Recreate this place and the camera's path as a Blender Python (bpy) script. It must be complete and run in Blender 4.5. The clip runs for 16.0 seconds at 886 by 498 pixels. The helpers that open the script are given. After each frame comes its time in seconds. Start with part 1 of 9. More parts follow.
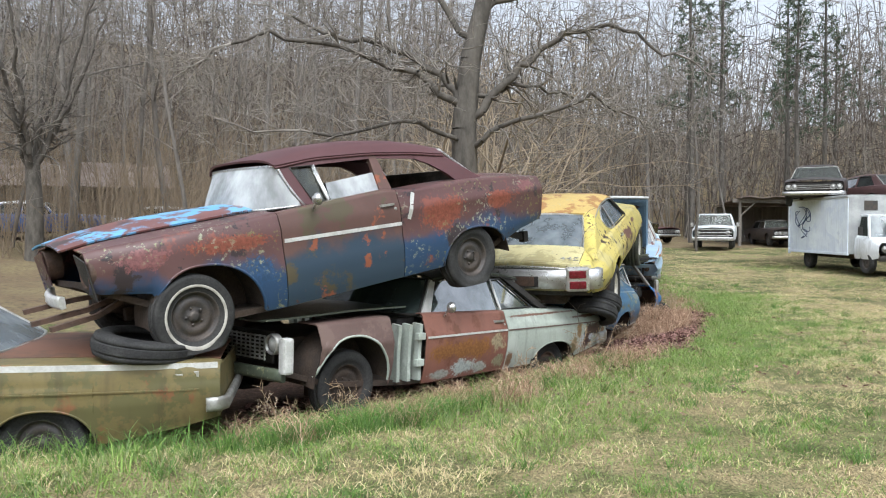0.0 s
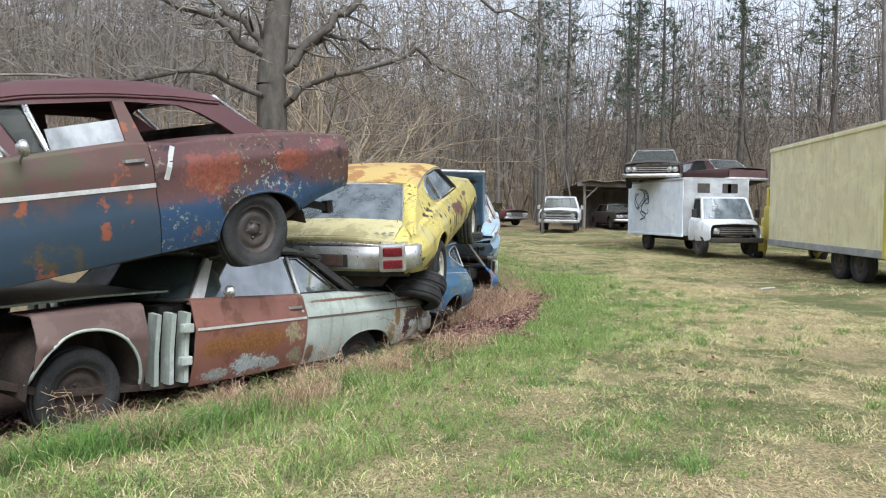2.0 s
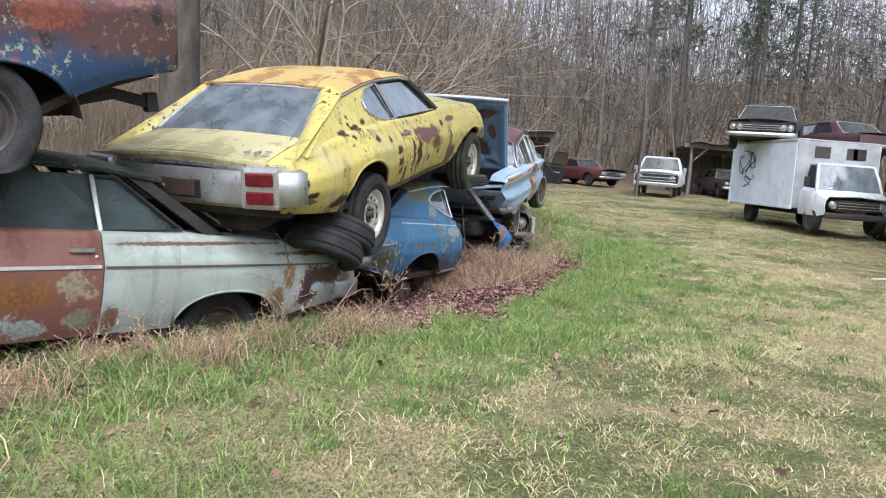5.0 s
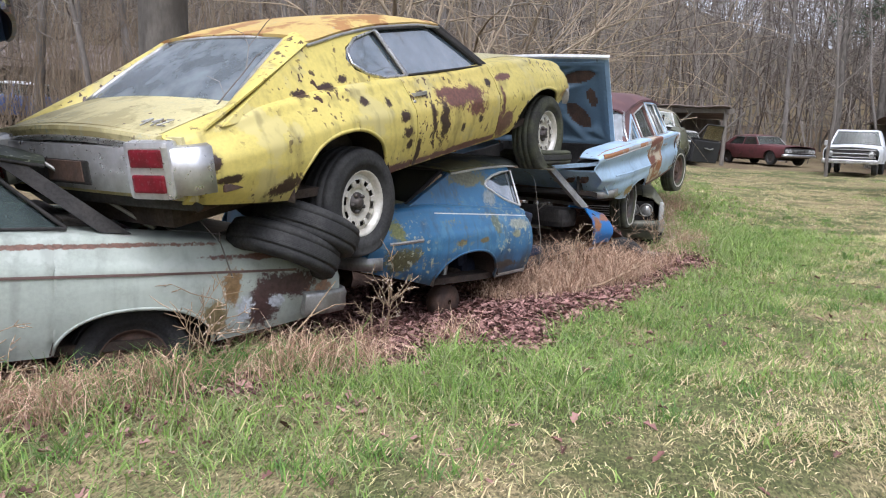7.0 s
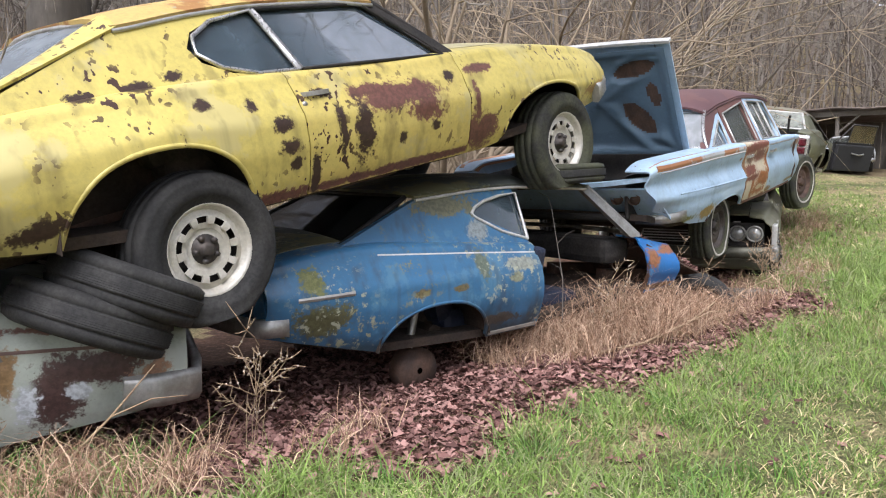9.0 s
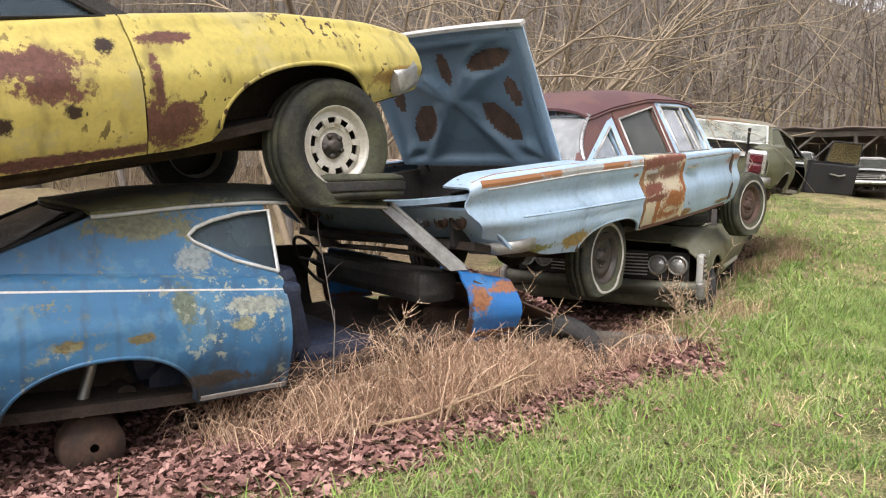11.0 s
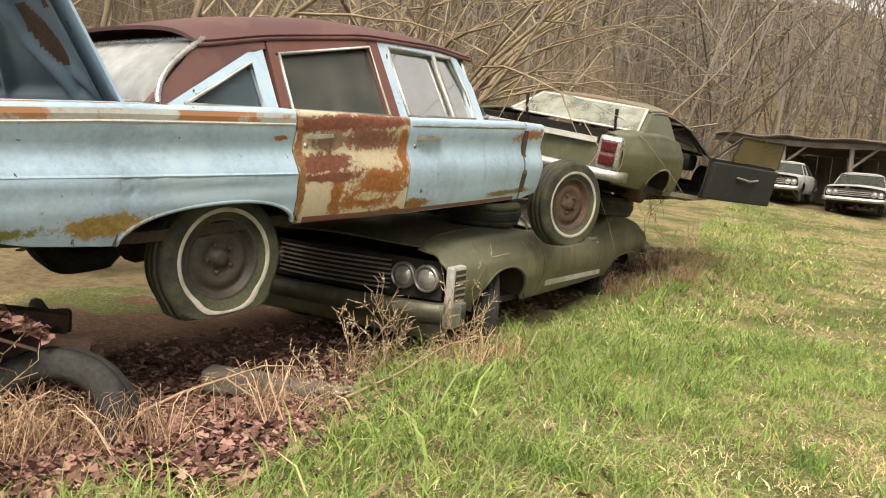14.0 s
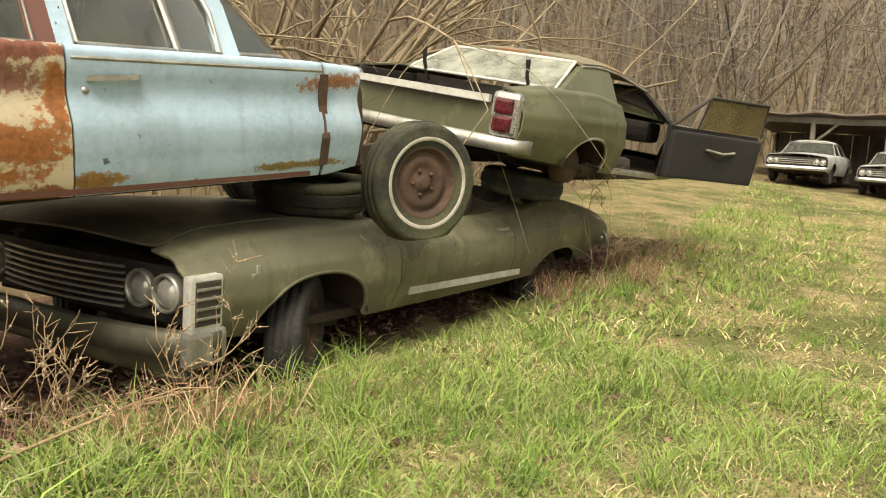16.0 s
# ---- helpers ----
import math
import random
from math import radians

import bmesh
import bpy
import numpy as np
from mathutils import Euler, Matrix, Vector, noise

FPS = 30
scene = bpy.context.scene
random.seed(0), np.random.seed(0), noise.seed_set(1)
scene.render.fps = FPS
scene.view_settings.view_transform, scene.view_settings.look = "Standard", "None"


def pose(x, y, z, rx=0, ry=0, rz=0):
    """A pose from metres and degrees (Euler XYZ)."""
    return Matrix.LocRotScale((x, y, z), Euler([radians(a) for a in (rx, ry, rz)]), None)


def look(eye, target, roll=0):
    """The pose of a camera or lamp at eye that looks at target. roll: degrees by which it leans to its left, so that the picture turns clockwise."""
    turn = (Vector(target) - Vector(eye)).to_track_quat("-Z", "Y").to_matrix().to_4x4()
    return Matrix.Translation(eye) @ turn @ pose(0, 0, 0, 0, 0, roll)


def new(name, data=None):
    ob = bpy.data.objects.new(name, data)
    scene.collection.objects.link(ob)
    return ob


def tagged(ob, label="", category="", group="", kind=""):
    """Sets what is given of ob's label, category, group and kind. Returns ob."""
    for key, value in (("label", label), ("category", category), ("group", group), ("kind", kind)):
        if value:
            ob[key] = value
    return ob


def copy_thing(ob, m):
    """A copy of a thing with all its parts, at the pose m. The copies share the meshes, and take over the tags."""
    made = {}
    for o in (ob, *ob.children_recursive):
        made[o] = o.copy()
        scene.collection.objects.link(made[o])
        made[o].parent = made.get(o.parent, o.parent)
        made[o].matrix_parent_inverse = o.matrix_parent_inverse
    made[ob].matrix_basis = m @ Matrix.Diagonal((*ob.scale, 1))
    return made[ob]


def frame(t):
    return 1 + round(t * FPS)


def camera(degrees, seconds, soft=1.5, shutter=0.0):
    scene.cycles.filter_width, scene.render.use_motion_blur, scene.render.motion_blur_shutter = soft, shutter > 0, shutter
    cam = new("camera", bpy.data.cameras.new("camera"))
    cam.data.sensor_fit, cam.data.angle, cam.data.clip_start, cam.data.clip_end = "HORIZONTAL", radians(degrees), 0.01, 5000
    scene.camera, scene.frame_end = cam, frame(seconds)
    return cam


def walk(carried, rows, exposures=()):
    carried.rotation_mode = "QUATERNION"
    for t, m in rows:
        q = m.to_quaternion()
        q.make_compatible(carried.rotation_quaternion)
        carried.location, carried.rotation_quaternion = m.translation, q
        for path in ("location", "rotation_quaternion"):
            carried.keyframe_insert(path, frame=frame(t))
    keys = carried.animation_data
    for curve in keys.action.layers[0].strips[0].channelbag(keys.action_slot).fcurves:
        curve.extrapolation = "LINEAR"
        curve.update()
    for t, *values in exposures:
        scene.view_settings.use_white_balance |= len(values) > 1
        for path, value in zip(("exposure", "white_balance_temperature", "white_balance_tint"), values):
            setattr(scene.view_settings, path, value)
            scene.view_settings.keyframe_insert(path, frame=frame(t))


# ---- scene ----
cam = camera(59.4, 16.0, soft=1.1)
EXPOSURE = 0.9
METRES, EYE, TILT, LEAN, TURN = 16.2, 1.65, -1.6, 0.0, 0.0
ROWS = [
    (0.0, 0.0, 0.0, 0.0, 0.0, 0.0, 0.0),
    (0.5, 0.0075, 0.0177, -0.0012, -3.38, 0.67, -0.58),
    (1.0, 0.0134, 0.0355, -0.0036, -6.03, 0.81, -0.97),
    (1.5, 0.0244, 0.0574, -0.0046, -8.36, 0.27, -0.27),
    (2.0, 0.0402, 0.0789, -0.0064, -10.43, -1.18, -0.2),
    (2.5, 0.0597, 0.1028, -0.008, -13.41, -2.63, -0.18),
    (3.0, 0.081, 0.1257, -0.0095, -12.83, -2.74, -2.18),
    (3.5, 0.1004, 0.1503, -0.0108, -9.54, -2.61, -3.59),
    (4.0, 0.1206, 0.1765, -0.0123, -7.19, -3.16, -3.79),
    (6.5, 0.2116, 0.3167, -0.0159, 7.78, -6.42, -3.55),
    (7.0, 0.2267, 0.344, -0.0152, 11.11, -6.39, -2.66),
    (7.5, 0.2431, 0.3723, -0.0158, 14.69, -5.76, -2.11),
    (8.0, 0.2552, 0.4025, -0.0156, 18.04, -5.55, -1.1),
    (10.5, 0.3199, 0.546, -0.0105, 25.29, -4.42, -1.15),
    (11.0, 0.3358, 0.5743, -0.0113, 25.04, -4.05, -1.74),
    (11.5, 0.3505, 0.6043, -0.0113, 24.74, -3.85, -2.3),
    (12.0, 0.3669, 0.6332, -0.0111, 23.04, -4.29, -3.02),
    (12.5, 0.3815, 0.6618, -0.0099, 24.25, -4.96, -3.87),
    (13.0, 0.3937, 0.6918, -0.0086, 24.95, -4.9, -4.57),
    (13.5, 0.4073, 0.7201, -0.0086, 26.03, -4.85, -5.49),
    (14.0, 0.4162, 0.7514, -0.008, 26.78, -4.93, -5.97),
    (14.5, 0.426, 0.7824, -0.0083, 27.95, -4.39, -6.62),
    (15.0, 0.4314, 0.8152, -0.0086, 29.52, -3.7, -7.04),
    (15.5, 0.4381, 0.8488, -0.0088, 29.98, -5.03, -5.59),
    (16.0, 0.4413, 0.883, -0.0075, 29.57, -5.76, -4.87),
]
walk(cam, [(t, pose(0, 0, EYE, TILT, LEAN, TURN) @ pose(METRES * x, METRES * y, METRES * z, 90 + pitch, roll, yaw)) for t, x, y, z, yaw, pitch, roll in ROWS],
     exposures=[(0.0, EXPOSURE, 5950, 8), (4.0, EXPOSURE, 5700, 11), (8.0, EXPOSURE + 0.06, 5900, 16), (11.0, EXPOSURE + 0.26, 6550, 15), (13.0, EXPOSURE + 0.22, 7200, 12), (16.0, EXPOSURE + 0.31, 8300, 6)])

# ---- world, sun, exposure ----
world = bpy.data.worlds.new("overcast_sky")
scene.world = world
world.use_nodes = True
wn = world.node_tree
sky = wn.nodes.new("ShaderNodeTexSky")
sky.sky_type, sky.sun_disc = "NISHITA", False
sky.sun_elevation, sky.sun_rotation = radians(52), radians(200)
sky.dust_density, sky.ozone_density, sky.air_density = 4.0, 1.0, 1.0
hue = wn.nodes.new("ShaderNodeHueSaturation")
hue.inputs["Saturation"].default_value = 0.22
hue.inputs["Value"].default_value = 1.0
wn.links.new(sky.outputs[0], hue.inputs["Color"])
wn.links.new(hue.outputs[0], wn.nodes["Background"].inputs[0])
wn.nodes["Background"].inputs[1].default_value = 0.135

sun = new("sun", bpy.data.lights.new("sun", "SUN"))
sun.data.energy, sun.data.angle, sun.data.color = 1.5, radians(25), (1.0, 0.97, 0.92)
sun.matrix_world = look((10, -20, 30), (0, 0, 0))


# ---- ground shape and the line of the wrecks ----
ROW = np.array([(-9.0, 4.9), (-1.6, 6.1), (-0.1, 7.3), (2.2, 10.0), (3.2, 12.4), (4.2, 14.6), (4.75, 16.8), (4.9, 21.6), (5.0, 25.0), (3.2, 42.0)])


def smooth(a, b, v):
    s = np.clip((v - a) / (b - a), 0, 1)
    return s * s * (3 - 2 * s)


def off_row(x, y):
    """Signed distance from the near edge of the row of wrecks, positive on the open side."""
    x, y = np.asarray(x, float), np.asarray(y, float)
    best, sign = np.full(x.shape, 1e9), np.ones(x.shape)
    for (ax, ay), (bx, by) in zip(ROW[:-1], ROW[1:]):
        ux, uy = bx - ax, by - ay
        s = np.clip(((x - ax) * ux + (y - ay) * uy) / (ux * ux + uy * uy), 0, 1)
        dx, dy = x - ax - s * ux, y - ay - s * uy
        d = np.hypot(dx, dy)
        near = d < best
        sign = np.where(near, np.sign(ux * -dy + uy * dx + 1e-9), sign)
        best = np.where(near, d, best)
    return best * sign


def waves(x, y, seed=0, scale=1.0):
    """Cheap smooth noise, about -1 to 1."""
    rng = np.random.RandomState(seed)
    out = 0
    for k in range(7):
        a, f, p = rng.rand() * 6.28, scale * (0.5 + rng.rand() * 1.8), rng.rand() * 6.28
        out = out + np.sin((np.cos(a) * x + np.sin(a) * y) * f * 2 + p + 1.3 * np.sin(f * (np.sin(a) * x - np.cos(a) * y)))
    return out / 3.6


def height(x, y):
    x, y = np.asarray(x, float), np.asarray(y, float)
    h = np.clip(y - 19, 0, 60) * (0.026 + 0.022 * smooth(9, 1, x))
    h = h + 0.06 * np.clip(-x - 2.5, 0, 12) * smooth(8, 14, y)
    r = np.hypot(x - 4, y - 12)
    h = h + (0.20 + 0.14 * smooth(38, 2, x)) * np.clip(r - 48, 0, 90)
    d = off_row(x, y)
    h = h - 0.17 * smooth(0.7, -0.5, d) * smooth(26, 22, y) * smooth(-7, -3, x)
    near = smooth(60, 30, r)
    return h + 0.02 * near * waves(x, y, 3, 1.1) + 0.012 * near * waves(x, y, 4, 3.0)


# ---- mesh helpers ----
class Build:
    """Collects vertices and faces of one part."""

    def __init__(self):
        self.v, self.f, self.s, self.m = [], [], [], []

    def add(self, pts, faces, soft=True, slot=0):
        n = len(self.v)
        self.v += [tuple(map(float, p)) for p in pts]
        self.f += [tuple(n + i for i in q) for q in faces]
        self.s += [soft] * len(faces)
        self.m += [slot] * len(faces)
        return self

    def sheet(self, P, thick=0.0, soft=True, ring=False):
        """A grid of points as a skin; thick: how far its back lies behind it."""
        P = np.asarray(P, float)
        n, m = P.shape[:2]
        quads = [(i * m + j, (i + 1) * m + j, (i + 1) * m + (j + 1) % m, i * m + (j + 1) % m) for i in range(n - 1) for j in range(m if ring else m - 1)]
        self.add(P.reshape(-1, 3), quads, soft)
        if thick:
            nrm = np.cross(np.gradient(P, axis=0), np.gradient(P, axis=1))
            nrm /= np.linalg.norm(nrm, axis=2, keepdims=True) + 1e-9
            B = P - nrm * thick
            self.add(B.reshape(-1, 3), [q[::-1] for q in quads], soft)
            for A, C in ((P[0], B[0]), (P[-1], B[-1]), (P[:, 0], B[:, 0]), (P[:, -1], B[:, -1])):
                k = len(A)
                self.add(np.vstack((A, C)), [(i, i + 1, k + i + 1, k + i) for i in range(k - 1)], False)
        return self

    def tube(self, path, radius, n=6, cap=True):
        path = np.asarray(path, float)
        k = len(path)
        rad = np.broadcast_to(np.asarray(radius, float), (k,))
        t = np.gradient(path, axis=0)
        t /= np.linalg.norm(t, axis=1, keepdims=True) + 1e-9
        ref = np.array((0, 0, 1.0)) if abs(t[:, 2]).mean() < 0.8 else np.array((1.0, 0, 0))
        u = np.cross(t, ref)
        u /= np.linalg.norm(u, axis=1, keepdims=True) + 1e-9
        w = np.cross(t, u)
        a = np.arange(n) * 2 * np.pi / n
        P = path[:, None] + rad[:, None, None] * (np.cos(a)[None, :, None] * u[:, None] + np.sin(a)[None, :, None] * w[:, None])
        self.sheet(P, ring=True)
        if cap:
            self.add(P[0], [tuple(range(n))], False)
            self.add(P[-1], [tuple(range(n))[::-1]], False)
        return self

    def sweep(self, path, section, up=(0, 0, 1), closed=False):
        """A section (u across, v up) drawn along a path."""
        path, section = np.asarray(path, float), np.asarray(section, float)
        t = np.gradient(path, axis=0)
        t /= np.linalg.norm(t, axis=1, keepdims=True) + 1e-9
        u = np.cross(t, np.asarray(up, float))
        u /= np.linalg.norm(u, axis=1, keepdims=True) + 1e-9
        w = np.cross(u, t)
        P = path[:, None] + section[None, :, :1] * u[:, None] + section[None, :, 1:] * w[:, None]
        m, k = len(section), len(path)
        ends = [tuple(range(m)), tuple((k - 1) * m + i for i in range(m))[::-1]]
        n = len(self.f)
        self.sheet(P, soft=m >= 7, ring=True)
        base = len(self.v) - m * k
        self.f += [tuple(base + i for i in e) for e in ends]
        self.s += [False, False]
        self.m += [0, 0]
        return self

    def lathe(self, prof, centre=(0, 0, 0), axis="y", n=28):
        """prof: (radius, along the axis)."""
        a = np.arange(n) * 2 * np.pi / n
        P = []
        for r, z in prof:
            ring = np.stack((r * np.cos(a), np.full(n, z), r * np.sin(a)), 1)
            if axis == "x":
                ring = ring[:, [1, 0, 2]]
            if axis == "z":
                ring = ring[:, [0, 2, 1]]
            P.append(ring + np.asarray(centre, float))
        return self.sheet(np.array(P), ring=True)

    def box(self, c, size, bevel=0.01, turn=None):
        bm = bmesh.new()
        bmesh.ops.create_cube(bm, size=1.0)
        bmesh.ops.scale(bm, vec=size, verts=bm.verts)
        if bevel:
            bmesh.ops.bevel(bm, geom=bm.edges[:], offset=min(bevel, min(size) * 0.45), segments=2, affect="EDGES", profile=0.6)
        if turn is not None:
            bmesh.ops.transform(bm, matrix=turn, verts=bm.verts)
        bmesh.ops.translate(bm, vec=c, verts=bm.verts)
        bm.verts.index_update()
        self.add([v.co for v in bm.verts], [tuple(v.index for v in f.verts) for f in bm.faces], False)
        bm.free()
        return self

    def slab(self, poly, push):
        """A flat polygon given thickness along push."""
        A = np.asarray(poly, float)
        C = A + np.asarray(push, float)
        n = len(A)
        self.add(A, [tuple(range(n))], False)
        self.add(C, [tuple(range(n))[::-1]], False)
        for i in range(n):
            j = (i + 1) % n
            self.add((A[i], A[j], C[j], C[i]), [(3, 2, 1, 0)], False)
        return self

    def warp(self, fn):
        self.v = [tuple(fn(*p)) for p in self.v]
        return self


def mesh_of(name, b, mats):
    me = bpy.data.meshes.new(name)
    me.from_pydata(b.v, [], b.f)
    me.polygons.foreach_set("use_smooth", b.s)
    for mt in mats if isinstance(mats, (list, tuple)) else [mats]:
        me.materials.append(mt)
    me.polygons.foreach_set("material_index", b.m)
    bm = bmesh.new()
    bm.from_mesh(me)
    bmesh.ops.recalc_face_normals(bm, faces=bm.faces)
    bm.to_mesh(me)
    bm.free()
    return me


def part(name, b, material, parent, label=""):
    ob = new(name, mesh_of(name, b, material))
    ob.parent = parent
    if label:
        tagged(ob, label)
    return ob


def thing(name, m, label, category, group="", kind=""):
    ob = new(name)
    ob.empty_display_size = 0.3
    ob.matrix_world = m
    return tagged(ob, label, category, group, kind)


def bulk(name, verts, faces, material, label, category, soft=False):
    """A large mesh of arrays: verts (n, 3), faces (k, 3 or 4)."""
    me = bpy.data.meshes.new(name)
    k, c = faces.shape
    me.vertices.add(len(verts))
    me.vertices.foreach_set("co", verts.astype(np.float32).ravel())
    me.loops.add(k * c)
    me.loops.foreach_set("vertex_index", faces.astype(np.int32).ravel())
    me.polygons.add(k)
    me.polygons.foreach_set("loop_start", np.arange(k, dtype=np.int32) * c)
    me.polygons.foreach_set("use_smooth", np.full(k, soft))
    me.update(calc_edges=True)
    me.validate()
    me.materials.append(material)
    return tagged(new(name, me), label, category, kind="stuff")


# ---- materials ----
class Nodes:
    def __init__(self, name):
        self.mat = bpy.data.materials.new(name)
        self.mat.use_nodes = True
        self.t = self.mat.node_tree
        self.p = self.t.nodes["Principled BSDF"]
        self.out = self.t.nodes["Material Output"]
        self.co = self.t.nodes.new("ShaderNodeTexCoord").outputs["Object"]

    def put(self, sock, v):
        if hasattr(v, "is_output"):
            self.t.links.new(v, sock)
        else:
            sock.default_value = v

    def noise(self, scale, detail=4.0, rough=0.6, stretch=None, shift=0.0, distort=0.0):
        n = self.t.nodes.new("ShaderNodeTexNoise")
        n.inputs["Scale"].default_value, n.inputs["Detail"].default_value = scale, detail
        n.inputs["Roughness"].default_value, n.inputs["Distortion"].default_value = rough, distort
        mp = self.t.nodes.new("ShaderNodeMapping")
        mp.inputs["Scale"].default_value = stretch or (1, 1, 1)
        mp.inputs["Location"].default_value = (shift, shift * 0.7, shift * 1.3)
        self.t.links.new(self.co, mp.inputs[0])
        self.t.links.new(mp.outputs[0], n.inputs["Vector"])
        return n.outputs["Fac"]

    def ramp(self, v, lo, hi, a=0.0, b=1.0):
        n = self.t.nodes.new("ShaderNodeMapRange")
        n.interpolation_type = "SMOOTHSTEP"
        for i, x in enumerate((v, lo, hi, a, b)):
            self.put(n.inputs[i], x)
        return n.outputs[0]

    def mix(self, fac, a, b, how="MIX"):
        n = self.t.nodes.new("ShaderNodeMix")
        n.data_type, n.blend_type = "RGBA", how
        for i, x in ((0, fac), (6, a), (7, b)):
            self.put(n.inputs[i], (*x, 1) if isinstance(x, tuple) and len(x) == 3 else x)
        return n.outputs[2]

    def calc(self, op, a, b=0.0):
        n = self.t.nodes.new("ShaderNodeMath")
        n.operation = op
        self.put(n.inputs[0], a)
        self.put(n.inputs[1], b)
        return n.outputs[0]

    def blot(self, x, z, rx, rz, mid, fine):
        """A ragged patch on a car's side, about (x, z)."""
        mp = self.t.nodes.new("ShaderNodeMapping")
        mp.inputs["Scale"].default_value = (1 / rx, 0, 1 / rz)
        mp.inputs["Location"].default_value = (-x / rx, 0, -z / rz)
        self.t.links.new(self.co, mp.inputs[0])
        ln = self.t.nodes.new("ShaderNodeVectorMath")
        ln.operation = "LENGTH"
        self.t.links.new(mp.outputs[0], ln.inputs[0])
        d = self.calc("ADD", ln.outputs["Value"], self.calc("MULTIPLY", self.calc("SUBTRACT", mid, 0.5), 2.6))
        d = self.calc("ADD", d, self.calc("MULTIPLY", self.calc("SUBTRACT", fine, 0.5), 2.2))
        return self.ramp(d, 1.3, 0.8)

    def axis(self, which):
        n = self.t.nodes.new("ShaderNodeSeparateXYZ")
        self.t.links.new(self.co, n.inputs[0])
        return n.outputs[which]

    def island(self):
        return self.t.nodes.new("ShaderNodeNewGeometry").outputs["Random Per Island"]

    def bump(self, v, strength=0.3, dist=0.01):
        n = self.t.nodes.new("ShaderNodeBump")
        n.inputs["Strength"].default_value, n.inputs["Distance"].default_value = strength, dist
        self.put(n.inputs["Height"], v)
        self.t.links.new(n.outputs[0], self.p.inputs["Normal"])

    def done(self, color, rough=0.6, metal=0.0, spec=None):
        self.put(self.p.inputs["Base Color"], (*color, 1) if isinstance(color, tuple) and len(color) == 3 else color)
        self.put(self.p.inputs["Roughness"], rough)
        self.put(self.p.inputs["Metallic"], metal)
        if spec is not None:
            self.put(self.p.inputs["Specular IOR Level"], spec)
        return self.mat


RUST, DARK_RUST = (0.19, 0.065, 0.025), (0.055, 0.026, 0.018)


def paint(name, base, other=None, share=0.5, rust=0.3, rust_col=RUST, spots=0.0, lichen=0.0, shift=0.0, gloss=0.45, streaks=0.0, third=None, third_share=0.4, low=None, low_z=0.7, blots=()):
    """Old car paint: a faded coat, patches of another coat, rust that breaks through, spots, lichen and runs."""
    n = Nodes(name)
    big = n.noise(1.6, 5, 0.62, shift=shift)
    mid = n.noise(5.5, 6, 0.68, shift=shift + 3, distort=0.4)
    fine = n.noise(38, 4, 0.7, shift=shift + 7)
    col = n.mix(n.ramp(fine, 0.3, 0.75), base, tuple(c * 0.78 + 0.012 for c in base))
    col = n.mix(n.ramp(big, 0.35, 0.7, 0, 0.55), col, tuple(min(1, c * 1.22 + 0.015) for c in base))
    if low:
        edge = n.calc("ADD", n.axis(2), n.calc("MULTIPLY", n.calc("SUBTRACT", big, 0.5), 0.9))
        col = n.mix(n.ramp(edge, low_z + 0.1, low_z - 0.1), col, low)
    if other:
        col = n.mix(n.ramp(n.noise(2.3, 6, 0.65, shift=shift + 11), 0.66 - 0.3 * share, 0.72 - 0.3 * share), col, other)
    if third:
        col = n.mix(n.ramp(n.noise(2.9, 6, 0.66, shift=shift + 17), 0.66 - 0.3 * third_share, 0.70 - 0.3 * third_share), col, third)
    rmask = n.ramp(mid, 0.74 - 0.28 * rust, 0.80 - 0.28 * rust)
    rcol = n.mix(n.ramp(fine, 0.3, 0.7), rust_col, DARK_RUST)
    if streaks:
        run = n.noise(7, 3, 0.5, (1.6, 1.6, 0.16), shift=shift + 5)
        col = n.mix(n.ramp(run, 0.5, 0.72, 0, streaks), col, (0.05, 0.04, 0.028))
    col = n.mix(rmask, col, rcol)
    if spots:
        sp = n.noise(25, 2, 0.55, (1, 1, 0.7), shift=shift + 23)
        gate = n.ramp(n.noise(1.9, 3, 0.6, shift=shift + 29), 0.46, 0.60)
        m = n.calc("MULTIPLY", n.ramp(sp, 0.70 - 0.12 * spots, 0.72 - 0.12 * spots), gate)
        col = n.mix(m, col, DARK_RUST)
    for bx, bz, rx, rz, bcol in blots:
        m = n.blot(bx, bz, rx, rz, mid, fine)
        col = n.mix(m, col, n.mix(n.ramp(fine, 0.35, 0.65), bcol, tuple(c * 0.62 for c in bcol)))
    if lichen:
        li = n.calc("MULTIPLY", n.ramp(n.noise(23, 5, 0.7, shift=shift + 31), 0.62 - 0.12 * lichen, 0.68 - 0.12 * lichen), n.ramp(n.noise(2.2, 3, 0.6, shift=shift + 37), 0.42, 0.6))
        col = n.mix(li, col, n.mix(n.ramp(big, 0.4, 0.6), (0.33, 0.35, 0.27), (0.17, 0.16, 0.06)))
    n.bump(n.calc("ADD", n.calc("MULTIPLY", mid, rmask), n.calc("MULTIPLY", fine, 0.15)), 0.35, 0.006)
    return n.done(col, n.mix(rmask, (gloss,) * 3, (0.88,) * 3), 0.0, 0.45)


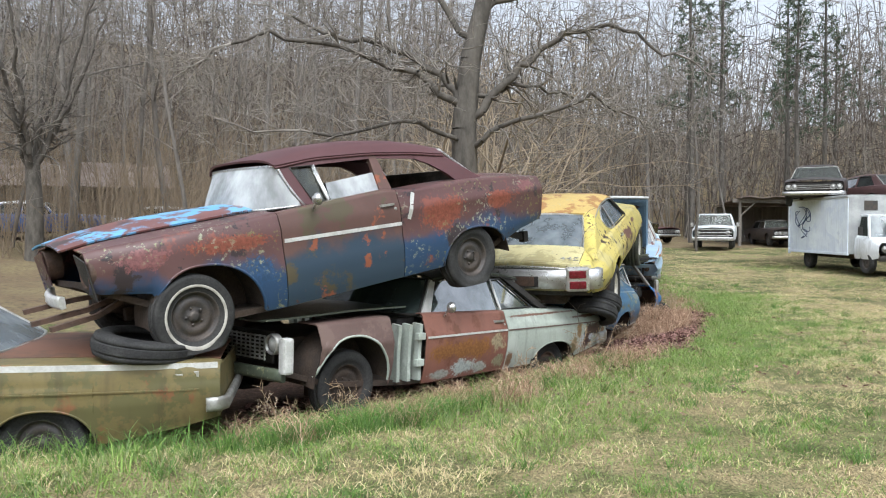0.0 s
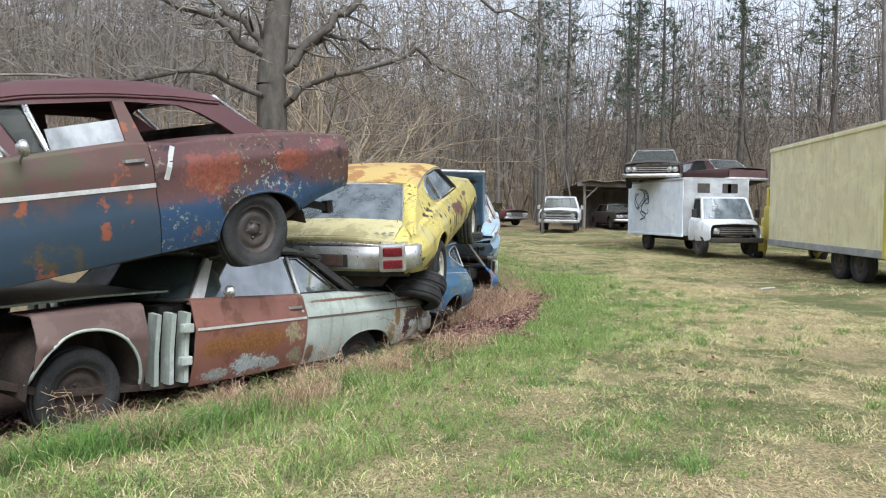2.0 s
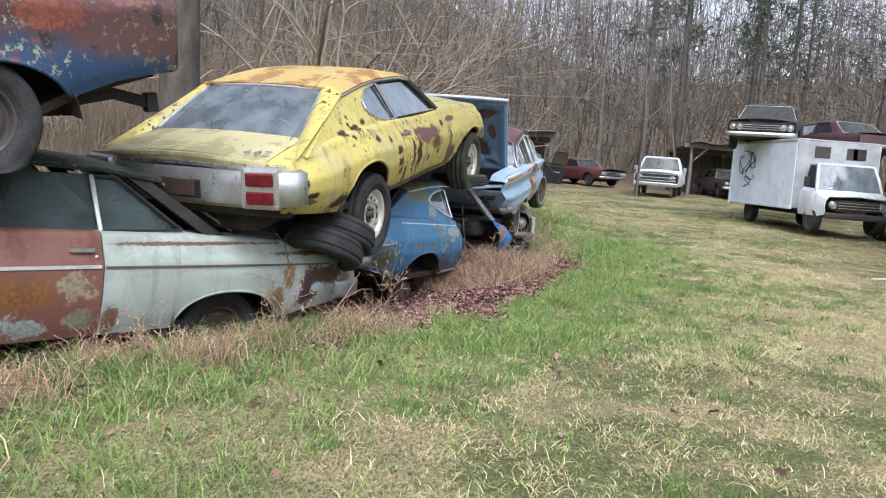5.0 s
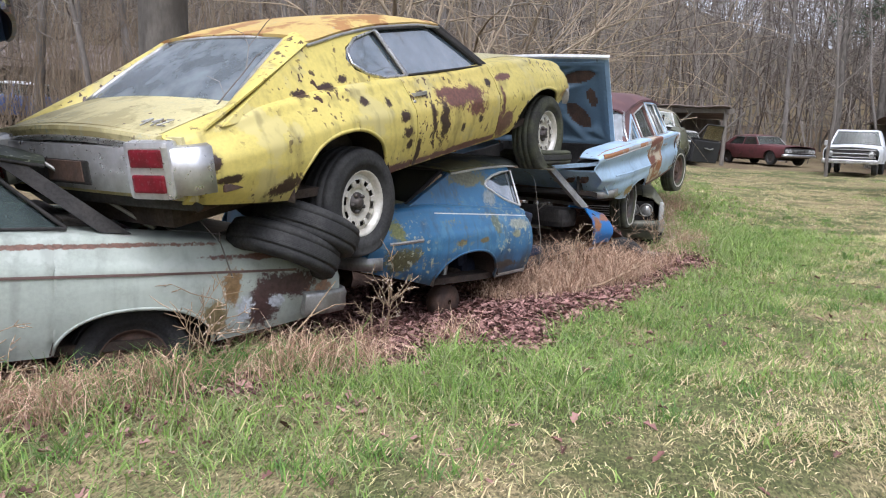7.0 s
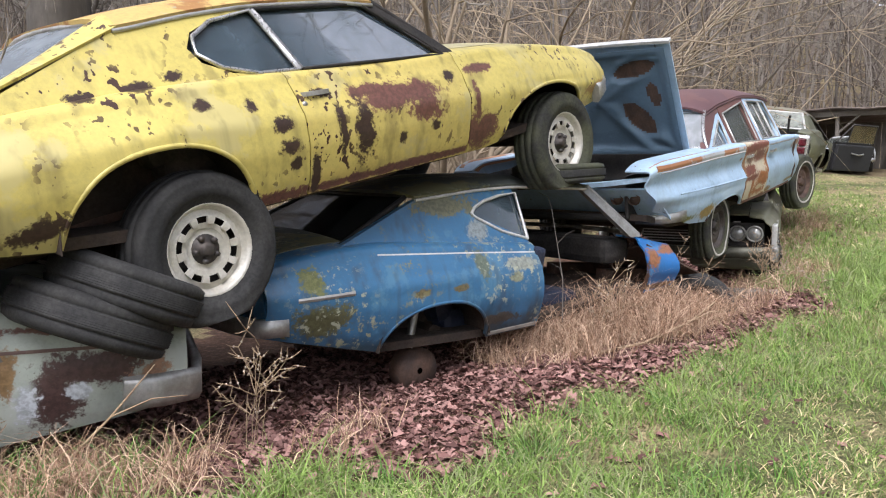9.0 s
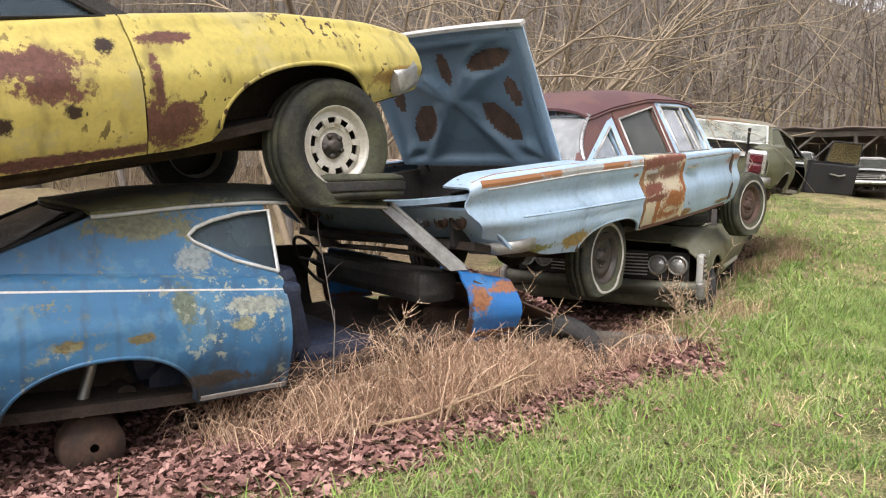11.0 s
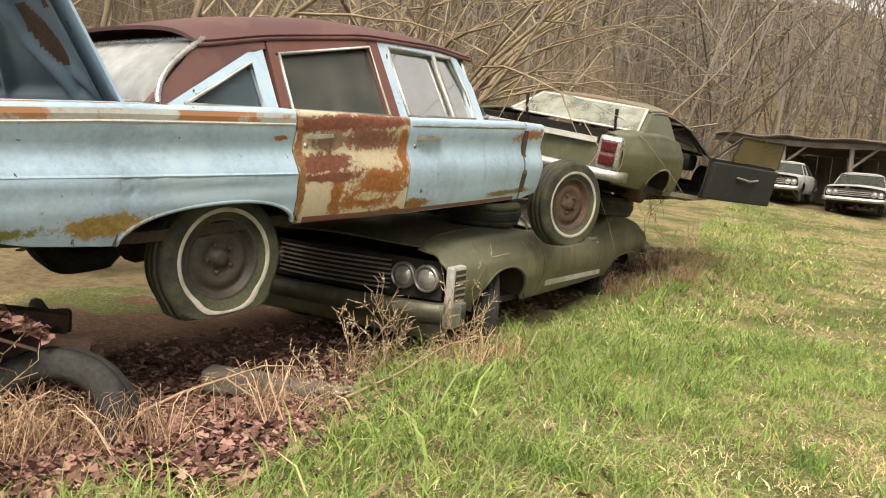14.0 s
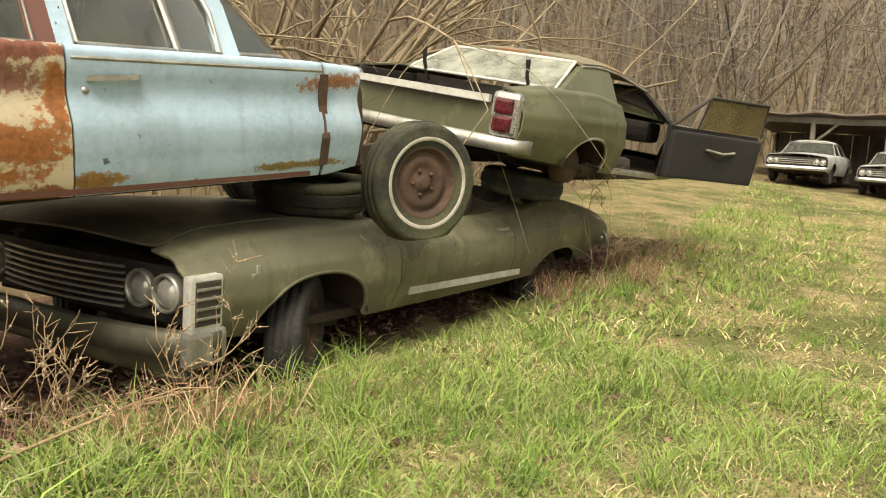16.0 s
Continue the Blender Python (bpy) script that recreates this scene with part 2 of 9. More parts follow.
def plain(name, a, b, scale=8.0, rough=0.7, metal=0.0, bump=0.2, fine=60.0, stretch=None, spec=None):
    n = Nodes(name)
    k = n.noise(scale, 5, 0.62, stretch)
    f = n.noise(fine, 3, 0.6, stretch, 5)
    col = n.mix(n.ramp(k, 0.35, 0.68), a, b)
    col = n.mix(n.ramp(f, 0.35, 0.75, 0, 0.35), col, tuple(c * 0.55 for c in a))
    n.bump(n.calc("ADD", k, n.calc("MULTIPLY", f, 0.4)), bump, 0.008)
    return n.done(col, n.ramp(f, 0.3, 0.7, rough - 0.08, min(1, rough + 0.1)), metal, spec)


def glazing(name, tint, dust, film_col=(0.45, 0.47, 0.46), scale=3.0, gloss=1.5):
    """Old car glass: mirror-like skin, see-through, with a film of dust and runs, on some panes also of painted
    reflection.
    """
    n = Nodes(name)
    t = n.t
    clear = t.nodes.new("ShaderNodeBsdfTransparent")
    clear.inputs[0].default_value = (*tint, 1)
    shine = t.nodes.new("ShaderNodeBsdfGlossy")
    shine.inputs["Roughness"].default_value = 0.06
    fr = t.nodes.new("ShaderNodeFresnel")
    fr.inputs[0].default_value = gloss
    film = t.nodes.new("ShaderNodeBsdfDiffuse")
    film.inputs[0].default_value = (*film_col, 1)
    a, b = t.nodes.new("ShaderNodeMixShader"), t.nodes.new("ShaderNodeMixShader")
    t.links.new(fr.outputs[0], a.inputs[0])
    t.links.new(clear.outputs[0], a.inputs[1])
    t.links.new(shine.outputs[0], a.inputs[2])
    k = n.ramp(n.noise(scale, 5, 0.6, (1, 1, 0.6)), 0.3, 0.75, dust * 0.5, min(1, dust * 1.4))
    t.links.new(k, b.inputs[0])
    t.links.new(a.outputs[0], b.inputs[1])
    t.links.new(film.outputs[0], b.inputs[2])
    t.links.new(b.outputs[0], n.out.inputs[0])
    return n.mat


CHROME = plain("weathered_chrome", (0.62, 0.62, 0.62), (0.42, 0.41, 0.39), 9, 0.3, 0.85, 0.1)
BRIGHT_CHROME = plain("pitted_bumper_chrome", (0.66, 0.66, 0.66), (0.46, 0.45, 0.43), 4, 0.34, 0.75, 0.03, 24)
DULL_CHROME = plain("dull_bright_metal", (0.5, 0.5, 0.48), (0.3, 0.29, 0.26), 7, 0.45, 0.7, 0.15)
WHITE_TRIM = plain("chalky_bright_trim", (0.66, 0.66, 0.64), (0.5, 0.5, 0.47), 9, 0.42, 0.25, 0.1)
RUBBER = plain("perished_rubber", (0.018, 0.018, 0.018), (0.04, 0.039, 0.037), 6, 0.82, 0, 0.3)
MOSSY_RUBBER = plain("mossy_rubber", (0.022, 0.022, 0.021), (0.075, 0.08, 0.045), 3.5, 0.85, 0, 0.3)
WHITEWALL = plain("aged_whitewall", (0.52, 0.5, 0.45), (0.30, 0.28, 0.24), 8, 0.7, 0, 0.1)
STEEL_RUSTY = plain("rusty_steel", (0.11, 0.065, 0.045), (0.06, 0.04, 0.032), 9, 0.8, 0.1, 0.4)
STEEL_DARK = plain("dark_wheel_steel", (0.055, 0.052, 0.05), (0.09, 0.072, 0.06), 9, 0.55, 0.35, 0.3)
RALLY = plain("faded_silver_wheel", (0.64, 0.62, 0.56), (0.48, 0.45, 0.38), 8, 0.5, 0.25, 0.2)
BLACK = plain("black_grime_and_shade", (0.016, 0.015, 0.014), (0.035, 0.03, 0.026), 6, 0.75, 0, 0.3)
UNDER = plain("underbody_grime_and_shade", (0.03, 0.022, 0.017), (0.06, 0.04, 0.028), 5, 0.9, 0, 0.5)
CLOTH = plain("rotten_seat_cloth", (0.045, 0.04, 0.036), (0.11, 0.095, 0.08), 5, 0.95, 0, 0.5)
NAVY = plain("navy_vinyl", (0.012, 0.018, 0.04), (0.03, 0.04, 0.07), 6, 0.55, 0, 0.3)
RED_LENS = plain("red_lamp_lens", (0.28, 0.012, 0.02), (0.17, 0.01, 0.014), 14, 0.2, 0, 0.1)
WINE_LENS = plain("wine_red_lens", (0.17, 0.012, 0.022), (0.10, 0.01, 0.014), 14, 0.2, 0, 0.1)
DARK_LENS = plain("grimy_dark_red_lens", (0.11, 0.014, 0.02), (0.05, 0.012, 0.014), 14, 0.25, 0, 0.1)
LENS = plain("clear_lamp_lens", (0.5, 0.5, 0.48), (0.3, 0.3, 0.29), 12, 0.14, 0.4, 0.1)
GLASS = glazing("dusty_car_glass", (0.50, 0.54, 0.53), 0.20, (0.20, 0.21, 0.19), scale=6.0)
# Besides grime, the film colour imitates what the sage windows reflect.
GLASS_GREEN = glazing("green_grime_and_reflection_glass", (0.34, 0.42, 0.40), 0.42, (0.10, 0.13, 0.125), gloss=1.42)
# Frosting on the red sedan; painted sky reflection on the pale blue rear window.
GLASS_MILKY = glazing("milky_frost_and_sky_glass", (0.6, 0.64, 0.66), 0.55, (0.58, 0.6, 0.61))
GLASS_CLOUDED = glazing("clouded_green_glass", (0.55, 0.58, 0.53), 0.42, (0.45, 0.47, 0.42), scale=5.0)
GLASS_HAZY = glazing("hazy_grey_glass", (0.4, 0.45, 0.48), 0.5, (0.24, 0.27, 0.29))
GLASS_BLUE = glazing("blue_grey_glass", (0.3, 0.36, 0.4), 0.4, (0.10, 0.14, 0.17), gloss=1.35)
GLASS_DARK = glazing("dark_grimy_glass", (0.2, 0.22, 0.2), 0.4, (0.055, 0.06, 0.055), gloss=1.3)


# ---- cars: x runs forward from the rear axle, y to the car's left, z up ----
def along(table):
    xs, zs = [p[0] for p in table], [p[1] for p in table]
    order = np.argsort(xs)
    xs, zs = np.array(xs, float)[order], np.array(zs, float)[order]
    return lambda x: np.interp(x, xs, zs)


def soft_along(table):
    f = along(table)
    return lambda x: sum(f(np.asarray(x) + d) for d in (-0.09, -0.045, 0, 0.045, 0.09)) / 5


def wheel(car, x, y, z, r=0.34, width=0.2, style="steel", flat=0.0, whitewall=False, turn=0.0, tyre_mat=None, rim_mat=None, lean=0.0):
    """A wheel with its outer face towards the side that y lies on."""
    side = 1 if y > 0 else -1
    rr, h = r * 0.57, width / 2
    rim = Build()
    rim.lathe([(rr * 1.02, -h * 0.9), (rr * 0.93, -h * 0.6), (rr * 0.93, h * 0.45), (rr * 1.0, h * 0.62), (rr * 1.06, h * 0.78), (rr * 1.03, h * 0.84), (rr * 0.96, h * 0.66), (rr * 0.88, h * 0.42)])
    if style == "rally":
        # a dished disc with ten rectangular slots round its rim and a dark hub
        n, m = 10, 100
        a = np.arange(m) * 2 * np.pi / m
        for r0, r1, y0, y1 in ((rr * 0.48, rr * 0.60, h * 0.46, h * 0.50), (rr * 0.74, rr * 0.92, h * 0.54, h * 0.44)):
            rim.sheet([np.stack((q * np.cos(a), np.full(m, w), q * np.sin(a)), 1) for q, w in ((r0, y0), (r1, y1))], ring=True)
        for k in range(n):
            c = 2 * np.pi * k / n
            rim.sheet([[(q * math.cos(c + e), w, q * math.sin(c + e)) for e in (-0.125, -0.10, 0.10, 0.125)] for q, w in ((rr * 0.59, h * 0.50), (rr * 0.67, h * 0.545), (rr * 0.75, h * 0.54))], 0.014)
        rim.lathe([(rr * 0.50, h * 0.46), (rr * 0.40, h * 0.36), (rr * 0.34, h * 0.40)], n=40)
    else:
        rim.lathe([(rr * 0.88, h * 0.42), (rr * 0.8, h * 0.36), (rr * 0.74, h * 0.5), (rr * 0.55, h * 0.54), (rr * 0.46, h * 0.42), (rr * 0.24, h * 0.4), (rr * 0.22, h * 0.62), (rr * 0.1, h * 0.68), (0.001, h * 0.68)])
        for k in range(5):
            c = 2 * np.pi * k / 5
            rim.lathe([(0.001, h * 0.6), (0.011, h * 0.58), (0.013, h * 0.4)], (rr * 0.36 * math.cos(c), 0, rr * 0.36 * math.sin(c)), n=8)
    tyre = Build()
    tyre.lathe([(rr * 1.02, -h * 0.8), (r * 0.72, -h * 1.0), (r * 0.88, -h * 0.98), (r * 0.965, -h * 0.82), (r * 0.985, -h * 0.5), (r * 0.97, -h * 0.47), (r * 0.97, -h * 0.42), (r, -h * 0.4),
                (r, -h * 0.05), (r * 0.982, -h * 0.03), (r * 0.982, h * 0.03), (r, h * 0.05), (r, h * 0.4), (r * 0.97, h * 0.42), (r * 0.97, h * 0.47), (r * 0.985, h * 0.5), (r * 0.965, h * 0.82),
                (r * 0.9, h * 0.97), (r * 0.87, h * 0.95), (r * 0.8, h * 1.02), (r * 0.7, h * 1.0), (r * 0.68, h * 0.93), (rr * 1.03, h * 0.82)], n=44)
    band = Build()
    if whitewall:
        band.lathe([(r * 0.755, h * 1.03), (r * 0.745, h * 1.045), (r * 0.70, h * 1.03), (r * 0.69, h * 0.99)], n=44)

    def sag(px, py, pz):
        low = -r + flat
        if flat and pz < low + flat * 1.2 and math.hypot(px, pz) > rr * 1.04:
            k = (low + flat * 1.2 - pz) / (flat * 2.2)
            return px * (1 + 0.10 * k), py * (1 + 0.22 * k), low + (pz - low) * 0.12 if pz < low else low + (pz - low) * (0.12 + 0.88 * (pz - low) / (flat * 1.2))
        return px, py, pz
    tyre.warp(sag)
    band.warp(sag)
    m = pose(x, y, z, 0, lean, (0 if side > 0 else 180) + turn)
    base = part("wheel", rim, rim_mat or STEEL_DARK, car)
    base.matrix_local = m
    part("tyre", tyre, tyre_mat or RUBBER, base)
    if style == "rally":
        hub = Build().lathe([(rr * 0.36, h * 0.30), (rr * 0.34, h * 0.42), (rr * 0.18, h * 0.46), (rr * 0.16, h * 0.66), (rr * 0.08, h * 0.70), (0.001, h * 0.70)], n=24)
        for k in range(5):
            c = 2 * np.pi * k / 5
            hub.lathe([(0.001, h * 0.62), (0.012, h * 0.6), (0.014, h * 0.42)], (rr * 0.27 * math.cos(c), 0, rr * 0.27 * math.sin(c)), n=8)
        part("hub", hub, STEEL_DARK, base, "dark hub with five nuts")
        part("brake_drum", Build().lathe([(rr * 0.9, -h * 0.5), (rr * 0.9, h * 0.1), (rr * 0.3, h * 0.2), (0.001, h * 0.2)], n=24), BLACK, base)
    if whitewall:
        part("whitewall", band, WHITEWALL, base, "narrow off-white sidewall band")
    return base


def bar_section(w, h, r=0.3):
    """A rounded bumper section."""
    return [(-w / 2, -h / 2 * 0.9), (w * 0.2, -h / 2), (w / 2, -h * 0.25), (w * 0.42, 0), (w / 2, h * 0.28), (w * 0.2, h / 2), (-w / 2, h / 2 * 0.9)]


class Car:
    def __init__(self, name, m, label, s):
        self.s = s
        self.root = thing(name, m, label, "car")
        self.belt, self.rock, self.plan = soft_along(s["belt"]), along(s["rock"]), soft_along(s["plan"])
        self.inner = soft_along(s.get("inner", [(-2, 0.62), (4, 0.62)]))
        self.sec = along(s.get("sec", [(0, 0.93), (0.12, 0.965), (0.35, 0.995), (0.6, 1.0), (0.85, 0.985), (1.0, 0.955)]))
        self.crease = s.get("crease", lambda x, z: 0.0)
        self.round = s.get("round", 0.035)
        self.crown = soft_along(s.get("crown", [(-2, 0.03), (4, 0.05)]))
        self.shear = s.get("shear", lambda x, z: 0.0)

    def bottom(self, x):
        z = self.rock(x)
        for xc, top, hf, hr in self.s["arches"]:
            d = (x - xc) / np.where(x > xc, hf, hr)
            zz = self.rock(xc) + (top - self.rock(xc)) * np.sqrt(np.clip(1 - np.abs(d) ** 2.3, 0, 1))
            z = np.where(np.abs(d) < 1, np.maximum(z, zz), z)
        return z

    def stations(self, x0, x1):
        xs = list(np.linspace(x0, x1, max(3, int(abs(x1 - x0) / 0.05) + 1)))
        for xc, top, hf, hr in self.s["arches"]:
            for a in np.linspace(0, np.pi, 25):
                c = math.cos(a)
                q = xc + c * (hf if c > 0 else hr) * 0.9999
                if x0 < q < x1:
                    xs.append(q)
        return np.array(sorted(xs))

    def point(self, x, f, side):
        """A place on the body side: f from 0 at the sill to 1 at the belt."""
        r, b = float(self.rock(x)), float(self.belt(x))
        z = r + (b - r) * f
        return (x, side * (float(self.plan(x)) * float(self.sec(f)) + self.crease(x, z)), z)

    def at_z(self, x, z, side, out=0.0):
        r, b = float(self.rock(x)), float(self.belt(x))
        f = min(1, max(0, (z - r) / (b - r)))
        return (x + self.shear(x, z), side * (float(self.plan(x)) * float(self.sec(f)) + self.crease(x, z) + out), z)

    def panel(self, name, x0, x1, mat, side, over=None, label="", gap=0.004, low=None):
        """One outer panel of the body side, turned in at the belt as far as over."""
        P = []
        for x in self.stations(x0 + gap, x1 - gap):
            zb, zt, r, w = float(self.bottom(x)), float(self.belt(x)), float(self.rock(x)), float(self.plan(x))
            if low is not None:
                zb = max(zb, low(x))
            rows = []
            for k in np.linspace(0, 1, 15):
                z = zb + (zt - zb) * k
                f = (z - r) / max(0.05, zt - r)
                rows.append((x + self.shear(x, z), side * (w * float(self.sec(f)) + self.crease(x, z)), z))
            yb = w * float(self.sec(1.0))
            q = self.round
            for a in (0.4, 0.8, 1.2, math.pi / 2):
                rows.append((x, side * (yb - q * (1 - math.cos(a))), zt + q * math.sin(a) * 0.8))
            yi = float(self.inner(x)) if over == "top" else yb - q - (over or 0.03)
            yi = min(yi, yb - q - 0.02)
            for k in (0.33, 0.66, 1.0):
                y = yb - q + (yi - yb + q) * k
                rows.append((x, side * y, zt + q * 0.8 + float(self.crown(x)) * 0.35 * k * (over == "top")))
            P.append(rows)
        P = np.array(P)
        if side < 0:
            P = P[::-1]
        return part(name, Build().sheet(P, 0.012), mat, self.root, label)

    def top(self, name, x0, x1, mat, label="", dip=0.0, narrow=1.0, lift=0.0):
        """Bonnet or boot lid between the wings."""
        P = []
        for x in np.linspace(x0, x1, 18):
            yi = (min(float(self.inner(x)), float(self.plan(x)) * 0.955 - self.round - 0.02) - 0.006) * narrow
            z0 = float(self.belt(x)) + self.round * 0.8 + float(self.crown(x)) * 0.35 + lift
            P.append([(x, -yi * k, z0 + float(self.crown(x)) * (1 - k * k) * 0.9 - dip * (1 - k ** 4)) for k in np.linspace(-1, 1, 17)])
        return part(name, Build().sheet(np.array(P), 0.015), mat, self.root, label)

    def side_y(self, x, z, z0, z1, w0, w1):
        return w0 + (w1 - w0) * (z - z0) / (z1 - z0)


def lower_body(c, side_parts, hood=None, boot=None, well=True):
    """Panels on both sides, lids, wheel wells, floor and firewall."""
    s = c.s
    for side in (1, -1):
        for name, x0, x1, mat, over in side_parts:
            if mat is None:
                continue
            mt = mat[0 if side == s["shown"] else 1] if isinstance(mat, tuple) else mat
            if mt is not None:
                c.panel(name, x0, x1, mt, side, over)
    if hood:
        c.top("hood", *hood)
    if boot:
        c.top("boot_lid", *boot)
    b = Build()
    xs = np.linspace(s["tail"] + 0.15, s["nose"] - 0.2, 12)
    b.sheet(np.array([[(x, -float(c.plan(x)) * 0.86, float(c.rock(x)) + 0.03), (x, 0, float(c.rock(x)) + 0.05), (x, float(c.plan(x)) * 0.86, float(c.rock(x)) + 0.03)] for x in xs]), 0.05, False)
    b.box((s["wb"] * 0.5, 0.42, float(c.rock(1)) - 0.02), (s["wb"] * 1.1, 0.09, 0.12), 0.01)
    b.box((s["wb"] * 0.5, -0.42, float(c.rock(1)) - 0.02), (s["wb"] * 1.1, 0.09, 0.12), 0.01)
    b.tube([(0, -0.68, 0.34), (0, 0.68, 0.34)], 0.05, 8)
    b.lathe([(0.02, -0.13), (0.12, -0.08), (0.15, 0), (0.12, 0.08), (0.02, 0.13)], (0, 0, 0.34), n=14)
    b.tube([(s["wb"], -0.68, 0.36), (s["wb"], 0.68, 0.36)], 0.04, 8)
    part("underbody", b, UNDER, c.root)
    if well:
        for side in (1, -1):
            for xc, topz, hf, hr in s["arches"]:
                if hf < 0.2:
                    continue
                b = Build()
                P = []
                for a in np.linspace(0.02, np.pi - 0.02, 15):
                    q = math.cos(a)
                    x = xc + q * (hf if q > 0 else hr) * 1.03
                    z = float(c.rock(xc)) + (topz + 0.03 - float(c.rock(xc))) * abs(math.sin(a)) ** 0.85
                    w = float(c.plan(x))
                    P.append([(x, side * (w - 0.035), z), (x, side * (w - 0.2), z + 0.02), (x, side * (w - 0.42), z + 0.02)])
                b.sheet(np.array(P), 0.004)
                x0, x1 = xc - hr, xc + hf
                b.add([(p[2][0], side * (float(c.plan(xc)) - 0.42), p[2][2]) for p in P], [tuple(range(len(P)))], False)
                part("wheel_well", b, UNDER, c.root)


def arch_lips(c, mat, side):
    for xc, top, hf, hr in c.s["arches"]:
        if hf < 0.2:
            continue
        pts = []
        for a in np.linspace(0.03, np.pi - 0.03, 30):
            q = math.cos(a)
            x = xc + q * (hf if q > 0 else hr)
            z = float(c.bottom(np.array(x)))
            pts.append(c.at_z(x, z, side, 0.004))
        part("arch_lip", Build().tube(pts, 0.013, 6), mat, c.root)


def strip(c, pts, side, h, mat, name="trim_strip", out=0.008, label=""):
    """A bright strip along the body side through (x, z) places."""
    f = along(pts)
    xs = np.linspace(min(p[0] for p in pts), max(p[0] for p in pts), 24)
    path = [c.at_z(x, float(f(x)), side, out) for x in xs]
    b = Build().sweep(path, [(-0.008, -h / 2), (0.004, -h / 2), (0.009, 0), (0.004, h / 2), (-0.008, h / 2)])
    return part(name, b, mat, c.root, label)


def handle(c, x, z, side, mat=None, length=0.16):
    p = [c.at_z(x + k * length, z, side, o) for k, o in ((-0.5, 0.004), (-0.42, 0.03), (0.0, 0.036), (0.42, 0.03), (0.5, 0.004))]
    b = Build().sweep(p, [(-0.007, -0.011), (0.008, -0.011), (0.008, 0.011), (-0.007, 0.011)])
    q = c.at_z(x - length * 0.55, z - 0.045, side, 0.006)
    b.lathe([(0.001, side * 0.012), (0.014, side * 0.01), (0.017, -side * 0.01)], q, n=10)
    part("door_handle", b, mat or CHROME, c.root)


def mirror(c, x, z, side, y=None):
    q = np.array(c.at_z(x, z, side, 0.02))
    b = Build().tube([q, q + (0, side * 0.05, 0.05), q + (0.01, side * 0.08, 0.07)], 0.011, 6)
    b.lathe([(0.001, 0.04), (0.03, 0.035), (0.055, 0.0), (0.057, -0.015), (0.05, -0.02), (0.001, -0.018)], q + (0.01, side * 0.1, 0.09), axis="x", n=14)
    part("door_mirror", b, CHROME, c.root)


def curve_sheet(lowpts, highpts, n=9, bulge=0.0):
    """A skin between two lines of points with a little bow."""
    lo, hi = np.asarray(lowpts, float), np.asarray(highpts, float)
    out = []
    for k in np.linspace(0, 1, n):
        row = lo * (1 - k) + hi * k
        row[:, 0] += bulge * 4 * k * (1 - k)
        out.append(row)
    return np.array(out)


def arc_line(x, z, w, bow, n=15, drop=0.0, p=2.0):
    """A line across the car at x that bows forward (bow > 0) in its middle."""
    return [(x + bow * (1 - abs(k) ** p), w * k, z - drop * abs(k) ** 2) for k in np.linspace(-1, 1, n)]


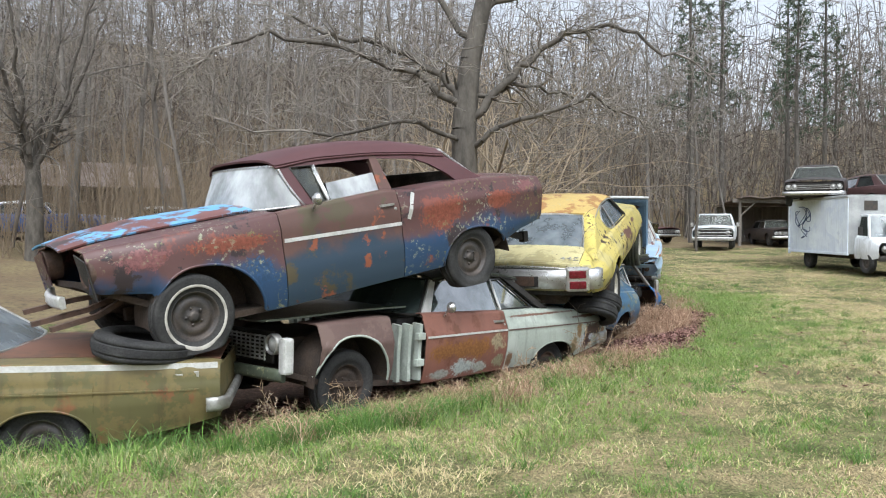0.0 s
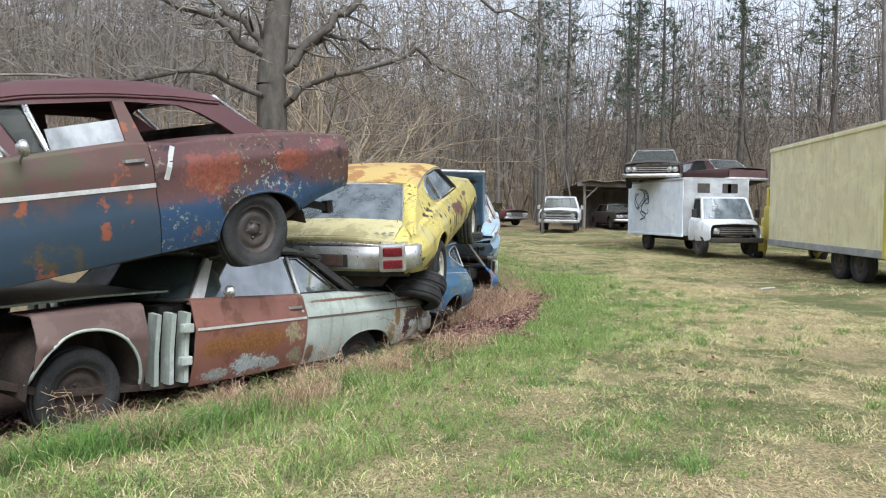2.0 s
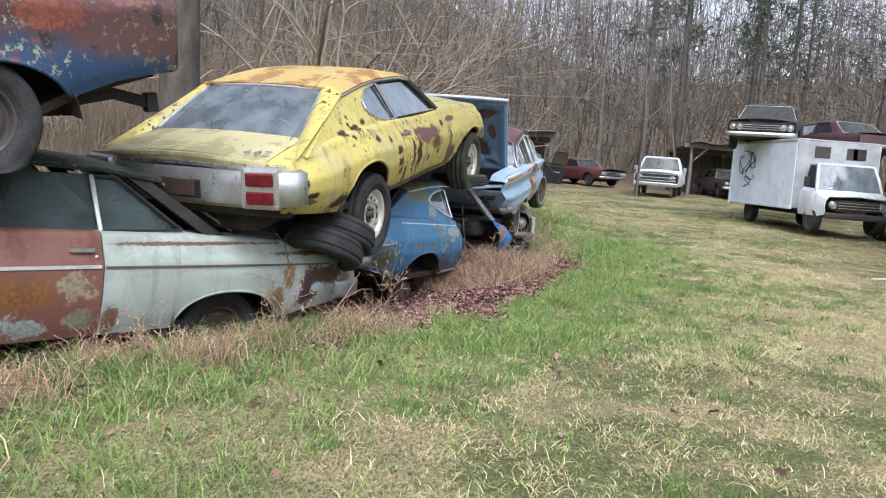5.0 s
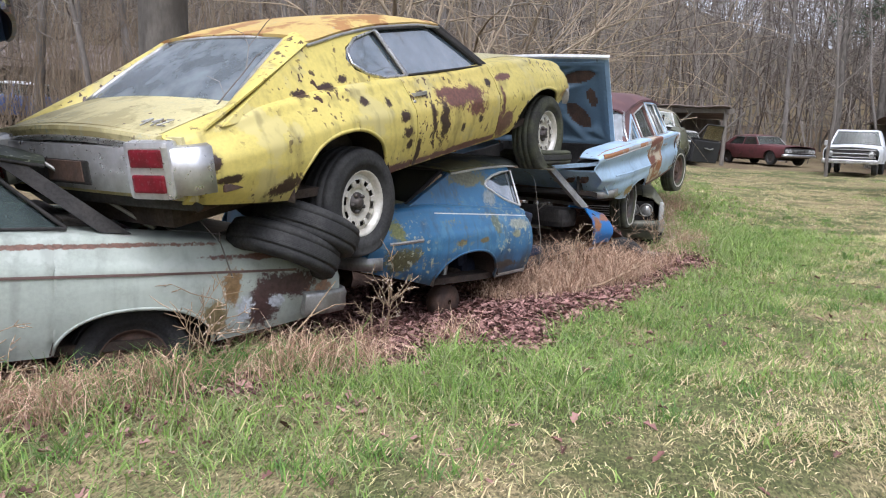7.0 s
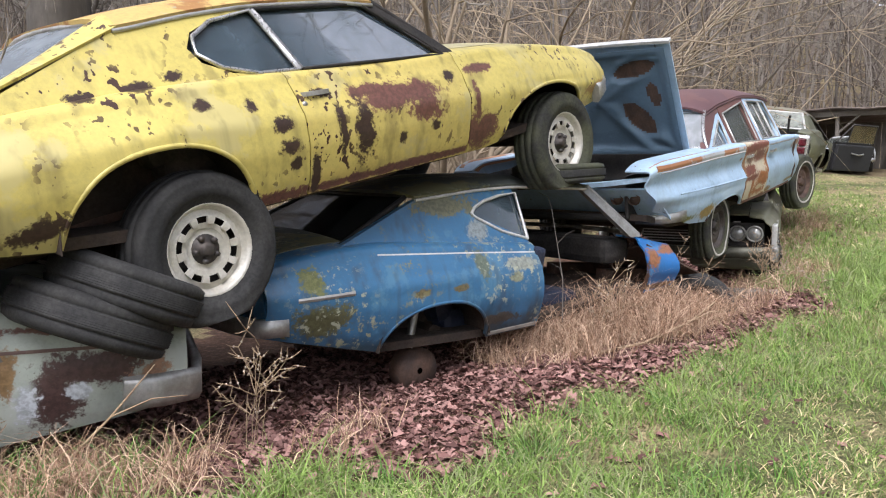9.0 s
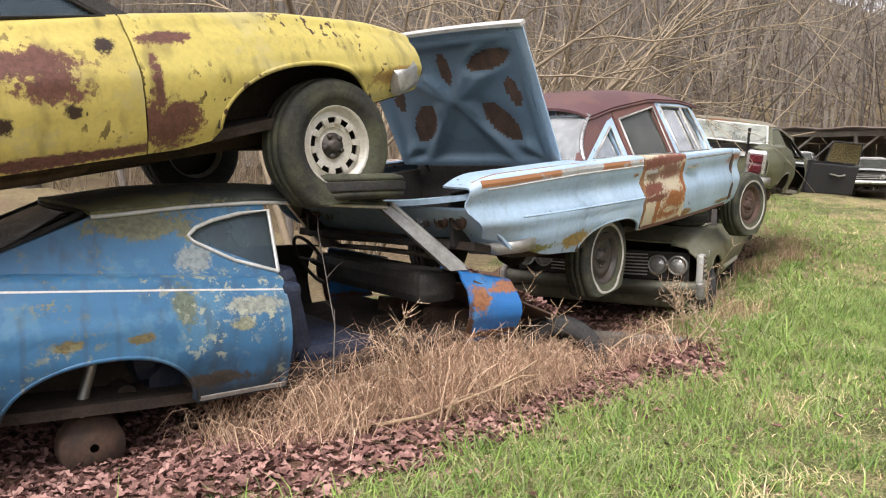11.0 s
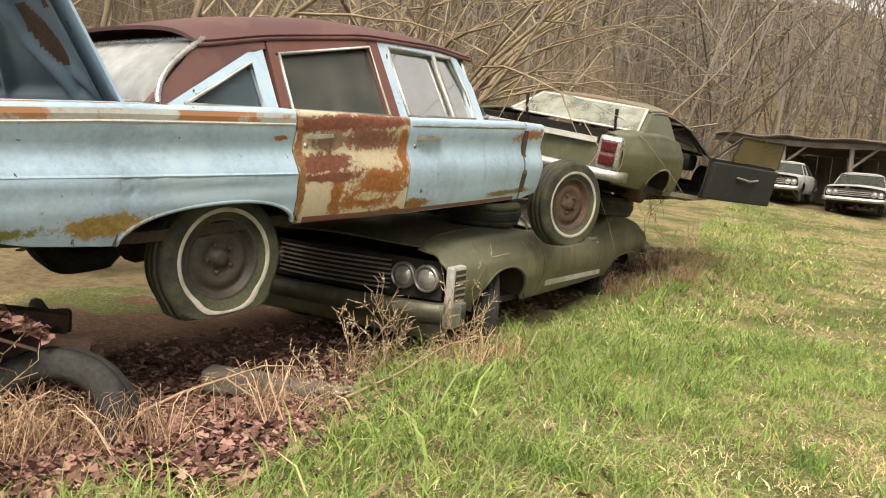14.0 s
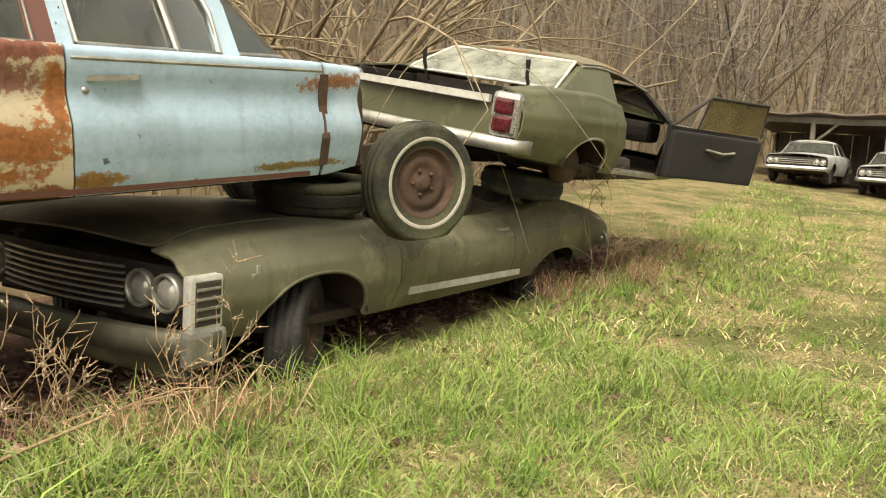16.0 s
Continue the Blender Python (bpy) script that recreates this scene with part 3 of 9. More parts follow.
def greenhouse(c, g):
    """Roof, pillars, glass. g: roof (x, z) rear to front, edge (x, z) of the roof's side, half-widths, window outlines."""
    root = c.root
    w0, w1, z0, z1 = g["w0"], g["w1"], g["z0"], g["z1"]

    def sy(x, z):
        base = w0 + (w1 - w0) * (z - z0) / (z1 - z0)
        return base * float(g.get("taper", lambda q: 1.0)(x))
    roof, edge = soft_along(g["roof"]), soft_along(g["edge"])
    x0, x1 = min(p[0] for p in g["roof"]), max(p[0] for p in g["roof"])
    P = []
    for x in np.linspace(x0, x1, 26):
        zt, ze = float(roof(x)), float(edge(x))
        we = sy(x, ze)
        row = []
        for k in np.linspace(-1, 1, 21):
            a = abs(k)
            z = zt - (zt - ze) * (0.22 * a ** 2 + 0.78 * a ** 7)
            bowx = g.get("roof_bow", 0.0) * (1 - a * a) * (smooth(x1 - 0.35, x1, x) - g.get("rear_bow", 1.0) * smooth(x0 + 0.35, x0, x))
            row.append((x + bowx, -we * k, z))
        P.append(row)
    part("roof", Build().sheet(np.array(P), 0.02), g["roof_mat"], root, g.get("roof_label", ""))
    for side in (1, -1):
        line = [(x, side * (sy(x, float(edge(x))) + 0.008), float(edge(x)) - 0.004) for x in np.linspace(x0, x1, 24)]
        part("drip_rail", Build().tube(line, 0.011, 6), g.get("rail_mat", g["roof_mat"]), root)
        for name, poly, mat in g["posts"]:
            if mat is None:
                continue
            A = [(x, side * sy(x, z), z) for x, z in poly]
            B2 = [(x, side * (sy(x, z) - 0.045), z) for x, z in poly]
            b = Build()
            n = len(A)
            b.add(A, [tuple(range(n))], False)
            b.add(B2, [tuple(range(n))[::-1]], False)
            for i in range(n):
                j = (i + 1) % n
                b.add((A[i], A[j], B2[j], B2[i]), [(0, 1, 2, 3)], False)
            part(name, b, mat, root)
        for poly, mat, trim in g["windows"]:
            if mat is not None:
                A = [(x, side * (sy(x, z) - 0.022), z) for x, z in poly]
                b = Build().slab(A, (0, -side * 0.004, 0))
                ob = part("side_window", b, mat, root)
                ob.visible_shadow = False
            if trim is not None:
                A = [(x, side * (sy(x, z) + 0.002), z) for x, z in poly]
                part("window_trim", Build().tube(A + [A[0]], 0.011, 6), trim, root)
    for name, key in (("windshield", "front"), ("rear_window", "rear")):
        if key in g:
            q = g[key]
            S = curve_sheet(q["low"], q["high"], 9, q.get("bulge", 0.0))
            if q.get("glass") is not None:
                ob = part(name, Build().sheet(S, 0.005), q["glass"], root)
                ob.visible_shadow = False
            ring = list(S[0]) + list(S[:, -1]) + list(S[-1][::-1]) + list(S[::-1, 0])
            part(name + "_surround", Build().tube(ring, q.get("trim_r", 0.016), 6), q.get("trim", CHROME), root)


def cabin(c, seats=((0.55, 0.0), (1.55, 0.0)), cloth=None, floor_z=0.42, wheel_at=(1.9, 0.4)):
    """Benches, dash and steering wheel."""
    w = 0.66
    for x, dz in seats:
        b = Build()
        b.box((x, 0, floor_z + 0.12 + dz), (0.5, w * 2, 0.18), 0.06)
        b.box((x - 0.28, 0, floor_z + 0.38 + dz), (0.16, w * 2, 0.52), 0.06, pose(0, 0, 0, 0, -14, 0))
        part("bench_seat", b, cloth or CLOTH, c.root)
    b = Build().box((wheel_at[0] + 0.32, 0, c.belt(wheel_at[0]) - 0.1), (0.3, 1.36, 0.2), 0.06)
    part("dashboard", b, BLACK, c.root)
    b = Build()
    a = np.linspace(0, 2 * np.pi, 25)
    cx, cy, cz = wheel_at[0], wheel_at[1], float(c.belt(wheel_at[0])) - 0.02
    b.tube([(cx - 0.5 * 0.19 * math.sin(t), cy + 0.19 * math.cos(t), cz + 0.86 * 0.19 * math.sin(t)) for t in a], 0.012, 6, False)
    b.tube([(cx, cy - 0.19, cz), (cx, cy + 0.19, cz)], 0.01, 6)
    b.tube([(cx, cy, cz), (cx + 0.35, cy, cz - 0.2)], 0.02, 6)
    part("steering_wheel", b, BLACK, c.root)


def end_bumper(c, x, z, w, wrap, mat, name="bumper", h=0.15, depth=0.07, rear=True, bow=0.08):
    """A bumper across the car with its ends turned along the sides."""
    sg = -1 if rear else 1
    pts = []
    for k in np.linspace(-1, 1, 31):
        a = abs(k)
        y = w * k if a < 0.86 else math.copysign(w * (0.86 + 0.14 * math.sin((a - 0.86) / 0.14 * math.pi / 2)), k)
        xx = x + sg * (bow * (1 - a ** 2.5)) - sg * (wrap * max(0, (a - 0.86) / 0.14) ** 2)
        pts.append((xx, -sg * y, z))
    return part(name, Build().sweep(pts, bar_section(depth, h)), mat, c.root)


def end_panel(c, x, z0, z1, w0, w1, mat, name, bow=0.05, sg=-1, thick=0.02, slant=0.0):
    """The skin across the nose or the tail."""
    P = []
    for z in np.linspace(z0, z1, 7):
        w = w0 + (w1 - w0) * (z - z0) / (z1 - z0)
        P.append([(x + slant * (z1 - z) + sg * bow * (1 - abs(k) ** 2.5), -sg * w * k, z) for k in np.linspace(-1, 1, 19)])
    return part(name, Build().sheet(np.array(P), thick), mat, c.root)


def lamp_round(parent, p, r, mat=None, ring=None):
    b = Build().lathe([(r * 1.22, -0.05), (r * 1.25, 0.0), (r * 1.15, 0.018), (r * 1.02, 0.01), (r * 1.0, -0.02)], p, "x", 20)
    o = part("headlamp", b, ring or DULL_CHROME, parent)
    part("lens", Build().lathe([(r, -0.015), (r * 0.75, 0.008), (r * 0.4, 0.018), (0.001, 0.022)], p, "x", 18), mat or LENS, o)


def shadow_core(c, x0, x1, z0, z1, w):
    # Plain dark filler box that puts shade into the bay; nothing mechanical.
    b = Build().box(((x0 + x1) / 2, 0, (z0 + z1) / 2), (x1 - x0, w * 2, z1 - z0), 0.05)
    part("shade_filler", b, UNDER, c.root)


# ---- the cars of the row ----
MAROON = paint("maroon_oxide_roof", (0.085, 0.032, 0.034), rust=0.25, rust_col=(0.09, 0.04, 0.03), shift=4, gloss=0.5)
ORANGE_OXIDE, PINK_OXIDE, BARE_DARK = (0.235, 0.072, 0.046), (0.22, 0.095, 0.095), (0.05, 0.028, 0.02)
RED_BODY = paint("oxide_over_blue_paint", (0.095, 0.044, 0.042), (0.20, 0.07, 0.052), 0.26, 0.16, shift=1.5, gloss=0.48, third=(0.036, 0.027, 0.03), third_share=0.34, low=(0.026, 0.06, 0.125), low_z=0.68, lichen=0.5,
                 blots=((0.36, 0.83, 0.24, 0.13, ORANGE_OXIDE), (-0.42, 0.90, 0.17, 0.08, ORANGE_OXIDE), (-0.88, 0.99, 0.14, 0.05, PINK_OXIDE), (2.6, 0.86, 0.3, 0.06, ORANGE_OXIDE), (3.25, 0.84, 0.16, 0.07, PINK_OXIDE), (2.35, 0.60, 0.12, 0.12, (0.03, 0.075, 0.16))))
RED_DOOR = paint("olive_brown_door_paint", (0.105, 0.055, 0.045), (0.085, 0.07, 0.042), 0.45, 0.2, shift=9, gloss=0.5, third=(0.26, 0.085, 0.045), third_share=0.2, low=(0.032, 0.055, 0.085), low_z=0.70)
RED_HOOD = paint("blue_worn_hood_paint", (0.15, 0.06, 0.052), (0.14, 0.36, 0.58), 0.66, 0.2, shift=2.2, gloss=0.45, third=(0.06, 0.04, 0.038), third_share=0.3)
PATCH_BROWN = (0.155, 0.068, 0.05)
YELLOW = paint("faded_yellow_paint", (0.56, 0.465, 0.125), (0.50, 0.43, 0.17), 0.4, 0.10, (0.13, 0.06, 0.035), spots=0.85, shift=0.6, gloss=0.45, streaks=0.4,
               blots=((0.17, 0.95, 0.035, 0.025, BARE_DARK), (0.40, 0.915, 0.035, 0.03, BARE_DARK), (0.53, 0.81, 0.055, 0.035, BARE_DARK), (0.55, 0.71, 0.06, 0.035, BARE_DARK), (0.58, 0.62, 0.03, 0.03, BARE_DARK), (-0.3, 1.045, 0.05, 0.02, BARE_DARK), (-0.05, 1.06, 0.06, 0.022, BARE_DARK), (0.12, 1.09, 0.04, 0.025, BARE_DARK),
                      (-0.98, 0.70, 0.07, 0.02, BARE_DARK), (-1.05, 0.80, 0.03, 0.05, BARE_DARK), (-0.60, 0.58, 0.10, 0.04, BARE_DARK), (1.95, 0.56, 0.13, 0.11, PATCH_BROWN), (1.92, 0.72, 0.03, 0.12, PATCH_BROWN), (0.5, 0.48, 0.2, 0.03, PATCH_BROWN), (2.0, 0.93, 0.10, 0.025, PATCH_BROWN), (3.35, 0.66, 0.2, 0.04, (0.40, 0.24, 0.07))))
YELLOW_DOOR = paint("yellow_paint_rusting_through", (0.56, 0.455, 0.125), (0.47, 0.40, 0.16), 0.40, 0.12, (0.13, 0.055, 0.035), spots=0.95, shift=5.3, gloss=0.45, streaks=0.4,
                    blots=((1.34, 0.85, 0.30, 0.06, PATCH_BROWN), (1.48, 0.76, 0.13, 0.07, PATCH_BROWN), (1.12, 0.90, 0.12, 0.03, PATCH_BROWN), (0.88, 0.72, 0.03, 0.12, BARE_DARK), (1.02, 0.70, 0.055, 0.14, BARE_DARK), (0.80, 0.925, 0.05, 0.02, BARE_DARK), (1.74, 0.91, 0.04, 0.03, BARE_DARK), (1.30, 0.63, 0.03, 0.03, BARE_DARK),
                           (1.25, 0.475, 0.75, 0.022, PATCH_BROWN), (0.70, 0.56, 0.025, 0.12, BARE_DARK), (1.55, 0.66, 0.03, 0.025, BARE_DARK)))
YELLOW_DECK = paint("grimy_cream_yellow_deck", (0.50, 0.445, 0.23), (0.33, 0.285, 0.14), 0.55, 0.08, shift=7.1, gloss=0.5, lichen=0.6, spots=0.3)
YELLOW_ROOF = paint("rust_stained_yellow_roof", (0.50, 0.36, 0.12), (0.30, 0.15, 0.05), 0.5, 0.22, shift=3.3, gloss=0.6, lichen=0.3)
# Turns to a darker, duller blue below about z 0.43.
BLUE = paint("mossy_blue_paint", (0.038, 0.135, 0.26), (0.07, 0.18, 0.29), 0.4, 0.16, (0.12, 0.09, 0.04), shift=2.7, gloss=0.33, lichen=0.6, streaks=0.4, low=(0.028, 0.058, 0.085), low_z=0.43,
             blots=((0.2, 0.79, 0.05, 0.08, (0.13, 0.16, 0.12)), (0.55, 0.76, 0.13, 0.04, (0.27, 0.29, 0.25)), (0.48, 0.68, 0.06, 0.03, (0.24, 0.25, 0.17)), (0.30, 0.98, 0.08, 0.05, (0.24, 0.28, 0.29)), (-0.95, 0.58, 0.16, 0.08, (0.10, 0.10, 0.05)), (-0.98, 0.78, 0.06, 0.08, (0.16, 0.17, 0.06)), (0.0, 0.66, 0.05, 0.02, (0.16, 0.13, 0.07)), (-0.3, 0.66, 0.06, 0.025, (0.16, 0.13, 0.07)), (0.25, 0.42, 0.3, 0.03, (0.07, 0.06, 0.05)), (0.1, 1.14, 0.25, 0.06, (0.17, 0.17, 0.10))))
BLUE_ROOF = paint("lichen_covered_roof", (0.075, 0.085, 0.075), (0.16, 0.15, 0.075), 0.55, 0.1, shift=6.2, gloss=0.7, lichen=1.1)
BLUE_BRIGHT = paint("bright_blue_fender_paint", (0.02, 0.15, 0.42), (0.06, 0.22, 0.45), 0.35, 0.25, shift=8.2, gloss=0.4, streaks=0.3, blots=((1.95, 0.68, 0.08, 0.08, (0.30, 0.13, 0.06)), (2.2, 0.72, 0.2, 0.03, (0.34, 0.15, 0.08)), (1.87, 0.5, 0.03, 0.2, (0.1, 0.05, 0.03)), (2.1, 0.45, 0.2, 0.02, (0.12, 0.06, 0.04))))
SKY_BLUE = paint("pale_blue_paint", (0.36, 0.50, 0.64), (0.40, 0.53, 0.65), 0.4, 0.05, (0.28, 0.12, 0.05), shift=3.9, gloss=0.42, streaks=0.16, spots=0.1,
                 blots=((-0.62, 0.60, 0.16, 0.04, (0.33, 0.23, 0.08)), (0.28, 0.93, 0.05, 0.014, (0.30, 0.12, 0.05)), (2.45, 0.86, 0.16, 0.05, (0.32, 0.15, 0.08)), (1.25, 0.50, 0.10, 0.03, (0.30, 0.16, 0.06)), (2.2, 0.48, 0.25, 0.02, (0.24, 0.17, 0.07)), (-1.1, 0.60, 0.2, 0.025, (0.20, 0.22, 0.07))))
OXIDE_RED, RUST_ORANGE = (0.21, 0.075, 0.05), (0.36, 0.135, 0.045)
RUST_DOOR = paint("cream_and_rust_door", (0.55, 0.48, 0.35), (0.47, 0.36, 0.22), 0.4, 0.06, (0.36, 0.14, 0.05), shift=1.4, gloss=0.6, streaks=0.15,
                  blots=((0.77, 0.99, 0.9, 0.045, OXIDE_RED), (0.88, 0.90, 0.22, 0.06, (0.25, 0.115, 0.085)), (0.60, 0.90, 0.1, 0.05, (0.30, 0.19, 0.14)), (1.0, 0.66, 0.22, 0.085, RUST_ORANGE), (0.85, 0.57, 0.22, 0.055, RUST_ORANGE), (0.62, 0.60, 0.05, 0.10, RUST_ORANGE), (0.56, 0.785, 0.20, 0.05, OXIDE_RED), (0.57, 0.715, 0.20, 0.03, OXIDE_RED),
                         (0.87, 0.585, 0.10, 0.022, (0.56, 0.46, 0.30)), (1.14, 0.83, 0.03, 0.22, RUST_ORANGE), (0.385, 0.75, 0.025, 0.25, (0.30, 0.15, 0.07)), (0.77, 0.47, 0.5, 0.025, (0.24, 0.10, 0.045))))
IMP_ROOF = paint("dull_maroon_roof", (0.10, 0.043, 0.044), (0.13, 0.062, 0.055), 0.5, 0.12, (0.13, 0.06, 0.04), shift=5.9, gloss=0.5)
SAGE = paint("sage_green_paint", (0.37, 0.41, 0.36), (0.44, 0.48, 0.43), 0.4, 0.08, (0.22, 0.10, 0.06), shift=4.4, gloss=0.48, streaks=0.22,
             blots=((-0.50, 0.54, 0.05, 0.12, (0.27, 0.17, 0.08)), (-0.42, 0.36, 0.06, 0.10, (0.25, 0.20, 0.10)), (-0.85, 0.545, 0.22, 0.075, (0.085, 0.05, 0.046)), (-0.68, 0.42, 0.11, 0.13, (0.085, 0.05, 0.046)), (-0.58, 0.42, 0.05, 0.08, (0.56, 0.60, 0.64)), (-0.78, 0.45, 0.05, 0.035, (0.56, 0.60, 0.64)), (-1.08, 0.46, 0.10, 0.09, (0.32, 0.19, 0.12)), (-0.75, 0.715, 0.35, 0.014, (0.17, 0.09, 0.07)), (0.3, 0.79, 0.6, 0.012, (0.20, 0.11, 0.08)), (0.86, 0.30, 0.05, 0.08, (0.2, 0.12, 0.07))))
SAGE_DOOR = paint("rust_red_door", (0.20, 0.085, 0.06), (0.15, 0.062, 0.04), 0.4, 0.2, (0.25, 0.12, 0.045), shift=6.6, gloss=0.55, streaks=0.2,
                  blots=((1.6, 0.50, 0.45, 0.09, (0.24, 0.105, 0.035)), (1.65, 0.31, 0.16, 0.08, (0.42, 0.46, 0.44)), (1.35, 0.28, 0.10, 0.05, (0.36, 0.38, 0.34)), (1.95, 0.26, 0.14, 0.04, (0.36, 0.38, 0.34)), (1.10, 0.53, 0.10, 0.08, (0.33, 0.27, 0.17)), (1.05, 0.32, 0.08, 0.07, (0.25, 0.24, 0.15))))
SAGE_RUST = paint("bare_rust_fender", (0.115, 0.07, 0.06), (0.15, 0.10, 0.085), 0.5, 0.3, shift=2.1, gloss=0.6)
SAGE_ROOF = paint("dark_green_roof", (0.05, 0.06, 0.042), (0.085, 0.10, 0.07), 0.5, 0.15, shift=8.8, gloss=0.42, lichen=0.4)
OLIVE = paint("mossy_olive_paint", (0.13, 0.128, 0.085), (0.19, 0.185, 0.12), 0.45, 0.18, (0.12, 0.08, 0.05), shift=7.7, gloss=0.42, lichen=0.25, streaks=0.3)
FORD_GREEN = paint("dull_dark_green_paint", (0.088, 0.093, 0.053), (0.125, 0.128, 0.075), 0.4, 0.16, (0.16, 0.09, 0.05), shift=9.3, gloss=0.42, streaks=0.2)
FORD_ROOF = paint("chalky_green_roof", (0.18, 0.16, 0.11), (0.25, 0.13, 0.07), 0.4, 0.2, shift=1.9, gloss=0.6, lichen=0.6)
TAN = paint("olive_tan_paint", (0.17, 0.135, 0.055), (0.21, 0.10, 0.05), 0.3, 0.12, shift=5.1, gloss=0.42, streaks=0.35, third=(0.12, 0.11, 0.05), third_share=0.5)
TAN_DECK = paint("rusted_deck", (0.16, 0.075, 0.045), (0.11, 0.06, 0.04), 0.5, 0.3, shift=3.1, gloss=0.5)
INNER_BLUE = paint("slate_blue_inner_panel", (0.10, 0.16, 0.22), (0.13, 0.2, 0.27), 0.4, 0.1, shift=2.9, gloss=0.45)
BLACK_DOOR = paint("black_door_lining", (0.011, 0.011, 0.012), (0.02, 0.02, 0.02), 0.4, 0.05, shift=2.4, gloss=0.8)


OLIVE_CHROME = plain("mossy_dull_chrome", (0.16, 0.155, 0.12), (0.09, 0.09, 0.065), 5, 0.5, 0.45, 0.2)


def red_sedan():
    s = dict(wb=2.92, nose=3.72, tail=-1.15, shown=1,
             belt=[(3.75, 0.88), (3.5, 0.93), (3.1, 0.955), (2.1, 1.02), (1.7, 1.05), (0.95, 1.10), (0.8, 1.06), (0.5, 1.075), (0, 1.09), (-0.6, 1.075), (-1.15, 1.02)],
             rock=[(-1.16, 0.60), (-0.75, 0.53), (-0.48, 0.44), (-0.3, 0.30), (0.4, 0.31), (2.1, 0.26), (2.9, 0.26), (3.1, 0.42), (3.2, 0.58), (3.6, 0.64)],
             plan=[(3.75, 0.66), (3.5, 0.80), (3.1, 0.885), (2.5, 0.92), (1.5, 0.93), (0.5, 0.935), (-0.4, 0.92), (-0.9, 0.88), (-1.16, 0.82)],
             arches=[(2.84, 0.73, 0.40, 0.52), (-0.05, 0.645, 0.43, 0.47)], inner=[(-2, 0.55), (0, 0.62), (2.2, 0.62), (3.0, 0.55), (3.75, 0.42)], crown=[(-2, 0.05), (2, 0.06), (3, 0.09), (3.8, 0.05)],
             crease=lambda x, z: 0.018 * math.exp(-((z - 0.93) / 0.05) ** 2) * (1 if x < 0.8 else 0.4) - 0.012 * math.exp(-((z - 0.72) / 0.1) ** 2))
    c = Car("sedan_car", pose(-0.228, 8.601, 1.013, 0, 7.812, -140.308), "rust-red and blue two-door sedan lying on top of two wrecks", s)
    lower_body(c, [("front_fender", 2.12, 3.62, RED_BODY, "top"), ("front_door", 0.88, 2.12, RED_DOOR, 0.05), ("rear_quarter", -1.15, 0.88, RED_BODY, "top")],
               (2.2, 3.72, RED_HOOD, "worn light-blue hood, sprung along its edge", 0.0, 1.0, 0.02), (-1.12, -0.3, RED_BODY))
    g = dict(w0=0.80, w1=0.665, z0=1.1, z1=1.47,
             roof=[(0.10, 1.47), (0.25, 1.53), (0.6, 1.595), (1.1, 1.62), (1.6, 1.59), (1.98, 1.50)], edge=[(0.10, 1.39), (0.46, 1.44), (1.0, 1.475), (1.6, 1.475), (1.98, 1.43)],
             roof_mat=MAROON, roof_bow=0.08, rail_mat=MAROON,
             posts=[("windshield_post", [(1.70, 1.07), (1.82, 1.07), (1.95, 1.44), (1.86, 1.46)], MAROON), ("centre_post", [(0.84, 1.1), (0.98, 1.1), (0.99, 1.47), (0.91, 1.46)], RED_DOOR),
                    ("rear_pillar", [(-0.36, 1.09), (0.02, 1.12), (0.14, 1.22), (0.30, 1.32), (0.46, 1.385), (0.5, 1.445), (0.10, 1.40)], MAROON),
                    ("window_header", [(0.45, 1.385), (0.95, 1.43), (1.9, 1.42), (1.9, 1.46), (0.95, 1.47), (0.45, 1.43)], MAROON)],
             windows=[([(0.98, 1.12), (1.52, 1.10), (1.52, 1.25), (0.98, 1.30)], GLASS_MILKY, None), ([(1.54, 1.10), (1.70, 1.09), (1.84, 1.42), (1.60, 1.42)], GLASS, BLACK),
                      ([(1.54, 1.09), (1.56, 1.09), (1.62, 1.42), (1.60, 1.42)], None, CHROME)],
             front=dict(low=arc_line(1.80, 1.08, 0.80, 0.46, p=3.2), high=arc_line(1.95, 1.455, 0.665, 0.12, p=2.5, drop=0.01), glass=GLASS_MILKY, trim=CHROME, bulge=0.02, trim_r=0.014),
             rear=dict(low=arc_line(-0.30, 1.12, 0.74, -0.14), high=arc_line(0.09, 1.45, 0.63, -0.06), glass=None, trim=CHROME, trim_r=0.018))
    greenhouse(c, g)
    cabin(c, ((0.35, 0.1), (1.3, 0.1)), floor_z=0.5, wheel_at=(1.72, 0.4))
    for side in (1, -1):
        arch_lips(c, RED_BODY, side)
        strip(c, [(0.88, 0.80), (2.1, 0.815)], side, 0.032, WHITE_TRIM, label="long bright side strip")
        b = Build().sweep([c.at_z(x, z, side, 0.01) for x, z in ((0.79, 0.83), (0.76, 0.92), (0.73, 0.99), (0.69, 1.07))], [(-0.008, -0.022), (0.008, -0.018), (0.008, 0.018), (-0.008, 0.022)], up=(1, 0, 0))
        part("sash_trim", b, WHITE_TRIM, c.root)
        handle(c, 1.02, 0.99, side, DULL_CHROME)
    mirror(c, 1.78, 1.04, 1)
    wheel(c.root, 0, 0.80, 0.34, 0.335, 0.19, "steel", 0.05, rim_mat=STEEL_DARK)
    wheel(c.root, 2.92, 0.80, 0.34, 0.335, 0.19, "steel", 0.05, True, rim_mat=STEEL_DARK)
    wheel(c.root, 0, -0.76, 0.34, 0.335, 0.19, "steel", 0.03)
    wheel(c.root, 2.92, -0.76, 0.34, 0.335, 0.19, "steel", 0.03)
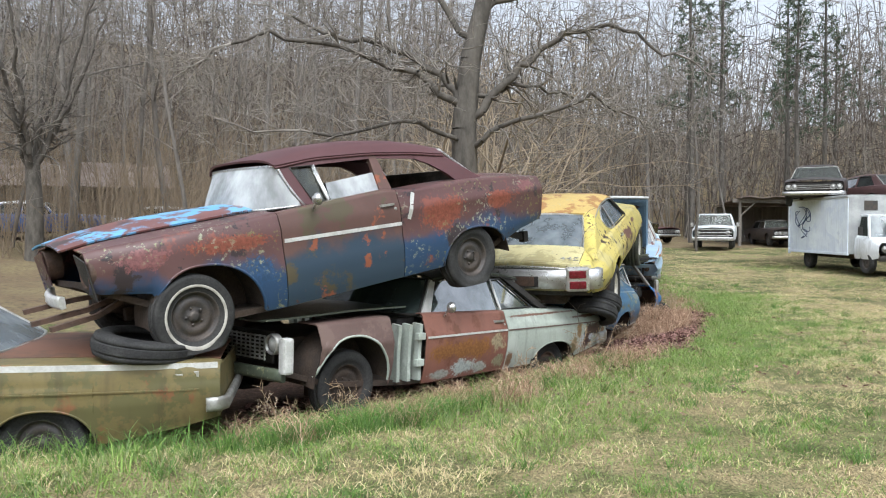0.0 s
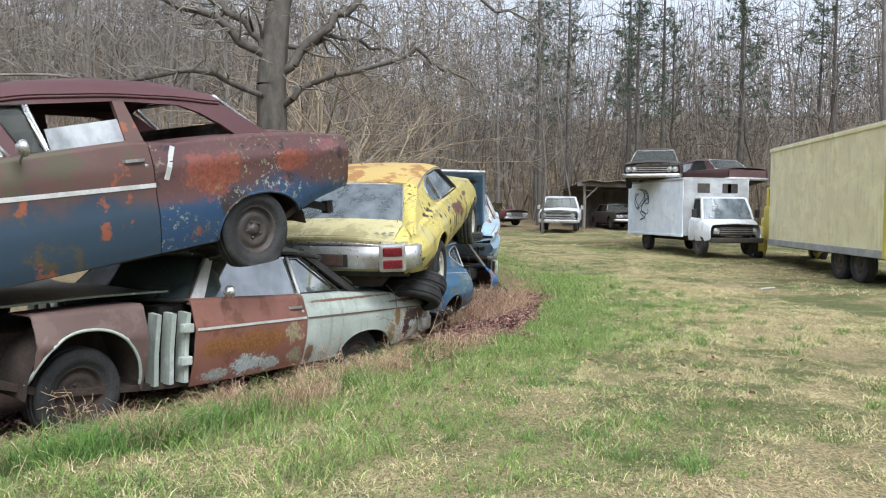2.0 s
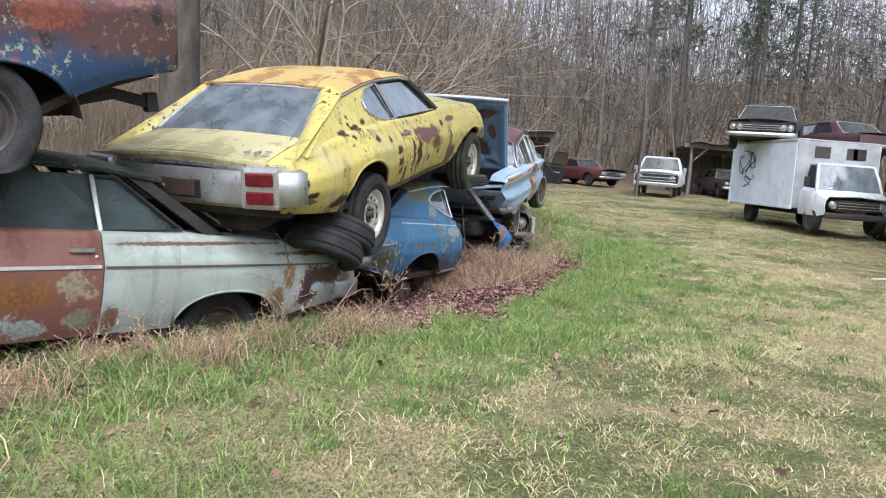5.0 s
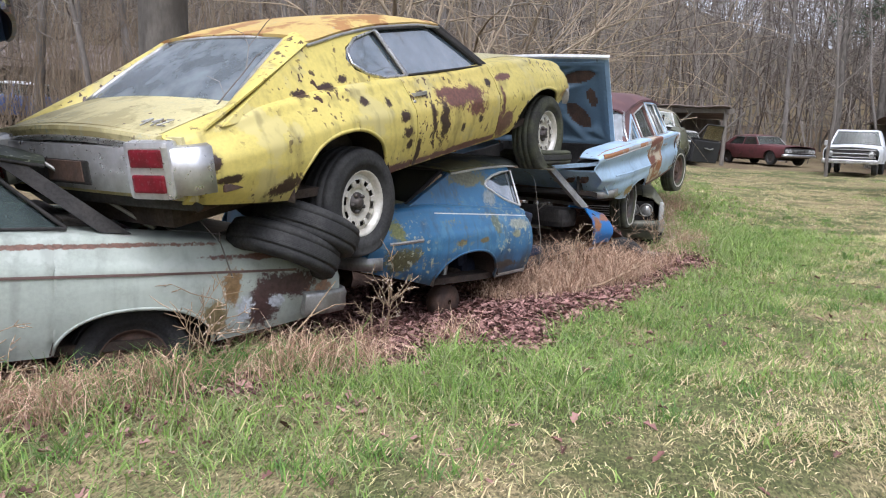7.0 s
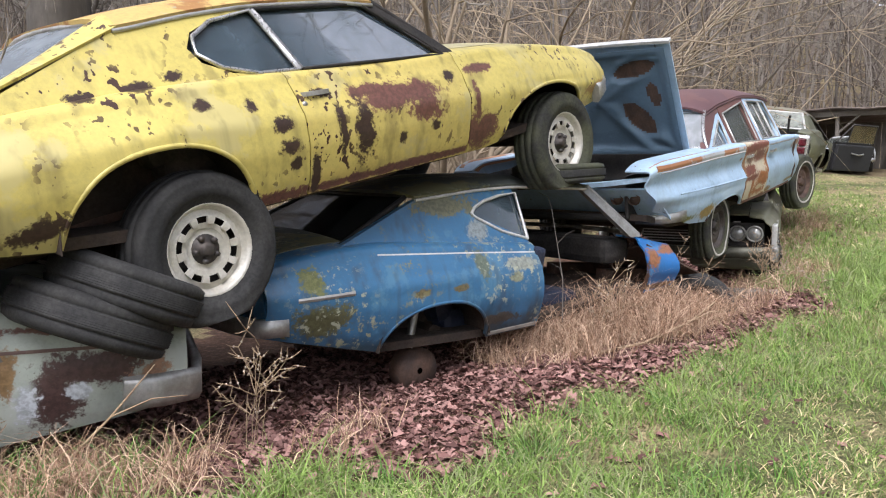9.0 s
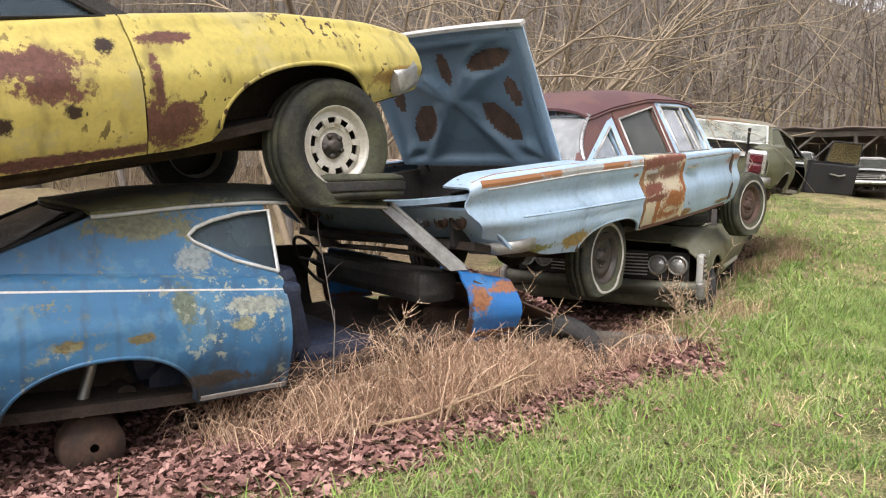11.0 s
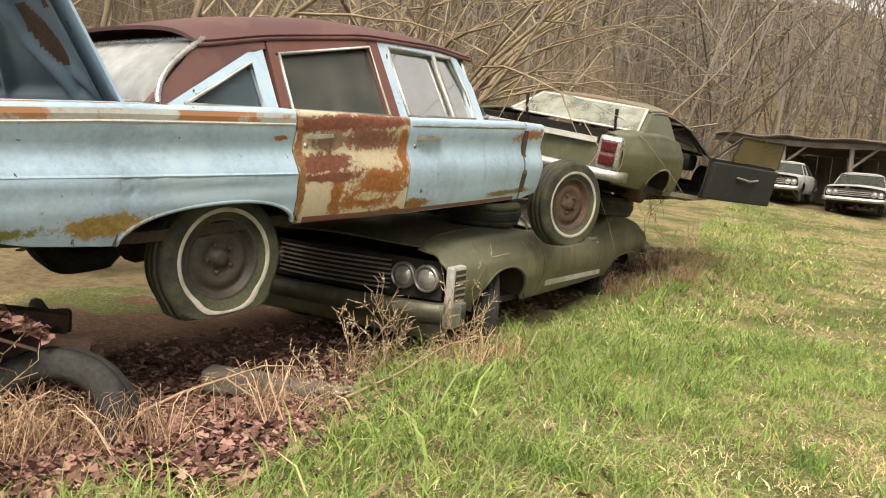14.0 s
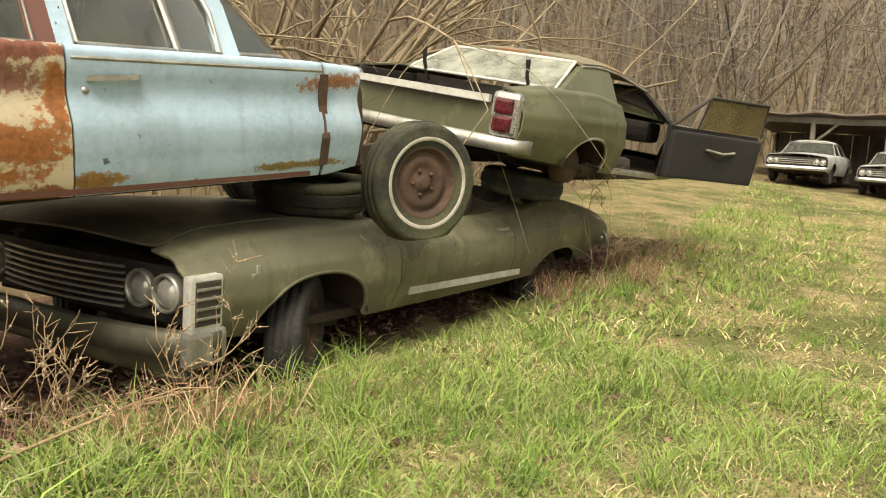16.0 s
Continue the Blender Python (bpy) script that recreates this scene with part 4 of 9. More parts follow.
    # open nose: a brow sheet on each wing, remains of the lower valance
    shadow_core(c, 2.3, 3.0, 0.45, 0.85, 0.35)
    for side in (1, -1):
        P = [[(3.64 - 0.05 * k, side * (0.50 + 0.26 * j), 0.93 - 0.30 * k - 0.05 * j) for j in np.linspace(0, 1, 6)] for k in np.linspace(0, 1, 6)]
        # Left sheet is black: the hollow's shade is put into its colour.
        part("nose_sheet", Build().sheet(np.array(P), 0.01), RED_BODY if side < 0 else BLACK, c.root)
        b = Build().lathe([(0.135, -0.12), (0.14, 0.0), (0.125, 0.02), (0.11, -0.02), (0.06, -0.12), (0.001, -0.14)], (3.60, side * 0.63, 0.80), "x", 18)
        part("lamp_bucket", b, STEEL_RUSTY, c.root)
    b = Build().sweep([(3.55 + 0.16 * (1 - (y / 0.75) ** 2), y, 0.55) for y in np.linspace(-0.75, 0.2, 14)], bar_section(0.05, 0.1))
    part("bumper", b, WHITE_TRIM, c.root, "short bent length of bright bumper")
    b = Build()
    for y, dx, dz in ((0.35, 0.25, -0.05), (0.1, 0.32, -0.02), (-0.3, 0.28, 0.03)):
        b.sweep([(3.3, y, 0.5), (3.5, y, 0.47 + dz), (3.6 + dx, y * 1.1, 0.44 + dz)], [(-0.03, -0.02), (0.03, -0.02), (0.03, 0.02), (-0.03, 0.02)])
    part("bumper_bracket", b, STEEL_RUSTY, c.root)
    end_panel(c, -1.13, 0.58, 1.04, 0.80, 0.78, RED_BODY, "tail_panel", 0.04)
    b = Build().sweep([(-0.55, 0.55, 0.42), (-0.8, 0.6, 0.46), (-1.0, 0.62, 0.40)], [(-0.02, -0.035), (0.02, -0.035), (0.02, 0.035), (-0.02, 0.035)])
    b.box((-1.02, 0.62, 0.40), (0.07, 0.09, 0.12), 0.01)
    part("bumper_iron", b, BLACK, c.root)


def yellow_coupe():
    s = dict(wb=2.84, nose=3.62, tail=-1.17, shown=-1,
             belt=[(-1.2, 0.86), (-0.95, 0.91), (-0.6, 0.965), (-0.1, 0.99), (0.5, 0.995), (1.2, 0.975), (1.8, 0.985), (2.6, 0.97), (3.2, 0.91), (3.65, 0.83)],
             rock=[(-1.2, 0.62), (-0.9, 0.56), (-0.55, 0.50), (-0.4, 0.47), (0.5, 0.46), (2.0, 0.45), (2.2, 0.47), (3.0, 0.52), (3.65, 0.58)],
             plan=[(-1.22, 0.80), (-1.08, 0.89), (-0.7, 0.945), (-0.1, 0.965), (0.6, 0.935), (1.5, 0.92), (2.6, 0.935), (3.2, 0.88), (3.5, 0.80), (3.65, 0.70)],
             sec=[(0, 0.90), (0.15, 0.95), (0.45, 1.0), (0.65, 0.995), (0.85, 0.955), (1.0, 0.90)],
             arches=[(-0.08, 0.81, 0.42, 0.45), (2.68, 0.765, 0.44, 0.48)], inner=[(-2, 0.66), (0, 0.66), (2, 0.62), (3.6, 0.55)], round=0.06, crown=[(-2, 0.05), (2, 0.05), (4, 0.06)],
             crease=lambda x, z: 0.012 * math.exp(-((z - 0.86 + 0.05 * abs(x)) / 0.03) ** 2))
    c = Car("coupe_car", pose(1.425, 10.506, 0.498, 0, -10.409, 69.283), "faded yellow fastback coupe with rust spots, stacked on two wrecks", s)
    lower_body(c, [("front_fender", 1.85, 3.62, YELLOW, "top"), ("front_door", 0.66, 1.85, YELLOW_DOOR, 0.04), ("rear_quarter", -1.17, 0.66, YELLOW, "top")],
               (1.95, 3.6, YELLOW_DECK), (-1.18, -0.62, YELLOW_DECK, "grimy pale-yellow boot lid"))
    g = dict(w0=0.82, w1=0.63, z0=1.0, z1=1.37,
             roof=[(-0.05, 1.36), (0.15, 1.41), (0.6, 1.455), (1.0, 1.45), (1.45, 1.39)], edge=[(-0.05, 1.30), (0.3, 1.35), (0.65, 1.378), (1.2, 1.375), (1.45, 1.34)], roof_mat=YELLOW_ROOF, roof_bow=0.06, rail_mat=DULL_CHROME,
             posts=[("rear_pillar", [(-0.92, 0.955), (0.60, 1.0), (0.60, 1.035), (0.42, 1.07), (0.29, 1.13), (0.25, 1.20), (0.30, 1.27), (0.44, 1.325), (0.66, 1.355), (0.66, 1.38), (0.3, 1.35), (-0.05, 1.305)], YELLOW),
                    ("windshield_post", [(1.80, 1.02), (1.92, 1.02), (1.46, 1.345), (1.34, 1.37)], BLACK)],
             windows=[([(0.78, 1.05), (0.55, 1.055), (0.38, 1.10), (0.28, 1.17), (0.30, 1.25), (0.42, 1.315), (0.66, 1.355)], GLASS_BLUE, CHROME),
                      ([(0.80, 1.05), (1.80, 1.03), (1.36, 1.355), (0.68, 1.36)], GLASS_BLUE, BLACK), ([(0.79, 1.05), (0.80, 1.05), (0.68, 1.355), (0.67, 1.355)], None, CHROME)],
             front=dict(low=arc_line(1.9, 1.03, 0.78, 0.25), high=arc_line(1.46, 1.37, 0.61, 0.08), glass=GLASS_BLUE, trim=BLACK),
             rear=dict(low=arc_line(-0.66, 1.035, 0.64, -0.10, drop=0.01), high=arc_line(-0.05, 1.365, 0.52, -0.06, drop=0.02), glass=GLASS_HAZY, trim=DULL_CHROME, bulge=-0.03))
    greenhouse(c, g)
    # broad sail panels run from the roof down into the rear wings
    for side in (1, -1):
        P = []
        for k in np.linspace(-0.04, 1.02, 14):
            xa, ya, za = -0.66 + 0.61 * k, 0.645 - 0.12 * k, 1.032 + 0.318 * k
            q = max(0.0, 1 - k) ** 2
            xb, zb = -0.84 + 0.80 * k - 0.14 * q, 1.005 + 0.30 * k - 0.045 * q
            yb = 0.824 - 0.19 * (zb - 1.0) / 0.37 - 0.03 * q
            P.append([(xa + (xb - xa) * j, side * (ya + (yb - ya) * j), za + (zb - za) * j + (0.010 + 0.02 * k) * math.sin(math.pi * j)) for j in np.linspace(0, 1, 9)])
        part("sail_panel", Build().sheet(np.array(P), 0.012), YELLOW, c.root)
    cabin(c, ((0.3, 0.08), (1.2, 0.08)), floor_z=0.5, wheel_at=(1.55, 0.38))
    for side in (1, -1):
        arch_lips(c, YELLOW, side)
        handle(c, 0.78, 0.93, side, DULL_CHROME)
        b = Build().box(c.at_z(-0.93, 0.66, side, 0.004), (0.16, 0.02, 0.04), 0.006)
        part("side_marker", b, RED_LENS if side > 0 else STEEL_RUSTY, c.root)
    wheel(c.root, 0.07, -0.80, 0.335, 0.35, 0.24, "rally", 0.03, rim_mat=RALLY)
    wheel(c.root, 2.84, -0.79, 0.34, 0.35, 0.23, "rally", 0.06, rim_mat=RALLY, tyre_mat=MOSSY_RUBBER)
    wheel(c.root, 0, 0.78, 0.34, 0.335, 0.2, "rally", 0.03, rim_mat=RALLY)
    wheel(c.root, 2.84, 0.78, 0.34, 0.335, 0.2, "rally", 0.03, rim_mat=RALLY)
    end_panel(c, -1.15, 0.62, 0.935, 0.84, 0.80, YELLOW_DECK, "tail_panel", 0.03)
    lip = [(-1.185 - 0.02 * (1 - (y / 0.66) ** 2), y, 0.925 + 0.04 * (1 - (y / 0.66) ** 2)) for y in np.linspace(0.68, -0.68, 17)]
    part("lid_lip", Build().sweep(lip, [(-0.02, -0.03), (0.018, -0.03), (0.024, 0.0), (0.018, 0.02), (-0.02, 0.024)]), YELLOW_DECK, c.root)
    part("lip_moulding", Build().sweep([(x - 0.025, y, z - 0.045) for x, y, z in lip], bar_section(0.03, 0.03)), CHROME, c.root, "thin bright moulding under the boot lid")
    end_bumper(c, -1.165, 0.775, 0.885, 0.10, BRIGHT_CHROME, h=0.25, depth=0.10, bow=0.05)
    part("rear_valance", Build().sweep([(-1.10 - 0.05 * (1 - (y / 0.8) ** 2), y, 0.62) for y in np.linspace(0.8, -0.8, 13)], bar_section(0.05, 0.12)), BLACK, c.root)
    for y in (0.66, -0.66):
        turn = pose(0, 0, 0, 0, 0, -12 if y > 0 else 12)
        fr = part("tail_lamp", Build().box((-1.225, y, 0.785), (0.09, 0.27, 0.29), 0.03, turn), BRIGHT_CHROME, c.root)
        for dz in (-0.062, 0.062):
            part("lens", Build().box((-1.262, y * 1.012, 0.785 + dz), (0.035, 0.195, 0.092), 0.014, turn), WINE_LENS, fr)
    # Flat black box on the bumper; colour stands in for a shaded recess.
    b = Build().box((-1.262, 0, 0.75), (0.02, 0.40, 0.13), 0.012)
    part("plate_recess_shade", b, BLACK, c.root)
    part("licence_plate", Build().box((-1.272, 0, 0.755), (0.012, 0.30, 0.11), 0.004), STEEL_RUSTY, c.root)
    b = Build()
    for x0, y0, x1, y1 in ((0, 0.5, 0.35, 0.5), (0.25, 0, 0.25, 1), (0, 0.5, 0.25, 1), (0.5, 0.5, 0.85, 0.5), (0.75, 0, 0.75, 1), (0.5, 0.5, 0.75, 1), (1.0, 0.9, 1.3, 0.9), (1.3, 0.9, 1.0, 0.05), (1.0, 0.05, 1.4, 0.05)):
        pts = [(-1.12 + 0.085 * v, -0.43 - 0.16 * u, 0.982 + 0.022 * v) for u, v in ((x0, y0), (x1, y1))]
        b.tube(pts, 0.0045, 5)
    part("numeral_badge", b, DULL_CHROME, c.root, "bright metal numerals 442")
    b = Build().sweep([(3.3, -0.86, 0.62), (3.52, -0.78, 0.66), (3.66, -0.6, 0.66), (3.7, 0, 0.66), (3.66, 0.6, 0.66), (3.52, 0.78, 0.66)], bar_section(0.06, 0.14))
    part("bumper", b, DULL_CHROME, c.root)
    end_panel(c, 3.56, 0.62, 0.84, 0.72, 0.70, BLACK, "grille", 0.05, 1)
    for y in (0.42, 0.6, -0.42, -0.6):
        lamp_round(c.root, (3.6, y, 0.76), 0.07)
    shadow_core(c, 2.2, 3.2, 0.5, 0.85, 0.4)
    # Unseen running gear, added to darken the gap above the blue roof.
    part("added_transmission", Build().box((1.35, 0, 0.43), (1.9, 0.46, 0.16), 0.06), UNDER, c.root)
    part("added_fuel_tank", Build().box((-0.72, 0, 0.50), (0.60, 0.95, 0.20), 0.06), UNDER, c.root)
    for y in (0.5, -0.5):
        part("added_exhaust_pipe", Build().tube([(2.2, y * 0.6, 0.42), (1.5, y, 0.40), (0.5, y, 0.42), (-0.1, y * 1.05, 0.52), (-0.9, y, 0.50)], 0.032, 8), STEEL_RUSTY, c.root)


def pale_blue_sedan():
    def fold(x, z):
        k = 0.045 * (x + 1.5)
        return (0.022 * math.exp(-((z - 0.83 + k) / 0.035) ** 2) - 0.032 * math.exp(-((z - 0.95 + k) / 0.06) ** 2) + 0.012 * math.exp(-((z - 0.70 + 0.6 * k) / 0.03) ** 2)) * (1.0 if x < 0.4 else 0.55)
    s = dict(wb=3.02, nose=2.75, tail=-1.68, shown=-1,
             belt=[(-1.78, 1.00), (-1.66, 1.06), (-1.5, 1.10), (-0.6, 1.075), (0.36, 1.04), (1.18, 0.985), (2.36, 0.93), (2.62, 0.90)],
             rock=[(-1.78, 0.80), (-1.5, 0.68), (-1.3, 0.60), (-0.55, 0.50), (0.35, 0.49), (1.2, 0.45), (2.4, 0.42), (2.7, 0.46)],
             plan=[(-1.8, 0.86), (-1.5, 0.95), (-0.8, 0.985), (0, 0.995), (1.0, 0.985), (2.0, 0.965), (2.62, 0.94)],
             sec=[(0, 0.93), (0.12, 0.96), (0.35, 0.985), (0.55, 0.99), (0.8, 0.985), (0.93, 1.0), (1.0, 1.0)],
             arches=[(-0.10, 0.645, 0.46, 0.47), (3.05, 0.75, 0.1, 0.1)], inner=[(-2, 0.70), (-0.4, 0.72), (0.3, 0.80), (2, 0.7), (3, 0.7)], round=0.022, crown=[(-2, 0.015), (4, 0.04)], crease=fold, shear=lambda x, z: 1.0 * max(0.0, 0.93 - z) * float(smooth(-0.85, -1.6, x)))
    c = Car("sedan_car", pose(3.278, 15.347, 0.27, 0, -7.016, 75.396), "pale blue finned four-door sedan with open boot and maroon roof", s)
    lower_body(c, [("front_fender", 2.37, 2.6, SKY_BLUE, 0.12), ("front_door", 1.18, 2.36, SKY_BLUE, 0.05), ("rear_door", 0.36, 1.18, RUST_DOOR, 0.05), ("rear_quarter", -1.68, 0.36, SKY_BLUE, "top")], (1.98, 2.55, SKY_BLUE), None)
    # rusty upper face of the fin and dark open boot
    for side in (1, -1):
        P = [[(x, side * (float(c.plan(x)) - 0.035 - 0.2 * k), float(c.belt(x)) + 0.028 + 0.006 * (1 - k) - 0.03 * k) for k in np.linspace(0, 1, 5)] for x in np.linspace(-1.62, -0.3, 16)]
        part("fin_top", Build().sheet(np.array(P), 0.006), paint_fin, c.root, "rust-stained upper face of the tail fin")
        strip(c, [(-1.6, 1.085), (-0.6, 1.065), (0.35, 1.025)], side, 0.045, paint_fin)
        strip(c, [(-1.55, 1.05), (-0.6, 1.035), (0.35, 0.995)], side, 0.014, WHITE_TRIM)
        strip(c, [(-1.3, 0.845), (0.35, 0.75)], side, 0.016, SKY_BLUE)
        strip(c, [(1.2, 0.965), (2.35, 0.915)], side, 0.016, DULL_CHROME)
        handle(c, 0.52, 0.93, side, DULL_CHROME)
        handle(c, 1.36, 0.89, side, DULL_CHROME, 0.2)
        strip(c, [(0.42, 0.515), (1.2, 0.475), (2.3, 0.445)], side, 0.05, RUST_BROWN, "sill_edge", 0.004, "rust-eaten lower door edge")
        b = Build().sweep([c.at_z(2.365, z, side, 0.006) for z in (0.47, 0.6, 0.75, 0.9)], [(-0.012, -0.022), (0.006, -0.018), (0.006, 0.02), (-0.012, 0.026)], up=(1, 0, 0))
        part("torn_seam", b, STEEL_RUSTY, c.root, "dark torn seam ahead of the door")
        arch_lips(c, SKY_BLUE, side)
    # All four boot boxes share one near-black colour.
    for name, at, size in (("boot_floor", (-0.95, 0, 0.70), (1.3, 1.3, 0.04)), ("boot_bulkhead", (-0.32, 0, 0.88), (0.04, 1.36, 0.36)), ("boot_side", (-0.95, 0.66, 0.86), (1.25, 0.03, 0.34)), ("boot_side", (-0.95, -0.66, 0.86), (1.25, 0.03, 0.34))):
        part(name, Build().box(at, size, 0.01), BLACK, c.root, "near-black inside of the open boot" if name == "boot_floor" else "")
    end_panel(c, -1.60, 0.64, 0.93, 0.92, 0.88, SKY_BLUE, "tail_panel", 0.06, slant=1.0)
    b = Build().sweep([(-1.62 - 0.07 * (1 - (y / 0.86) ** 2), y, 0.955 + 0.06 * (abs(y) / 0.86) ** 2) for y in np.linspace(-0.88, 0.88, 23)], [(-0.03, -0.014), (0.04, -0.014), (0.05, 0.0), (0.04, 0.02), (-0.03, 0.02)])
    part("tail_ridge", b, SKY_BLUE, c.root)
    for side in (1, -1):
        for k, y in enumerate((0.44, 0.58, 0.72)):
            part("tail_lamp_hole", Build().lathe([(0.045, -0.03), (0.05, 0), (0.04, 0.012), (0.03, -0.01), (0.001, -0.01)], (-1.555, side * y, 0.85), "x", 14), STEEL_RUSTY if k else CHROME, c.root)
    b = Build().sweep([(-1.12, -0.95, 0.66), (-1.26, -0.94, 0.66), (-1.36, -0.86, 0.66), (-1.4, -0.66, 0.66)], bar_section(0.04, 0.08))
    part("bumper_stub", b, DULL_CHROME, c.root)
    # the boot lid stands up; its underside faces rearwards
    hinge = Vector((-0.40, 0, 1.08))
    lid = Build()
    P = np.array([[(0.02 * (1 - (y / 0.74) ** 2), y, u) for y in np.linspace(-0.74, 0.74, 15)] for u in np.linspace(0, 1.04, 10)])
    lid.sheet(P, 0.012)
    m = pose(*hinge, 0, -25, 0)
    ob = part("boot_lid", lid, SKY_BLUE, c.root, "raised boot lid with ribbed slate-blue underside")
    ob.matrix_local = m
    def pocket(y, u):
        """1 inside the pressed openings of the inner frame, 0 outside."""
        best = 0.0
        for cy, cu, ra, rb, tilt in ((0.36, 0.36, 0.10, 0.20, 38), (-0.36, 0.36, 0.10, 0.20, -38), (0.40, 0.83, 0.20, 0.075, 12), (-0.40, 0.83, 0.20, 0.075, -12), (0.0, 0.79, 0.055, 0.13, 0), (0.53, 0.58, 0.055, 0.12, 10), (-0.53, 0.58, 0.055, 0.12, -10)):
            c2, s2 = math.cos(radians(tilt)), math.sin(radians(tilt))
            dy, du = y - cy, u - cu
            r2 = math.hypot((c2 * dy + s2 * du) / ra, (-s2 * dy + c2 * du) / rb)
            best = max(best, float(smooth(1.28, 0.88, r2)))
        return best

    def pressed(y, u):
        rise = max(float(smooth(0.60, 0.68, abs(y))), float(smooth(0.11, 0.05, u)), float(smooth(0.93, 0.98, u)))
        for k in (0.6, 1.0):
            for cu in (0.06, 0.98):
                ax, au, bx, bu = 0.68 * k, cu, 0.05 * k, 0.55
                s2 = min(1, max(0, ((abs(y) - ax) * (bx - ax) + (u - au) * (bu - au)) / ((bx - ax) ** 2 + (bu - au) ** 2)))
                rise = max(rise, 0.9 * math.exp(-(math.hypot(abs(y) - ax - s2 * (bx - ax), u - au - s2 * (bu - au)) / 0.06) ** 2))
        return rise
    ribs, ys2, us2 = Build(), np.linspace(-0.71, 0.71, 72), np.linspace(0.02, 1.02, 54)
    ribs.sheet(np.array([[(-0.018 - 0.040 * pressed(y, u) * (1 - pocket(y, u)) + 0.006 * pocket(y, u), y, u) for y in ys2] for u in us2]))
    ribs.m = [1 if pocket(*np.mean([ribs.v[i][1:] for i in q], axis=0)) > 0.93 else 0 for q in ribs.f]
    part("inner_frame", ribs, [INNER_BLUE, STEEL_RUSTY], ob, "slate-blue pressed frame with oval openings").matrix_local = Matrix()
    part("lid_edge", Build().sweep([(-0.0, y, 1.05 + 0.02 * (1 - (y / 0.74) ** 2)) for y in np.linspace(-0.75, 0.75, 9)], [(-0.03, -0.012), (0.03, -0.012), (0.03, 0.012), (-0.03, 0.012)], up=(0, 0, 1)), WHITE_TRIM, ob).matrix_local = Matrix()
    for sg in (1, -1):
        part("lid_hinge", Build().tube([(-0.30, sg * 0.55, 0.98), (-0.42, sg * 0.55, 1.12), (-0.46, sg * 0.55, 1.25)], 0.015, 6), BLACK, c.root)
    g = dict(w0=0.885, w1=0.70, z0=1.05, z1=1.45,
             roof=[(-0.02, 1.45), (0.3, 1.53), (0.9, 1.565), (1.5, 1.525), (2.0, 1.42)], edge=[(-0.02, 1.37), (0.4, 1.425), (1.1, 1.465), (1.7, 1.425), (2.0, 1.36)], roof_mat=IMP_ROOF, roof_bow=0.10, rail_mat=IMP_ROOF,
             posts=[("rear_pillar", [(-0.28, 1.085), (-0.19, 1.085), (0.26, 1.30), (0.30, 1.35), (0.26, 1.345)], SKY_BLUE), ("roof_pillar", [(-0.36, 1.09), (-0.285, 1.085), (0.26, 1.347), (0.38, 1.37), (0.38, 1.43), (0.0, 1.385)], IMP_ROOF), ("door_frame", [(0.265, 1.05), (0.345, 1.05), (0.355, 1.365), (0.265, 1.335)], SKY_BLUE),
                    ("door_frame", [(0.36, 1.05), (0.42, 1.05), (0.45, 1.33), (0.39, 1.36)], RUST_BROWN), ("door_frame", [(0.39, 1.345), (1.13, 1.405), (1.13, 1.455), (0.39, 1.42)], RUST_BROWN),
                    ("centre_post", [(1.10, 1.0), (1.19, 1.0), (1.19, 1.46), (1.11, 1.455)], RUST_BROWN), ("door_frame", [(1.19, 1.0), (1.255, 1.0), (1.255, 1.42), (1.19, 1.46)], SKY_BLUE),
                    ("door_frame", [(1.19, 1.41), (1.8, 1.37), (1.84, 1.40), (1.19, 1.46)], SKY_BLUE), ("windshield_post", [(1.85, 0.97), (1.95, 0.97), (1.94, 1.2), (1.86, 1.39), (1.79, 1.40), (1.86, 1.18)], SKY_BLUE)],
             windows=[([(-0.17, 1.095), (0.26, 1.07), (0.26, 1.295)], GLASS_BLUE, DULL_CHROME), ([(0.43, 1.06), (1.11, 1.02), (1.11, 1.41), (0.45, 1.345)], GLASS, DULL_CHROME), ([(1.26, 1.02), (1.86, 0.985), (1.86, 1.16), (1.80, 1.37), (1.26, 1.415)], GLASS, DULL_CHROME),
                      ([(1.66, 0.99), (1.67, 0.99), (1.65, 1.38), (1.64, 1.38)], None, DULL_CHROME)],
             front=dict(low=arc_line(1.92, 0.985, 0.88, 0.62, p=3.4), high=arc_line(1.95, 1.38, 0.70, 0.12, p=2.5), glass=GLASS, trim=DULL_CHROME),
             rear=dict(low=arc_line(-0.30, 1.10, 0.86, -0.03, p=3), high=arc_line(0.03, 1.40, 0.725, -0.08), glass=GLASS_MILKY, trim=CHROME, bulge=-0.07))
    greenhouse(c, g)
    cabin(c, ((0.45, 0.1), (1.35, 0.06)), floor_z=0.5, wheel_at=(1.75, 0.4))
    wheel(c.root, 0, -0.775, 0.34, 0.345, 0.19, "steel", 0.075, True, rim_mat=STEEL_DARK, tyre_mat=MOSSY_RUBBER)
    wheel(c.root, 3.11, -0.82, 0.30, 0.345, 0.19, "steel", 0.03, True, turn=-10, rim_mat=STEEL_RUSTY, tyre_mat=MOSSY_RUBBER)
    wheel(c.root, 0, 0.78, 0.34, 0.345, 0.19, "steel", 0.03)
    wheel(c.root, 3.11, 0.78, 0.32, 0.345, 0.19, "steel", 0.03)
    shadow_core(c, 2.3, 3.1, 0.38, 0.85, 0.38)
    b = Build().sheet(np.array([[(2.62, -0.9 + 0.18 * j, 0.45 + 0.42 * k) for j in np.linspace(0, 1, 4)] for k in np.linspace(0, 1, 5)]), 0.02)
